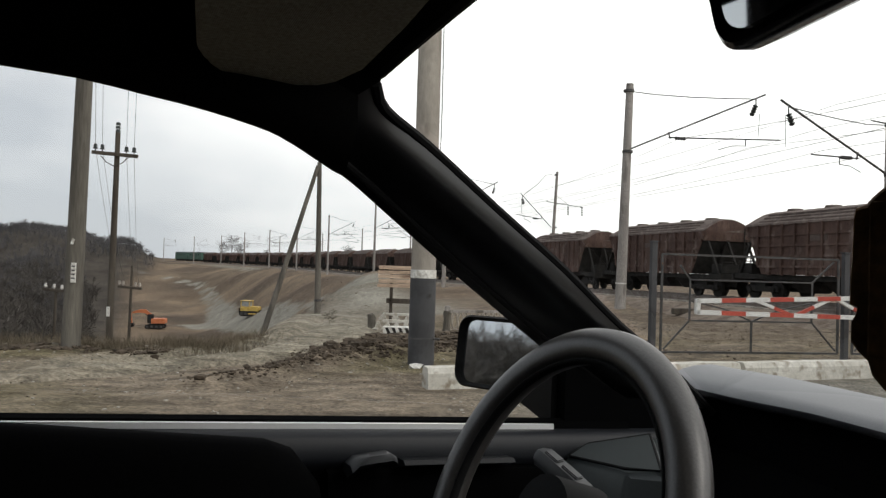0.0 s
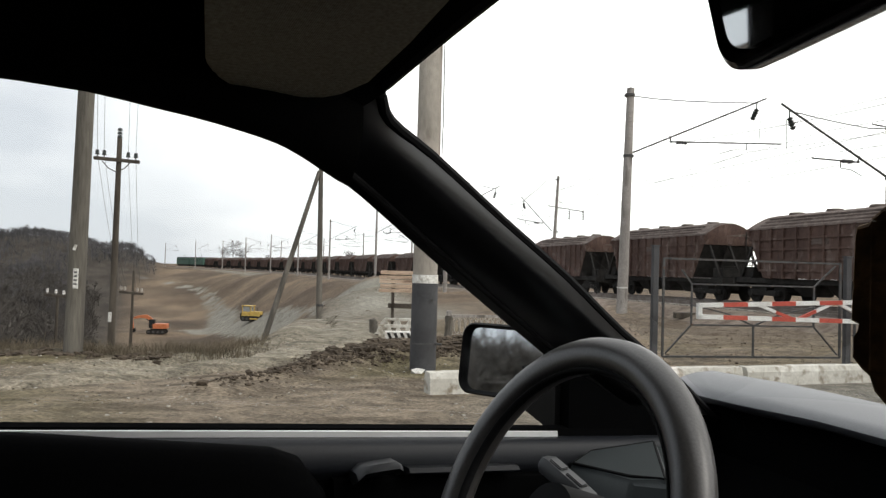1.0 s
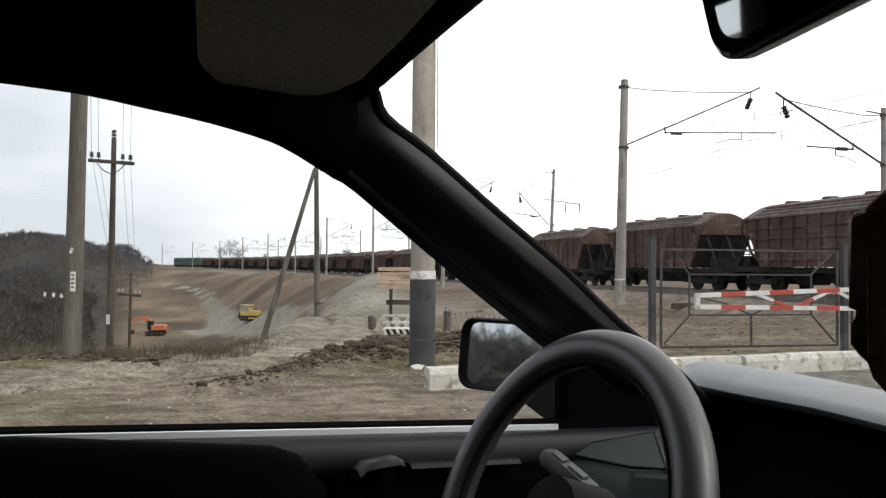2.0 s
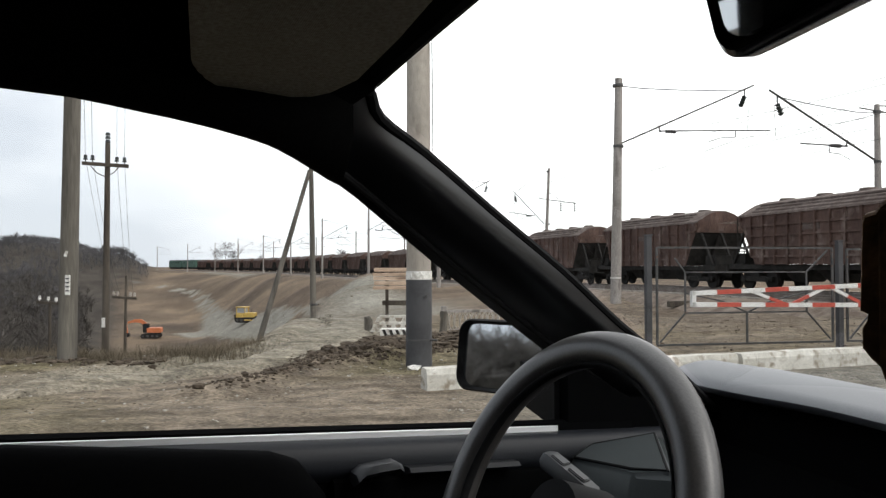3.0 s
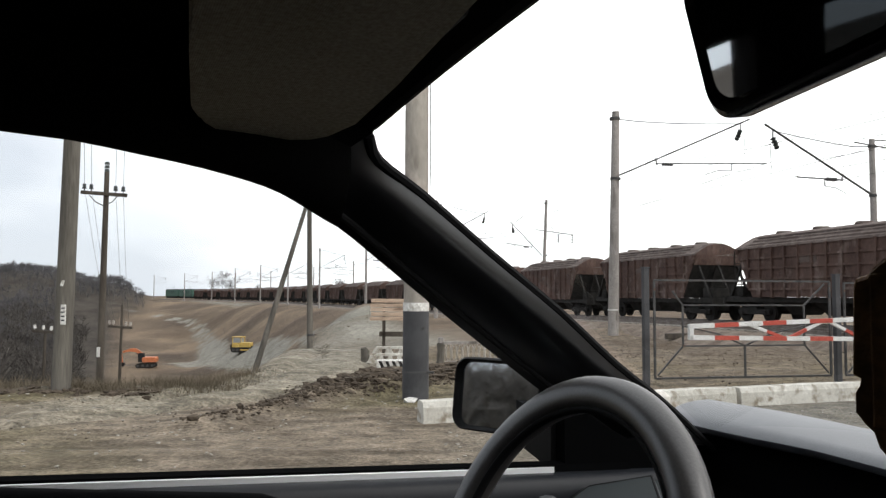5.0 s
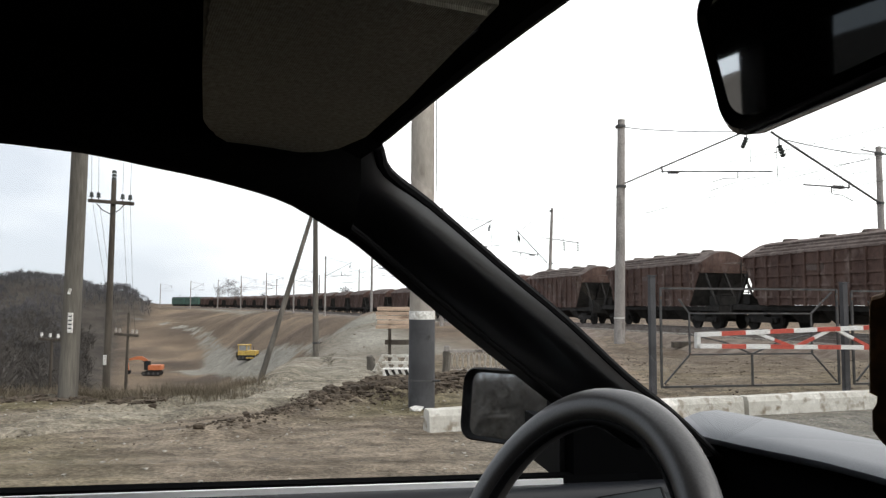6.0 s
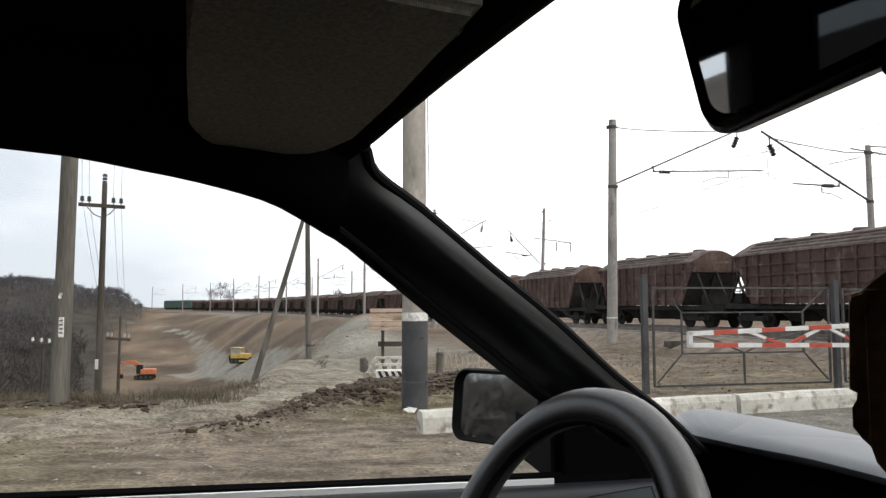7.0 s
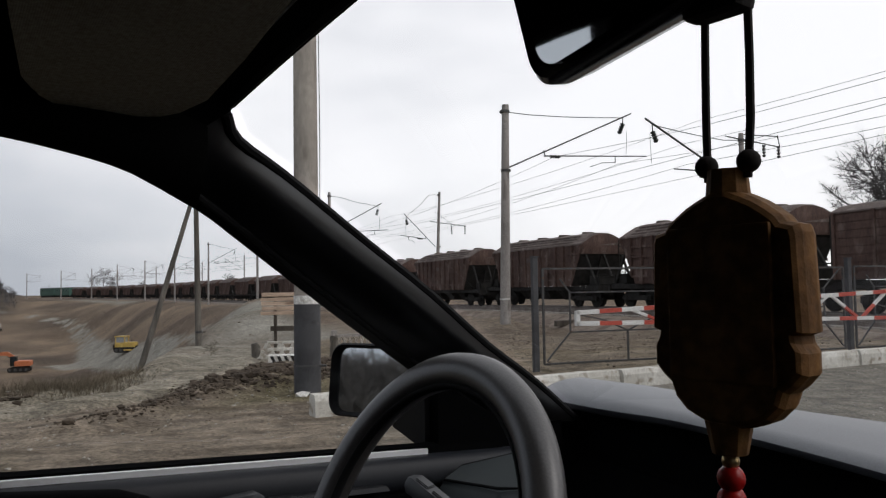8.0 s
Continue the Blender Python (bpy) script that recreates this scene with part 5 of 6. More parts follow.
# ---- bare woods ----
def twig_tree(seed, height, spread, levels=3, kids=5, thick=0.05):
    """Arrays of a leafless tree: three-sided tapering branches."""
    rs = random.Random(seed)
    verts, faces = [], []

    def branch(p, d, length, r, level):
        q = p + d * length
        side = d.orthogonal().normalized()
        up = d.cross(side)
        b = len(verts)
        for c, rr in ((p, r), (q, r * 0.45)):
            for k in range(3):
                a = k * 2.094
                verts.append(c + side * (rr * math.cos(a)) + up * (rr * math.sin(a)))
        for k in range(3):
            j = (k + 1) % 3
            faces.append((b + k, b + j, b + 3 + j, b + 3 + k))
        if level == 0:
            return
        for _ in range(kids):
            t = rs.uniform(0.35, 1.0)
            dev = Vector((rs.gauss(0, 1), rs.gauss(0, 1), rs.gauss(0.25, 0.6))) * spread
            branch(p.lerp(q, t), (d + dev).normalized(), length * rs.uniform(0.42, 0.68), r * 0.5, level - 1)

    branch(Vector((0, 0, 0)), Vector((rs.gauss(0, 0.06), rs.gauss(0, 0.06), 1)).normalized(), height * 0.5, thick * height * 0.35, levels)
    return np.array([tuple(v) for v in verts]), np.array(faces)


def scatter(name, kinds, places, material, label, category):
    """Joins turned and scaled copies of some shapes into one object."""
    vs, fs, n = [], [], 0
    rs = random.Random(7)
    for x, y, z, k in places:
        v, f = kinds[rs.randrange(len(kinds))]
        a = rs.uniform(0, 6.28)
        c, s = math.cos(a), math.sin(a)
        w = np.stack([(v[:, 0] * c - v[:, 1] * s) * k + x, (v[:, 0] * s + v[:, 1] * c) * k + y, v[:, 2] * k + z], 1)
        vs.append(w)
        fs.append(f + n)
        n += len(v)
    ob = raw(name, np.concatenate(vs).tolist(), np.concatenate(fs).tolist(), material)
    return tagged(ob, label, category, kind="stuff")


rs = random.Random(11)
trees = [twig_tree(k, 6.0, 0.75, 3, 5, 0.045) for k in range(5)]
far_trees = [twig_tree(40 + k, 6.5, 0.8, 2, 8, 0.06) for k in range(6)]
hill_trees = [twig_tree(60 + k, 6.5, 0.9, 2, 5, 0.075) for k in range(8)]
shrubs = [twig_tree(20 + k, 3.4, 1.0, 2, 7, 0.045) for k in range(6)]


def spots(n, bounds, keep, k0, k1):
    out = []
    xs = [(rs.uniform(bounds[0], bounds[1]), rs.uniform(bounds[2], bounds[3]), rs.uniform(k0, k1)) for _ in range(n)]
    xs = [p for p in xs if keep(p[0], p[1])]
    zs = land(np.array([p[0] for p in xs]), np.array([p[1] for p in xs]))
    return [(x, y, float(z) - 0.1, k) for (x, y, k), z in zip(xs, zs)]


hill = spots(11000, (-250, -60, 130, 340), lambda x, y: x < -0.385 * y and x > -0.68 * y and (y > 262 or x < -0.475 * y) and beside(np.array([x]), np.array([y]))[0] > 25, 0.6, 1.05)
hill = [(x, y, z, k * (0.58 + 0.04 * float(smooth(-x / y, 0.385, 0.46)) + 0.13 * math.sin(x / 7.0) + 0.10 * math.sin(x / 2.9 + y / 11))) for x, y, z, k in hill]
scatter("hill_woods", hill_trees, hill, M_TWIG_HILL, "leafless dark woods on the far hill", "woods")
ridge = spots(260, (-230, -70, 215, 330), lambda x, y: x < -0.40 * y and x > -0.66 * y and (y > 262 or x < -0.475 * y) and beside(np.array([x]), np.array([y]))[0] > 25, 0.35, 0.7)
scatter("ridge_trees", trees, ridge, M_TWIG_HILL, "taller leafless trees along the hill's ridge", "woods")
slope = spots(9000, (-150, -18, 44, 225), lambda x, y: x < -0.450 * y - 2.2 - 1.2 * math.sin(y / 9) and x > -0.66 * y, 0.4, 0.85)
scatter("slope_brush", hill_trees, slope, M_TWIG_NEAR, "leafless dark brush on the valley side", "brush")
edge = spots(1500, (-34, -5, 12.5, 44), lambda x, y: x < -0.40 * y - 0.8, 0.14, 0.42)
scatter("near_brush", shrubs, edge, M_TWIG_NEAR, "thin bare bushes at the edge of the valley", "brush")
back = spots(1000, (-78, -50, -32, -2), lambda x, y: True, 1.3, 1.6)
scatter("roadside_woods", far_trees, back, M_TWIG, "leafless woods beside the road", "woods")
far = [(-150 + 9 * k + rs.uniform(-4, 4), 410 + rs.uniform(-30, 60)) for k in range(36)]
far = [(x, y, gz(x, y) - 0.2, rs.uniform(0.5, 1.1)) for x, y in far]
scatter("far_scrub", trees, far, M_TWIG2, "leafless scrub, paled for haze, along the far horizon", "scrub")


def bare_tree(x, y, base, height, seed, spread=0.8, kids=6):
    ob = thing("bare_tree", "leafless rounded tree beyond the railway", "tree", "bare trees beyond the railway", pose(x, y, base))
    v, f = twig_tree(seed, height, spread, 4, kids, 0.035)
    raw("crown", v.tolist(), f.tolist(), M_TWIG, ob)
    bm = B()
    rod(bm, (0, 0, -0.5), (0, 0, height * 0.3), height * 0.02, height * 0.012, 8)
    part("trunk", bm, M_TWIG, ob)


for x, y, h, sd in ((-92, 325, 14, 31), (-99, 335, 12, 32), (-87, 322, 11, 41), (-33, 250, 10, 33), (-20, 240, 8, 34), (-78, 330, 8, 35), (48, 58, 18, 36), (53, 61, 19, 37), (45, 95, 10, 38), (26, 130, 8, 39)):
    bare_tree(x, y, -1.0, h, sd, kids=8 if h > 15 else 6)


bush = thing("dry_bush", "small leafless brown bush at the pole's foot", "bush", m=pose(-2.35, 15.5, gz(-2.35, 15.5) - 0.05))
v, f = twig_tree(71, 0.5, 1.2, 3, 9, 0.03)
raw("twigs", v.tolist(), f.tolist(), M_DRYGRASS, bush)


# ---- grass, clods and stones ----
def blades(places, h0, h1, per):
    vs, fs = [], []
    r2 = random.Random(5)
    for x, y, z, k in places:
        for _ in range(per):
            bx, by = x + r2.gauss(0, 0.10), y + r2.gauss(0, 0.10)
            h, a = r2.uniform(h0, h1) * k, r2.uniform(0, 6.28)
            lx, ly = r2.gauss(0, 0.38) * h, r2.gauss(0, 0.38) * h
            w = 0.0042
            b = len(vs)
            c, s = math.cos(a) * w, math.sin(a) * w
            vs += [(bx - c, by - s, z - 0.03), (bx + c, by + s, z - 0.03), (bx + lx * 0.4 + c * 0.7, by + ly * 0.4 + s * 0.7, z + h * 0.6), (bx + lx * 0.4 - c * 0.7, by + ly * 0.4 - s * 0.7, z + h * 0.6), (bx + lx, by + ly, z + h)]
            fs += [(b, b + 1, b + 2, b + 3), (b + 3, b + 2, b + 4)]
    return vs, fs


tall = spots(6500, (-10, -2.5, 9.55, 13.6), lambda x, y: x < -2.55 - 0.55 * rs.random() and rs.random() < 1.25 - 0.32 * (y - 9.5) and y > 9.75 + 0.25 * math.sin(x * 2.1), 0.4, 1.2)
v, f = blades(tall, 0.05, 0.29, 17)
tagged(raw("dry_grass", v, f, M_DRYGRASS), "tall dry straw-coloured grass at the bank's edge", "grass", kind="stuff")
short = spots(2600, (-2.2, 1.6, 7.6, 12.2), lambda x, y: road_off(x, y) > 0.35 and rs.random() < 0.5 + 0.5 * math.sin(x * 2.3 + y * 1.7) and heap_line(np.array([x]), np.array([y]))[0] > 0.3, 0.5, 1.2)
v, f = blades(short, 0.025, 0.095, 26)
tagged(raw("short_grass", v, f, M_SHORT), "short trodden grass round the concrete pole", "grass", kind="stuff")


def lump(seed):
    r3 = random.Random(seed)
    bm = B()
    bmesh.ops.create_icosphere(bm, subdivisions=1, radius=1.0)
    v = []
    for q in bm.verts:
        k = r3.uniform(0.45, 1.3)
        v.append((q.co.x * k * 1.2, q.co.y * k, q.co.z * k * 0.7))
    f = [tuple(w.index for w in face.verts) for face in bm.faces]
    bm.free()
    return np.array(v), np.array(f)


lumps = [lump(k) for k in range(7)]
clod = []
while len(clod) < 4600:
    x, y = rs.uniform(-3.2, 1.0), rs.uniform(6.6, 12.6)
    d = float(heap_line(np.array([x]), np.array([y]))[0])
    w = 0.26 + 0.75 * min(max((y - 8.4) / 2.0, 0), 1)
    if d < w * rs.random() ** 0.7 and rs.random() < 0.45 + 0.55 * min(max((y - 8.0) / 2.0, 0), 1):
        clod.append((x, y, min(rs.lognormvariate(-4.0, 0.62), 0.085) * (1.1 - 0.5 * d) * (0.6 + 0.4 * min(max((y - 8.0) / 2.5, 0), 1))))
zs = land(np.array([c[0] for c in clod]), np.array([c[1] for c in clod]))
scatter("soil_clods", lumps, [(x, y, float(z) + 0.3 * k, k) for (x, y, k), z in zip(clod, zs)], M_SOIL, "ridge of dark dug-up soil clods", "soil")
st = spots(1900, (-7, 10, 4.5, 13), lambda x, y: True, 0.004, 0.019)
scatter("loose_stones", lumps, [(x, y, z + 0.1 + 0.2 * k, k) for x, y, z, k in st], M_STONE, "small pale stones scattered on the dirt", "stones")
bank = spots(2600, (-7.5, -3.2, 8.6, 10.2), lambda x, y: abs(y - 9.3 + 0.05 * x) < 0.28 * rs.random() ** 0.5 and (x < -4.35 or abs(x + 3.75) < 0.3), 0.008, 0.05)
scatter("bank_clods", lumps, [(x, y, z + 0.1 + 0.2 * k, k) for x, y, z, k in bank], M_SOIL, "dark clods along the grassy bank", "soil")


crumbs = spots(2400, (-8, 3.0, 5.2, 13.5), lambda x, y: road_off(x, y) > 0.1 and abs(x - float(rut_line(y))) > 0.8 * rs.random(), 0.003, 0.013)
scatter("dirt_crumbs", lumps, [(x, y, z + 0.1 + 0.2 * k, k) for x, y, z, k in crumbs], M_SOIL, "small dark crumbs of soil on the dirt", "soil")
beyond = spots(1500, (1.5, 16, 10.5, 36), lambda x, y: road_off(x, y) > 0.6, 0.006, 0.035)
scatter("verge_clods", lumps, [(x, y, z + 0.1 + 0.15 * k, k) for x, y, z, k in beyond], M_SOIL, "stones and clods on the verge before the rails", "soil")
verge = spots(5200, (1.5, 16, 10.8, 34), lambda x, y: road_off(x, y) > 0.7, 0.5, 1.4)
v, f = blades(verge, 0.03, 0.15, 9)
tagged(raw("verge_grass", v, f, M_DRYGRASS), "thin dry grass on the verge before the rails", "grass", kind="stuff")


slopes = spots(4200, (-100, -4, 34, 250), lambda x, y: x > -0.43 * y and beside(np.array([x]), np.array([y]))[0] > 9, 0.03, 0.15)
scatter("slope_clods", lumps, [(x, y, z + 0.1, k) for x, y, z, k in slopes if y > 34 + 900 * k * k], M_BALLAST, "clods and tufts on the dug valley slopes", "soil")


def base_stone(x, y, k, seed):
    ob = thing("white_stone", "lump of whitewashed stone at the pole's foot", "stone", m=pose(x, y, gz(x, y)))
    v, f = lump(seed)
    raw("stone", (v * k + [0, 0, 0.3 * k]).tolist(), f.tolist(), M_WHITEPAINT, ob)


base_stone(-0.34, 8.92, 0.07, 3)

# a length of old timber lying before the track
ob = thing("timber_baulk", "dark old timber lying on the ground", "timber", m=pose(10.4, 33.4, gz(10.4, 33.4), 0, 0, 8))
bm = B()
box(bm, (0, 0, 0.14), (1.25, 0.3, 0.26), bevel=0.03)
part("baulk", bm, M_DARKWOOD, ob)

# ---- the car: x ahead, y to its left, z up, over the ground under the camera ----
car = thing("car", "dark parked car seen from its passenger seat", "car", m=pose(0, 0, 0, 0, 0, 26))
MID = 0.25  # the car's middle line

WIN = [(-0.75, 0.80, 1.335), (-0.40, 0.795, 1.360), (-0.06, 0.80, 1.362), (0.063, 0.81, 1.352), (0.147, 0.82, 1.340), (0.212, 0.84, 1.326),
       (0.287, 0.87, 1.295), (0.372, 0.90, 1.244), (0.467, 0.93, 1.182), (0.540, 0.95, 1.137), (0.674, 0.985, 1.054), (0.80, 1.0, 0.975)]
WSC = [(0.311, 0.814, 1.400), (0.327, 0.825, 1.375), (0.389, 0.84, 1.341), (0.503, 0.87, 1.2725), (0.631, 0.90, 1.197), (0.751, 0.925, 1.116), (0.868, 0.95, 1.048), (1.0, 0.98, 0.96)]


def finer(pts, n=3):
    """The same curve with n points to each span."""
    p = [2 * Vector(pts[0]) - Vector(pts[1])] + [Vector(q) for q in pts] + [2 * Vector(pts[-1]) - Vector(pts[-2])]
    out = []
    for i in range(1, len(p) - 2):
        for k in range(n):
            t = k / n
            out.append(tuple(0.5 * (2 * p[i] + (p[i + 1] - p[i - 1]) * t + (2 * p[i - 1] - 5 * p[i] + 4 * p[i + 1] - p[i + 2]) * t**2 + (3 * p[i] - p[i - 1] - 3 * p[i + 1] + p[i + 2]) * t**3)))
    return out + [tuple(pts[-1])]


def sill(u):
    return 1.0066 - 0.066 * u


def flip(pts):
    return [(u, 2 * MID - v, w) for u, v, w in pts]


def vec(p, d, k=1.0):
    return tuple(a + b * k for a, b in zip(p, d))


def mixp(a, b, t):
    return tuple(x + (y - x) * t for x, y in zip(a, b))


def side_parts(sign):
    """Pillar trim and roof rail of one side."""
    fl = (lambda pts: pts) if sign > 0 else flip
    ins = (-0.35, -0.9, 0.25)
    pairs = [(WIN[5], WSC[0]), (WIN[6], WSC[1]), (mixp(WIN[6], WIN[7], 0.7), WSC[2]), (mixp(WIN[7], WIN[8], 0.7), WSC[3]),
             (mixp(WIN[8], WIN[9], 0.9), WSC[4]), (WIN[10], WSC[5]), (mixp(WIN[10], WIN[11], 0.5), WSC[6]), (WIN[11], WSC[7])]
    bm = B()
    rings = []
    for i, (a, b) in enumerate(zip(finer([q[0] for q in pairs]), finer([q[1] for q in pairs]))):
        swell = 0.01 + 0.99 * float(smooth(i, -1, 8))
        ra, rb = Vector(a) - Vector((0, 0, 1.2)), Vector(b) - Vector((0, 0, 1.2))
        la, lb = (Vector(b) - Vector(a)) * 0.12, (Vector(a) - Vector(b)) * 0.12
        oa, ob_ = tuple(Vector(a) + ra.normalized() * 0.06 + la), tuple(Vector(b) + rb.normalized() * 0.06 + lb)
        ring = [a] + [vec(mixp(a, b, t), ins, k * swell) for t, k in ((0.10, 0.006), (0.2, 0.016), (0.35, 0.029), (0.48, 0.035), (0.6, 0.035), (0.74, 0.027), (0.87, 0.014), (0.96, 0.005))] + [b, ob_, oa]
        rings.append(fl(ring))
    loft(bm, rings)
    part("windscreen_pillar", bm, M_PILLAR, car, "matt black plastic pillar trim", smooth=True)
    bm = B()
    tube(bm, fl([vec(p, (-0.005, 0.0, -0.005)) for p in finer(WSC)]), 0.007, 8)
    part("windscreen_seal", bm, M_BLACK, car, smooth=True)
    bm = B()
    wa, wb = finer([q[0] for q in pairs]), finer([q[1] for q in pairs])
    tube(bm, fl([vec(mixp(p, q, 0.115), ins, 0.009) for p, q in zip(wa, wb)]), 0.0045, 8)
    part("pillar_bead", bm, M_BLACK, car, smooth=True)
    # roof rail over the door glass
    bm = B()
    rings = []
    for (u, v, w) in finer(WIN[:7]):
        rings.append(fl([(u, v, w), (u, v - 0.012, w + 0.004), (u, v - 0.03, w + 0.02), (u, v - 0.05, w + 0.055), (u, v - 0.05, w + 0.09), (u, v + 0.03, w + 0.075), (u, v + 0.04, w + 0.01)]))
    loft(bm, rings)
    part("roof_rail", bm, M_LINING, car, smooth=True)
    bm = B()
    tube(bm, fl([vec(p, (0.004, 0.004, 0.009)) for p in finer(WIN)]), 0.007, 8)
    part("window_seal", bm, M_BLACK, car, smooth=True)
    # door glass
    bm = B()
    low, top = [], []
    for u, v, w in finer(WIN[:11]):
        low.append((u, 0.992, sill(u) - 0.01))
        top.append((u, v + 0.010, w + 0.003))
    vs = [[bm.verts.new(p) for p in fl(row)] for row in (low, top)]
    for k in range(len(low) - 1):
        bm.faces.new((vs[0][k], vs[0][k + 1], vs[1][k + 1], vs[1][k]))
    # passenger glass: unseen tint, added to block light as the passenger's body would
    g = part("door_glass", bm, M_GLASS if sign > 0 else M_TINT, car, "clear side window glass" if sign > 0 else "side window glass with a tint added to darken the cabin", smooth=True)
    g.visible_shadow = sign < 0


side_parts(1)
side_parts(-1)
for sign in (1, -1):
    # trim that closes the corner where pillar, header and roof rail meet
    fl = (lambda pts: pts) if sign > 0 else flip
    bm = B()
    a = fl([(0.07, 0.80, 1.365), (0.20, 0.825, 1.335), (0.245, 0.85, 1.322), (0.312, 0.815, 1.401), (0.27, 0.77, 1.425), (0.08, 0.74, 1.43)])
    loft(bm, [a, [vec(p, (0.01, 0.0, 0.03)) for p in a]])
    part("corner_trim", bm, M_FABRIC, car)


def sweep_u(section, u0, u1, n=12, sign=1):
    """A section of (v, height over the sill) swept along the door."""
    bm = B()
    rings = []
    for k in range(n + 1):
        u = u0 + (u1 - u0) * k / n
        ring = [(u, v, sill(u) + d) for v, d in section]
        rings.append(ring if sign > 0 else flip(ring))
    loft(bm, rings)
    return bm


DOOR = [(1.06, -0.62), (1.06, -0.05), (1.03, -0.012), (0.99, -0.010), (0.955, -0.010), (0.942, -0.012), (0.934, -0.020), (0.928, -0.042), (0.932, -0.052), (0.952, -0.070), (0.955, -0.2), (0.92, -0.3), (0.92, -0.62)]
for sign in (1, -1):
    door = part("front_door", sweep_u(DOOR, -0.62, 0.86, sign=sign), M_DOOR, car, "blue-grey vinyl door lining", smooth=True)
    part("felt_strip", sweep_u([(0.988, -0.012), (0.988, 0.000), (0.975, 0.003), (0.961, 0.000), (0.957, -0.012)], -0.62, 0.80, sign=sign), M_FABRIC, door)
    part("kick_panel", sweep_u([(1.06, -0.6), (1.06, 0.03), (1.0, 0.03), (0.985, 0.02), (0.985, -0.6)], 0.862, 1.1, 3, sign=sign), M_FABRIC, car)
    part("bright_strip", sweep_u([(0.9556, -0.011), (0.9554, -0.0020), (0.9538, -0.0028), (0.9534, -0.011)], -0.62, 0.655, sign=sign), M_CHROME, door, "thin bright metal strip", smooth=True)
    if sign > 0:
        # armrest in near-black cloth, the door's deep shade included in its colour
        bm = B()
        rings = []
        for k in range(27):
            u = -0.6 + 0.885 * k / 26
            e = max(u - 0.20, 0) / 0.085
            drop = 0.05 * e ** 3 - 0.021 * min(max((0.27 - u) / 0.33, 0), 1.0)
            rings.append([(u, v - (0.02 * e * e if v < 0.93 else 0) * -1, sill(u) + h - (drop if h > -0.1 else 0)) for v, h in ((0.945, -0.13), (0.941, -0.034), (0.934, -0.023), (0.922, -0.018), (0.905, -0.018), (0.893, -0.022), (0.884, -0.032), (0.878, -0.05), (0.875, -0.13))])
        loft(bm, rings)
        part("armrest", bm, M_FABRIC, door, "cloth armrest coloured near black for deep shade", smooth=True)
        # near-black recess and lower sheet: shade below the lit band, put in as colour
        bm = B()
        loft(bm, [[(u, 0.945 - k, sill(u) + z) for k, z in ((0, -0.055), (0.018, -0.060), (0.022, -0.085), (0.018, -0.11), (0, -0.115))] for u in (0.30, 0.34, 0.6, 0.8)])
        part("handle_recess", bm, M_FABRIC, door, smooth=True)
        part("lower_lining_shade", sweep_u([(0.952, -0.60), (0.9505, -0.066), (0.944, -0.062), (0.942, -0.60)], -0.6, 0.85), M_FABRIC, door, "lower door lining coloured near black for shade")
        bm = B()
        loft(bm, [[(u, 0.905 + a, 0.9455 + b - k) for a, b in ((-0.02, 0.0), (-0.012, 0.007), (0.012, 0.006), (0.02, -0.004), (0.0, -0.010))] for u, k in ((0.318, 0.010), (0.328, 0.002), (0.35, 0.0), (0.372, -0.001), (0.378, 0.003))])
        part("door_handle", bm, M_GREYP, door, "grey door release handle", smooth=True)
        bm = B()
        loft(bm, [[(u, 0.915 + a, 0.934 + b - 0.06 * (u - 0.4)) for a, b in ((-0.012, 0.0), (-0.006, 0.005), (0.012, 0.004), (0.012, -0.006))] for u in (0.395, 0.41, 0.5, 0.56)])
        part("trim_bar", bm, M_GREYP, door, smooth=True)

# roof lining and outer skin
def header(q):
    k = 1 - q * q
    return 0.312 + 0.043 * k, 1.402 + 0.074 * k


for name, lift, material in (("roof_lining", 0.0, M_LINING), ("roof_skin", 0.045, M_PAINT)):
    bm = B()
    rows = []
    for i in range(13):
        q = -1 + 2 * i / 12
        uh, wh = header(q)
        row = []
        for t in (0, 0.03, 0.08, 0.2, 0.5, 1.0):
            u = uh + (-1.55 - uh) * t
            rise = 0.028 * min(t / 0.08, 1.0) - 0.05 * max(t - 0.5, 0) * 2
            row.append((u, MID + q * 0.565, wh + rise + lift))
        rows.append(row)
    vs = [[bm.verts.new(p) for p in row] for row in rows]
    for a, b in zip(vs, vs[1:]):
        for j in range(len(a) - 1):
            bm.faces.new((a[j], a[j + 1], b[j + 1], b[j]))
    part(name, bm, material, car, smooth=True)
bm = B()
tube(bm, [(header(q)[0] - 0.004, MID + q * 0.565, header(q)[1] + 0.009) for q in [k / 12 for k in range(-12, 13)]], 0.010, 8)
part("header_trim", bm, M_BLACK, car, smooth=True)

# sun visor folded up over the driver
bm = B()
outline = [(0.055, 0.44), (0.078, 0.60), (0.096, 0.715), (0.101, 0.742), (0.110, 0.764), (0.125, 0.783), (0.150, 0.797), (0.180, 0.802), (0.208, 0.797), (0.232, 0.788), (0.248, 0.768), (0.256, 0.72), (0.255, 0.61), (0.25, 0.44)]
low, top = slab(bm, outline, lambda x, y: 1.3765 + (0.80 - y) * 0.108, 0.018)
ed = [e for e in bm.edges if (e.verts[0] in low) == (e.verts[1] in low)]
bmesh.ops.bevel(bm, geom=ed, offset=0.006, segments=3, affect="EDGES")
visor = part("sun_visor", bm, M_VISOR, car, "grey-brown vinyl sun visor folded up", smooth=True)
bm = B()
rod(bm, (0.262, 0.80, 1.40), (0.262, 0.50, 1.43), 0.006, seg=8)
part("hinge_rod", bm, M_BLACK, visor)

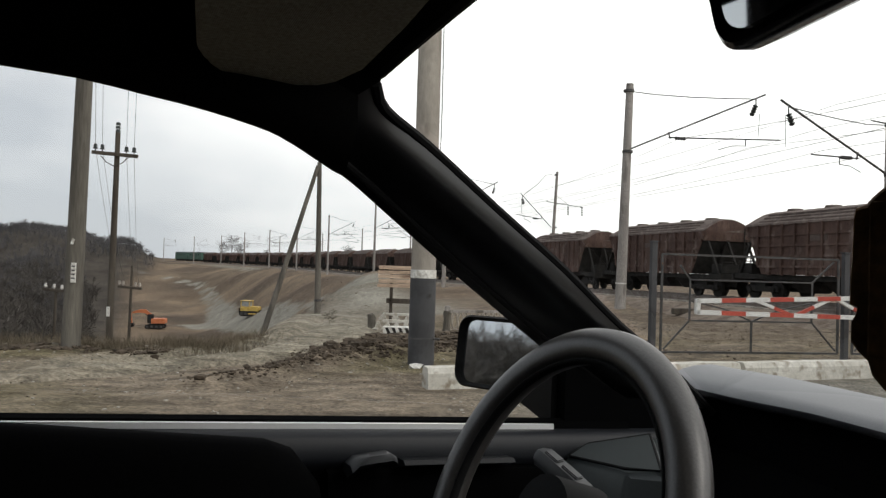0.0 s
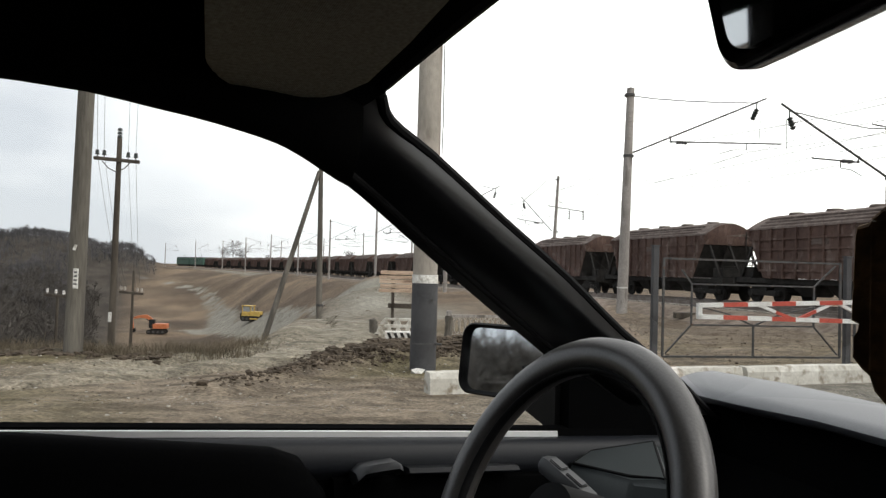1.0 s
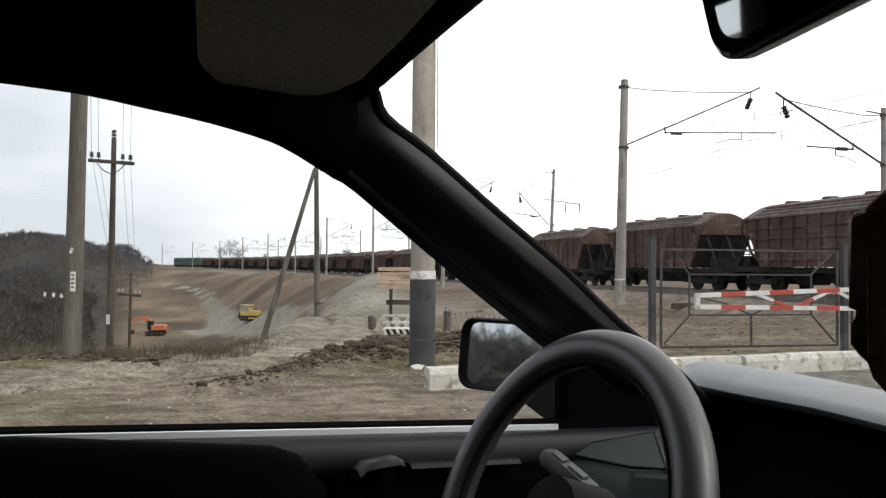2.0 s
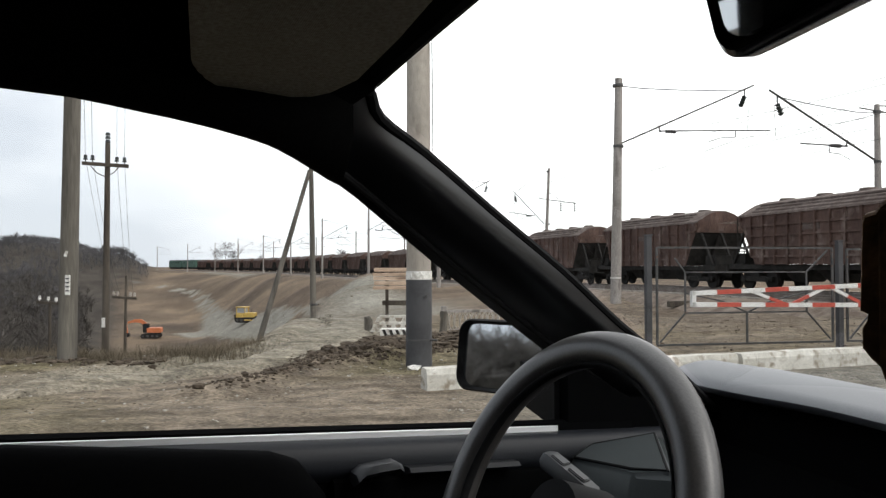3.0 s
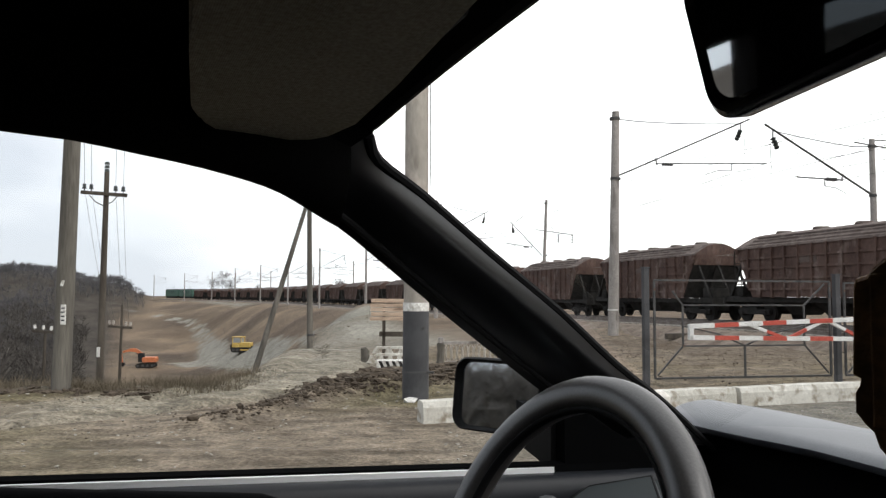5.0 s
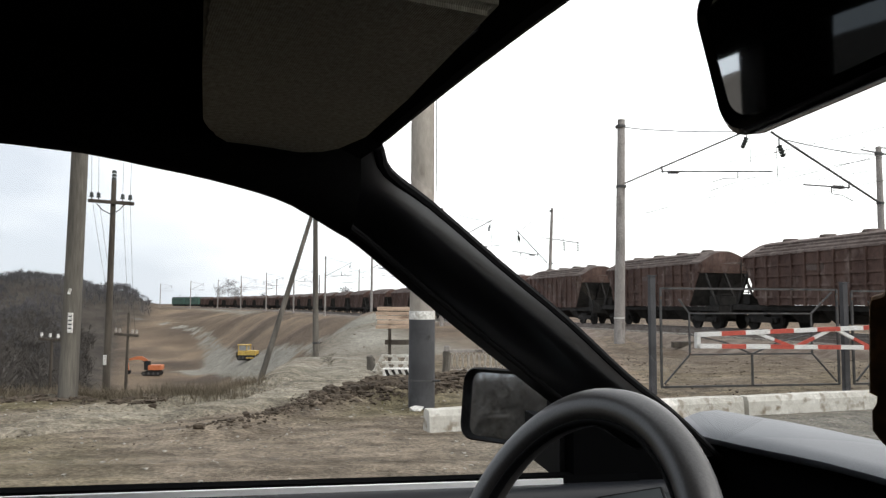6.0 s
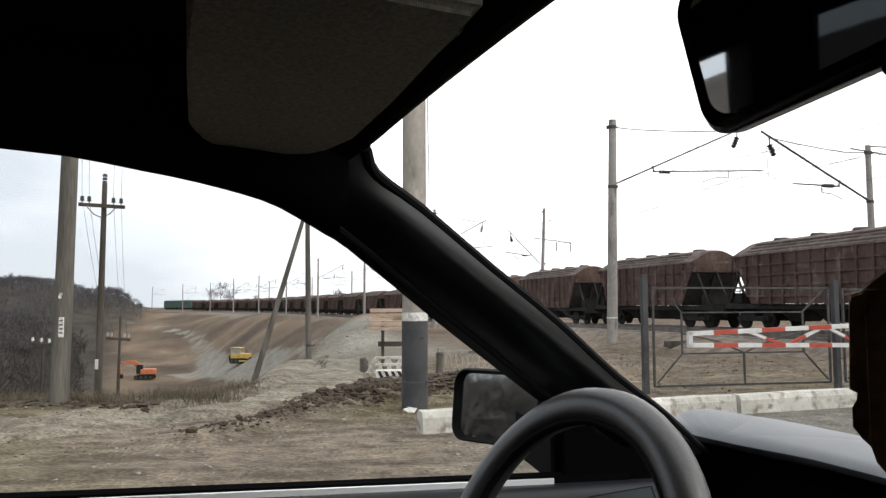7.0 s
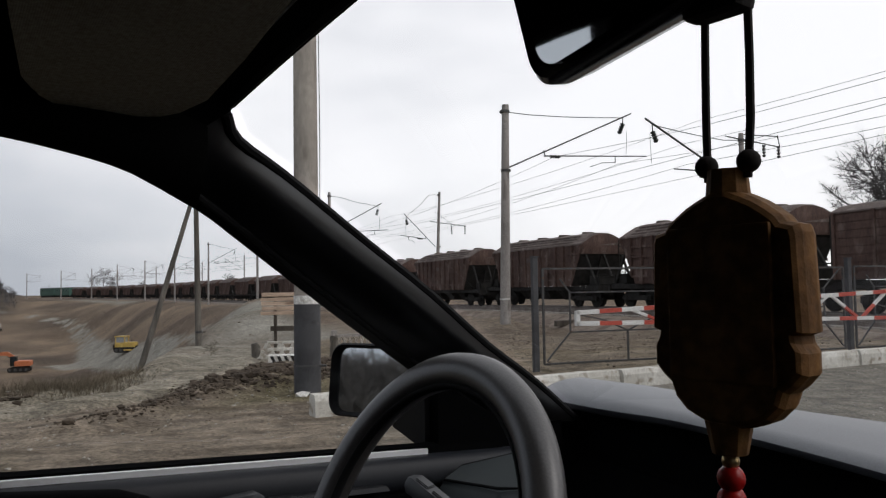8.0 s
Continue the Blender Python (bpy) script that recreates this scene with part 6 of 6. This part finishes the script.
# windscreen
bm = B()
rows = []
for k, p in enumerate(WSC):
    t = k / (len(WSC) - 1)
    row = []
    for j in range(15):
        q = 1 - 2 * j / 14
        c = 1 - q * q
        row.append((p[0] + (0.045 + 0.13 * t) * c + 0.008, MID + (p[1] - MID) * q, p[2] + 0.074 * (1 - t) * c + 0.006))
    rows.append(row)
vs = [[bm.verts.new(p) for p in row] for row in rows]
for a, b in zip(vs, vs[1:]):
    for j in range(14):
        bm.faces.new((a[j], a[j + 1], b[j + 1], b[j]))
ws = part("windscreen", bm, M_GLASS, car, "clear curved windscreen glass", smooth=True)
ws.visible_shadow = False

# dashboard
def lip(v):
    """How far ahead the dashboard's rear edge lies."""
    return float(np.interp(v, [0.2, 0.387, 0.473, 0.58, 0.67, 0.765, 0.91, 0.99, 1.06], [0.806, 0.850, 0.879, 0.909, 0.926, 0.945, 0.970, 0.978, 0.985]))


bm = B()
rings, under = [], []
for k in range(29):
    v = 1.085 - 1.615 * k / 28
    e = lip(v)
    rise = 0.008 + 0.004 * float(smooth(-v, -1.06, -0.86))
    under.append([(0.78, v, 0.45), (0.80, v, 0.72), (e + 0.02, v, 0.90), (e + 0.035, v, 0.986), (1.2, v, 0.985), (1.2, v, 0.45)])
    up_ = 0.009 * float(smooth(-v, -0.95, -0.70))
    rings.append([(e + 0.03, v, 0.975 + up_), (e + 0.008, v, 0.982 + up_), (e, v, 0.992 + up_), (e + 0.006, v, 0.999 + rise * 0.3 + up_ * 0.7), (e + 0.02, v, 1.005 + rise * 0.4 + up_ * 0.4),
                  (e + 0.042, v, 1.010 + rise * 0.6), (e + 0.07, v, 1.014 + rise * 0.7), (e + 0.11, v, 1.015 + rise * 0.7), (1.14, v, 1.003), (1.21, v, 0.987)])
loft(bm, rings)
dash = part("dashboard", bm, M_DASH, car, "grey vinyl dashboard top", smooth=True)
# face below the lip: near-black colour holds the shade under the dashboard top
bm = B()
loft(bm, under)
part("dashboard_face", bm, M_FABRIC, dash, "lower dashboard coloured near black for shade")
# steering wheel and column
WHEEL = Matrix.Translation((0.405, 0.60, 0.960)) @ Matrix.Rotation(radians(24.4), 4, "Y")
# in the wheel's own frame: y to the left, z up along its plane, x along the column


def ring_tube(r_big, r_x, r_r, shift=0.0, n=72, seg=12):
    bm2 = B()
    rings = []
    for k in range(n):
        a = k * math.tau / n
        ring = []
        for j in range(seg):
            b = j * math.tau / seg
            rr = r_big + r_r * math.cos(b)
            ring.append(WHEEL @ Vector((shift + r_x * math.sin(b), rr * math.cos(a), rr * math.sin(a))))
        rings.append(ring)
    rings.append(rings[0])
    loft(bm2, rings, caps=False)
    bmesh.ops.remove_doubles(bm2, verts=bm2.verts[:], dist=1e-5)
    return bm2


rim = part("steering_wheel", ring_tube(0.1720, 0.0170, 0.0188), M_LEATHER, car, "worn black leather steering wheel", smooth=True)
part("rim_seam", ring_tube(0.1545, 0.0050, 0.0035, -0.005), M_BLACK, rim, smooth=True)
bm = B()
for a in (200, 340, 270):
    ca, sa = math.cos(radians(a)), math.sin(radians(a))
    pts = [WHEEL @ Vector((0.03 * (1 - t), 0.165 * t * ca, 0.165 * t * sa)) for t in (0.25, 0.6, 1.0)]
    tube(bm, pts, 0.014, 8)
part("spoke", bm, M_BLACK, rim, smooth=True)
bm = B()
rod(bm, WHEEL @ Vector((-0.005, 0, 0)), WHEEL @ Vector((0.05, 0, 0)), 0.040, 0.045, 24)
part("hub", bm, M_BLACK, rim, smooth=True)
bm = B()
loft(bm, [[(u, 0.60 + a * s, w0 + b * s) for a, b in ((-0.06, -0.05), (0.06, -0.05), (0.085, -0.01), (0.065, 0.042), (-0.065, 0.042), (-0.085, -0.01))] for u, w0, s in ((0.45, 0.905, 0.6), (0.47, 0.895, 0.7), (0.60, 0.83, 0.75), (0.82, 0.74, 0.75))])
column = part("column_shroud", bm, M_BLACK, car, "black plastic steering column cover")
bm = B()
p0, p1 = Vector((0.565, 0.650, 0.900)), Vector((0.520, 0.785, 0.968))
d = (p1 - p0).normalized()
side = d.cross(Vector((0, 0, 1))).normalized()
up = side.cross(d)
loft(bm, [[p0.lerp(p1, t) + side * (a * k * 1.0) + up * (b * k * 1.3) for a, b in ((-0.011, -0.006), (0.011, -0.006), (0.013, 0.0), (0.009, 0.007), (-0.009, 0.007), (-0.013, 0.0))] for t, k in ((0, 0.6), (0.3, 0.7), (0.5, 0.75), (0.52, 1.0), (0.95, 1.1), (1.0, 0.7))])
stalk = part("indicator_stalk", bm, M_STALK, column, "grey indicator stalk", smooth=True)
for t0, t1, k in ((0.60, 0.76, 0.008), (0.80, 0.93, 0.009)):
    bm = B()
    loft(bm, [[p0.lerp(p1, t) + side * (a * k) + up * b for a, b in ((-1, 0.004), (1, 0.004), (0.8, 0.0125), (-0.8, 0.0125))] for t in (t0, t1)])
    bmesh.ops.bevel(bm, geom=bm.edges[:], offset=0.0012, segments=2, affect="EDGES")
    part("stalk_switch", bm, M_STALK, stalk, smooth=True)
bm = B()
for t in (0.40, 0.45, 0.50):
    loft(bm, [[p0.lerp(p1, q) + side * (a * 0.0075) + up * b for a, b in ((-1, 0.0), (1, 0.0), (0.8, 0.0072), (-0.8, 0.0072))] for q in (t, t + 0.015)])
part("stalk_ring", bm, M_BLACK, stalk)


def level(pts):
    """The same outline laid into one plane."""
    p = np.array(pts)
    k, *_ = np.linalg.lstsq(np.c_[p[:, :2], np.ones(len(p))], p[:, 2], rcond=None)
    return [(float(u), float(v), float(k[0] * u + k[1] * v + k[2])) for u, v, _ in pts]


bm = B()
top = [(0.658, 0.937, 0.920), (0.693, 0.932, 0.936), (0.732, 0.819, 0.971), (0.655, 0.704, 0.958), (0.65, 0.778, 0.921)]
low = [(0.649, 0.913, 0.877), (0.70, 0.925, 0.85), (0.74, 0.81, 0.85), (0.66, 0.69, 0.89), (0.64, 0.777, 0.887)]
loft(bm, [low, level(top)])
bmesh.ops.bevel(bm, geom=bm.edges[:], offset=0.007, segments=3, affect="EDGES")
pod = part("switch_pod", bm, M_POD, car, "grey plastic switch pod behind the wheel", smooth=True)
flat = level(top)
lid = [mixp(p, tuple(sum(q[k] for q in flat) / 5 for k in range(3)), 0.16) for p in flat]
lid = [vec(p, (0, 0, 0.0012)) for p in lid]
bm = B()
loft(bm, [[vec(p, (0, 0, -0.01)) for p in lid], [vec(p, (0, 0, 0.0015)) for p in lid]])
part("pod_lid", bm, M_POD, pod)
bm = B()
tube(bm, lid + lid[:1], 0.0022, 6)
part("lid_gap", bm, M_BLACK, pod)

# inner mirror
bm = B()


def rounded(v0, v1, w0, w1, r, n=6):
    out = []
    for cv, cw, a0 in ((v1 - r, w1 - r, 0), (v0 + r, w1 - r, 90), (v0 + r, w0 + r, 180), (v1 - r, w0 + r, 270)):
        for k in range(n + 1):
            a = radians(a0 + 90 * k / n)
            out.append((cv + r * math.cos(a), cw + r * math.sin(a)))
    return out


def inset_ring(ring, c, k):
    return [(c[0] + (v - c[0]) * k[0], c[1] + (w - c[1]) * k[1]) for v, w in ring]


TILT = pose(0.273, 0.1648, 1.3498, -5, -11.5, -7)
base = rounded(-0.128, 0.124, -0.040, 0.041, 0.016)
loft(bm, [[TILT @ Vector((x, v, w)) for v, w in inset_ring(base, (0, 0), k)] for x, k in ((0.0, (0.92, 0.79)), (-0.004, (0.93, 0.82)), (-0.006, (0.965, 0.91)), (-0.002, (0.995, 0.985)), (0.008, (1, 1)), (0.022, (0.97, 0.92)), (0.036, (0.8, 0.6)))])
inner = part("inner_mirror", bm, M_GLOSS, car, "black framed rear-view mirror", smooth=True)
bm = B()
bm.faces.new([bm.verts.new(TILT @ Vector((-0.0045, v, w))) for v, w in inset_ring(base, (0, 0), (0.915, 0.78))])
part("mirror_glass", bm, M_MIRROR, inner)
bm = B()
rod(bm, (0.295, 0.17, 1.37), (0.37, 0.19, 1.46), 0.012, seg=10)
part("mirror_stem", bm, M_BLACK, inner)

# door mirror
FACE = Matrix.Translation((0.668, 1.150, 1.042)) @ Matrix.Rotation(radians(25), 4, "Z") @ Matrix.Rotation(radians(7), 4, "Y")
bm = B()
base = rounded(-0.098, 0.085, -0.063, 0.063, 0.026)
loft(bm, [[FACE @ Vector((x, v, w + 0.10 * (v + 0.0) * 0.0)) for v, w in inset_ring(base, (0, 0), k)] for x, k in ((0.012, (0.86, 0.86)), (0.0, (0.88, 0.88)), (-0.012, (0.95, 0.95)), (-0.006, (1.0, 1.0)), (0.03, (1.02, 1.03)), (0.065, (0.92, 0.9)), (0.085, (0.7, 0.65)))])
outer = part("door_mirror", bm, M_BLACK, car, "black door mirror housing", smooth=True)
bm = B()
bm.faces.new([bm.verts.new(FACE @ Vector((0.002, v, w))) for v, w in inset_ring(base, (0, 0), (0.87, 0.87))])
part("mirror_glass", bm, M_MIRROR, outer, "slightly dusty mirror glass")
bm = B()
loft(bm, [[(0.70 + k, 1.10, 1.02 + z) for k, z in ((-0.02, -0.05), (0.06, -0.05), (0.06, 0.02), (-0.02, 0.02))], [(0.70 + k, 0.985, 1.0 + z) for k, z in ((-0.03, -0.05), (0.10, -0.05), (0.08, 0.03), (-0.03, 0.03))]])
part("mirror_arm", bm, M_BLACK, outer)
bm = B()
loft(bm, [[(0.680, v, sill(0.68) - 0.01), (0.680, v, 1.052), (0.80, v, 0.99), (0.93, v, 0.985), (0.93, v, 0.93)] for v in (0.962, 1.0)])
part("mirror_sail", bm, M_FABRIC, car, "black triangular trim at the door mirror")

# lower body, rear and bonnet, which close the cabin
def panel(name, c, s, material=M_PAINT, bevel=0.0, label=""):
    bm2 = B()
    box(bm2, c, s, bevel=bevel)
    return part(name, bm2, material, car, label)


panel("floor_pan", (-0.2, MID, 0.28), (2.9, 1.55, 0.08), M_FABRIC)
panel("firewall", (1.22, MID, 0.62), (0.06, 1.5, 0.62), M_BLACK)
panel("rear_panel", (-1.62, MID, 0.64), (0.08, 1.5, 0.8), M_FABRIC)
for sign in (1, -1):
    v = MID + sign * 0.76
    panel("rear_door", (-1.12, v, 0.66), (0.98, 0.10, 0.72), M_FABRIC)
    bm = B()
    a, b = (-0.185, MID + sign * 0.73, 0.98), (-0.205, MID + sign * 0.55, 1.42)
    beam(bm, a, b, 0.11, 0.05, up=(0, 1, 0))
    part("door_pillar", bm, M_LINING, car)
    bm = B()
    beam(bm, (-1.62, MID + sign * 0.72, 1.0), (-1.42, MID + sign * 0.55, 1.42), 0.16, 0.06, up=(0, 1, 0))
    part("rear_pillar", bm, M_LINING, car)
for sign in (1, -1):
    bm = B()
    bm.faces.new([bm.verts.new(p) for p in ((-0.27, MID + sign * 0.73, 1.0), (-1.6, MID + sign * 0.73, 1.0), (-1.45, MID + sign * 0.56, 1.41), (-0.28, MID + sign * 0.55, 1.41))])
    part("rear_side_glass", bm, M_SMOKE if sign > 0 else M_TINT, car, "dark tinted rear side glass")
bm = B()
bm.faces.new([bm.verts.new(p) for p in ((-1.66, MID - 0.68, 1.0), (-1.66, MID + 0.68, 1.0), (-1.5, MID + 0.55, 1.43), (-1.5, MID - 0.55, 1.43))])
part("rear_glass", bm, M_TINT, car, "dark tinted rear glass")
bm = B()
loft(bm, [[(u, MID + s * 0.72, w) for s, w in ((-1, w0 - 0.06), (-1, w0), (-0.6, w0 + 0.02), (0.6, w0 + 0.02), (1, w0), (1, w0 - 0.06))] for u, w0 in ((1.2, 0.90), (1.6, 0.85), (2.05, 0.78), (2.12, 0.70))])
part("bonnet", bm, M_PAINT, car, smooth=True)
bm = B()
box(bm, (-0.32, 0.62, 0.78), (0.12, 0.46, 0.62), Matrix.Rotation(radians(-14), 4, "Y"), bevel=0.04)
seat = part("driver_seat", bm, M_FABRIC, car, "dark cloth driver's seat", smooth=True)
bm = B()
box(bm, (-0.44, 0.62, 1.20), (0.09, 0.26, 0.19), Matrix.Rotation(radians(-14), 4, "Y"), bevel=0.035)
part("headrest", bm, M_FABRIC, seat, smooth=True)
bm = B()
box(bm, (-0.06, 0.62, 0.50), (0.5, 0.48, 0.16), bevel=0.05)
part("cushion", bm, M_FABRIC, seat, smooth=True)
bm = B()
box(bm, (-1.42, MID, 0.82), (0.16, 1.25, 0.6), Matrix.Rotation(radians(-18), 4, "Y"), bevel=0.05)
part("rear_bench", bm, M_FABRIC, car, smooth=True)
for sx in (-1.2, 1.5):
    for sign in (1, -1):
        bm = B()
        v = MID + sign * 0.70
        rod(bm, (sx, v - 0.09, 0.30), (sx, v + 0.09, 0.30), 0.30, seg=28)
        wheel = part("road_wheel", bm, M_UNDER, car)

# ---- hanging ornament ----
def ornament():
    # on the car's axes, hung from the inner mirror
    m = pose(0, 0, 0, 0, 0, 26) @ pose(0.300, 0.1738, 1.1893, 0, 0, 3)
    ob = thing("hanging_ornament", "carved dark wooden plaque with cords and beads hanging from the mirror", "ornament", m=m)
    half = [(0.005, 0.0560), (0.012, 0.0530), (0.018, 0.0500), (0.024, 0.0460), (0.029, 0.0420), (0.031, 0.0390), (0.037, 0.0375), (0.038, 0.034), (0.0395, -0.010), (0.0355, -0.0115), (0.0360, -0.0150), (0.0385, -0.0190), (0.0385, -0.0285), (0.034, -0.0335), (0.0295, -0.0370), (0.0270, -0.0440), (0.021, -0.0500), (0.013, -0.0535), (0.006, -0.0550)]
    ring = [(a, b) for a, b in half] + [(-a, b) for a, b in half[::-1] if a > 0]
    bm = B()
    loft(bm, [[(x, a * k * 0.85, b * k * 0.85) for a, b in ring] for x, k in ((-0.009, 0.93), (-0.0075, 0.97), (-0.004, 1.0), (0.004, 1.0), (0.0075, 0.97), (0.009, 0.93))])
    plate = part("plaque", bm, M_ICON, ob)
    bm = B()
    box(bm, (-0.0095, 0, 0.002), (0.003, 0.046, 0.062), bevel=0.0012)
    part("raised_panel", bm, M_ICON, plate)
    for sgn in (-1, 1):
        bm = B()
        tube(bm, [(0.0, -0.002 + sgn * 0.0095, 0.136), (0.0, -0.0015 + sgn * 0.0100, 0.10), (0, -0.001 + sgn * 0.0100, 0.075), (0, 0.000 + sgn * 0.009, 0.052)], 0.0017, 6)
        part("cord", bm, M_CORD, ob)
        bm = B()
        bmesh.ops.create_uvsphere(bm, u_segments=12, v_segments=8, radius=0.0048, matrix=pose(0, 0.000 + sgn * 0.0095, 0.0585))
        part("knot", bm, M_CORD, ob, smooth=True)
    bm = B()
    box(bm, (-0.006, -0.002, 0.127), (0.016, 0.027, 0.020), bevel=0.005)
    part("loop_knot", bm, M_CORD, ob)
    bm = B()
    rod(bm, (0, 0.000, 0.043), (0, 0.000, 0.0560), 0.009, 0.0078, 10)
    part("upper_knot", bm, M_ICON, ob)
    bm = B()
    rod(bm, (0, 0.003, -0.045), (0, 0.003, -0.058), 0.0095, 0.007, 10)
    part("lower_knot", bm, M_ICON, ob)
    for dz, r, mt, nm in ((-0.061, 0.0036, M_GOLD, "gold_bead"), (-0.068, 0.0056, M_REDBEAD, "red_bead"), (-0.0765, 0.0058, M_REDBEAD, "red_bead"), (-0.0835, 0.0042, M_GOLD, "gold_bead")):
        bm = B()
        bmesh.ops.create_uvsphere(bm, u_segments=14, v_segments=10, radius=r, matrix=pose(0, 0.003, dz))
        part(nm, bm, mt, ob, smooth=True)
    bm = B()
    for k in range(9):
        rod(bm, (0.001 * math.cos(k), 0.003 + 0.001 * math.sin(k), -0.088), (0.004 * math.cos(k * 0.7), 0.003 + 0.004 * math.sin(k * 0.7), -0.135), 0.0007, seg=4)
    part("tassel", bm, M_REDBEAD, ob)


ornament()
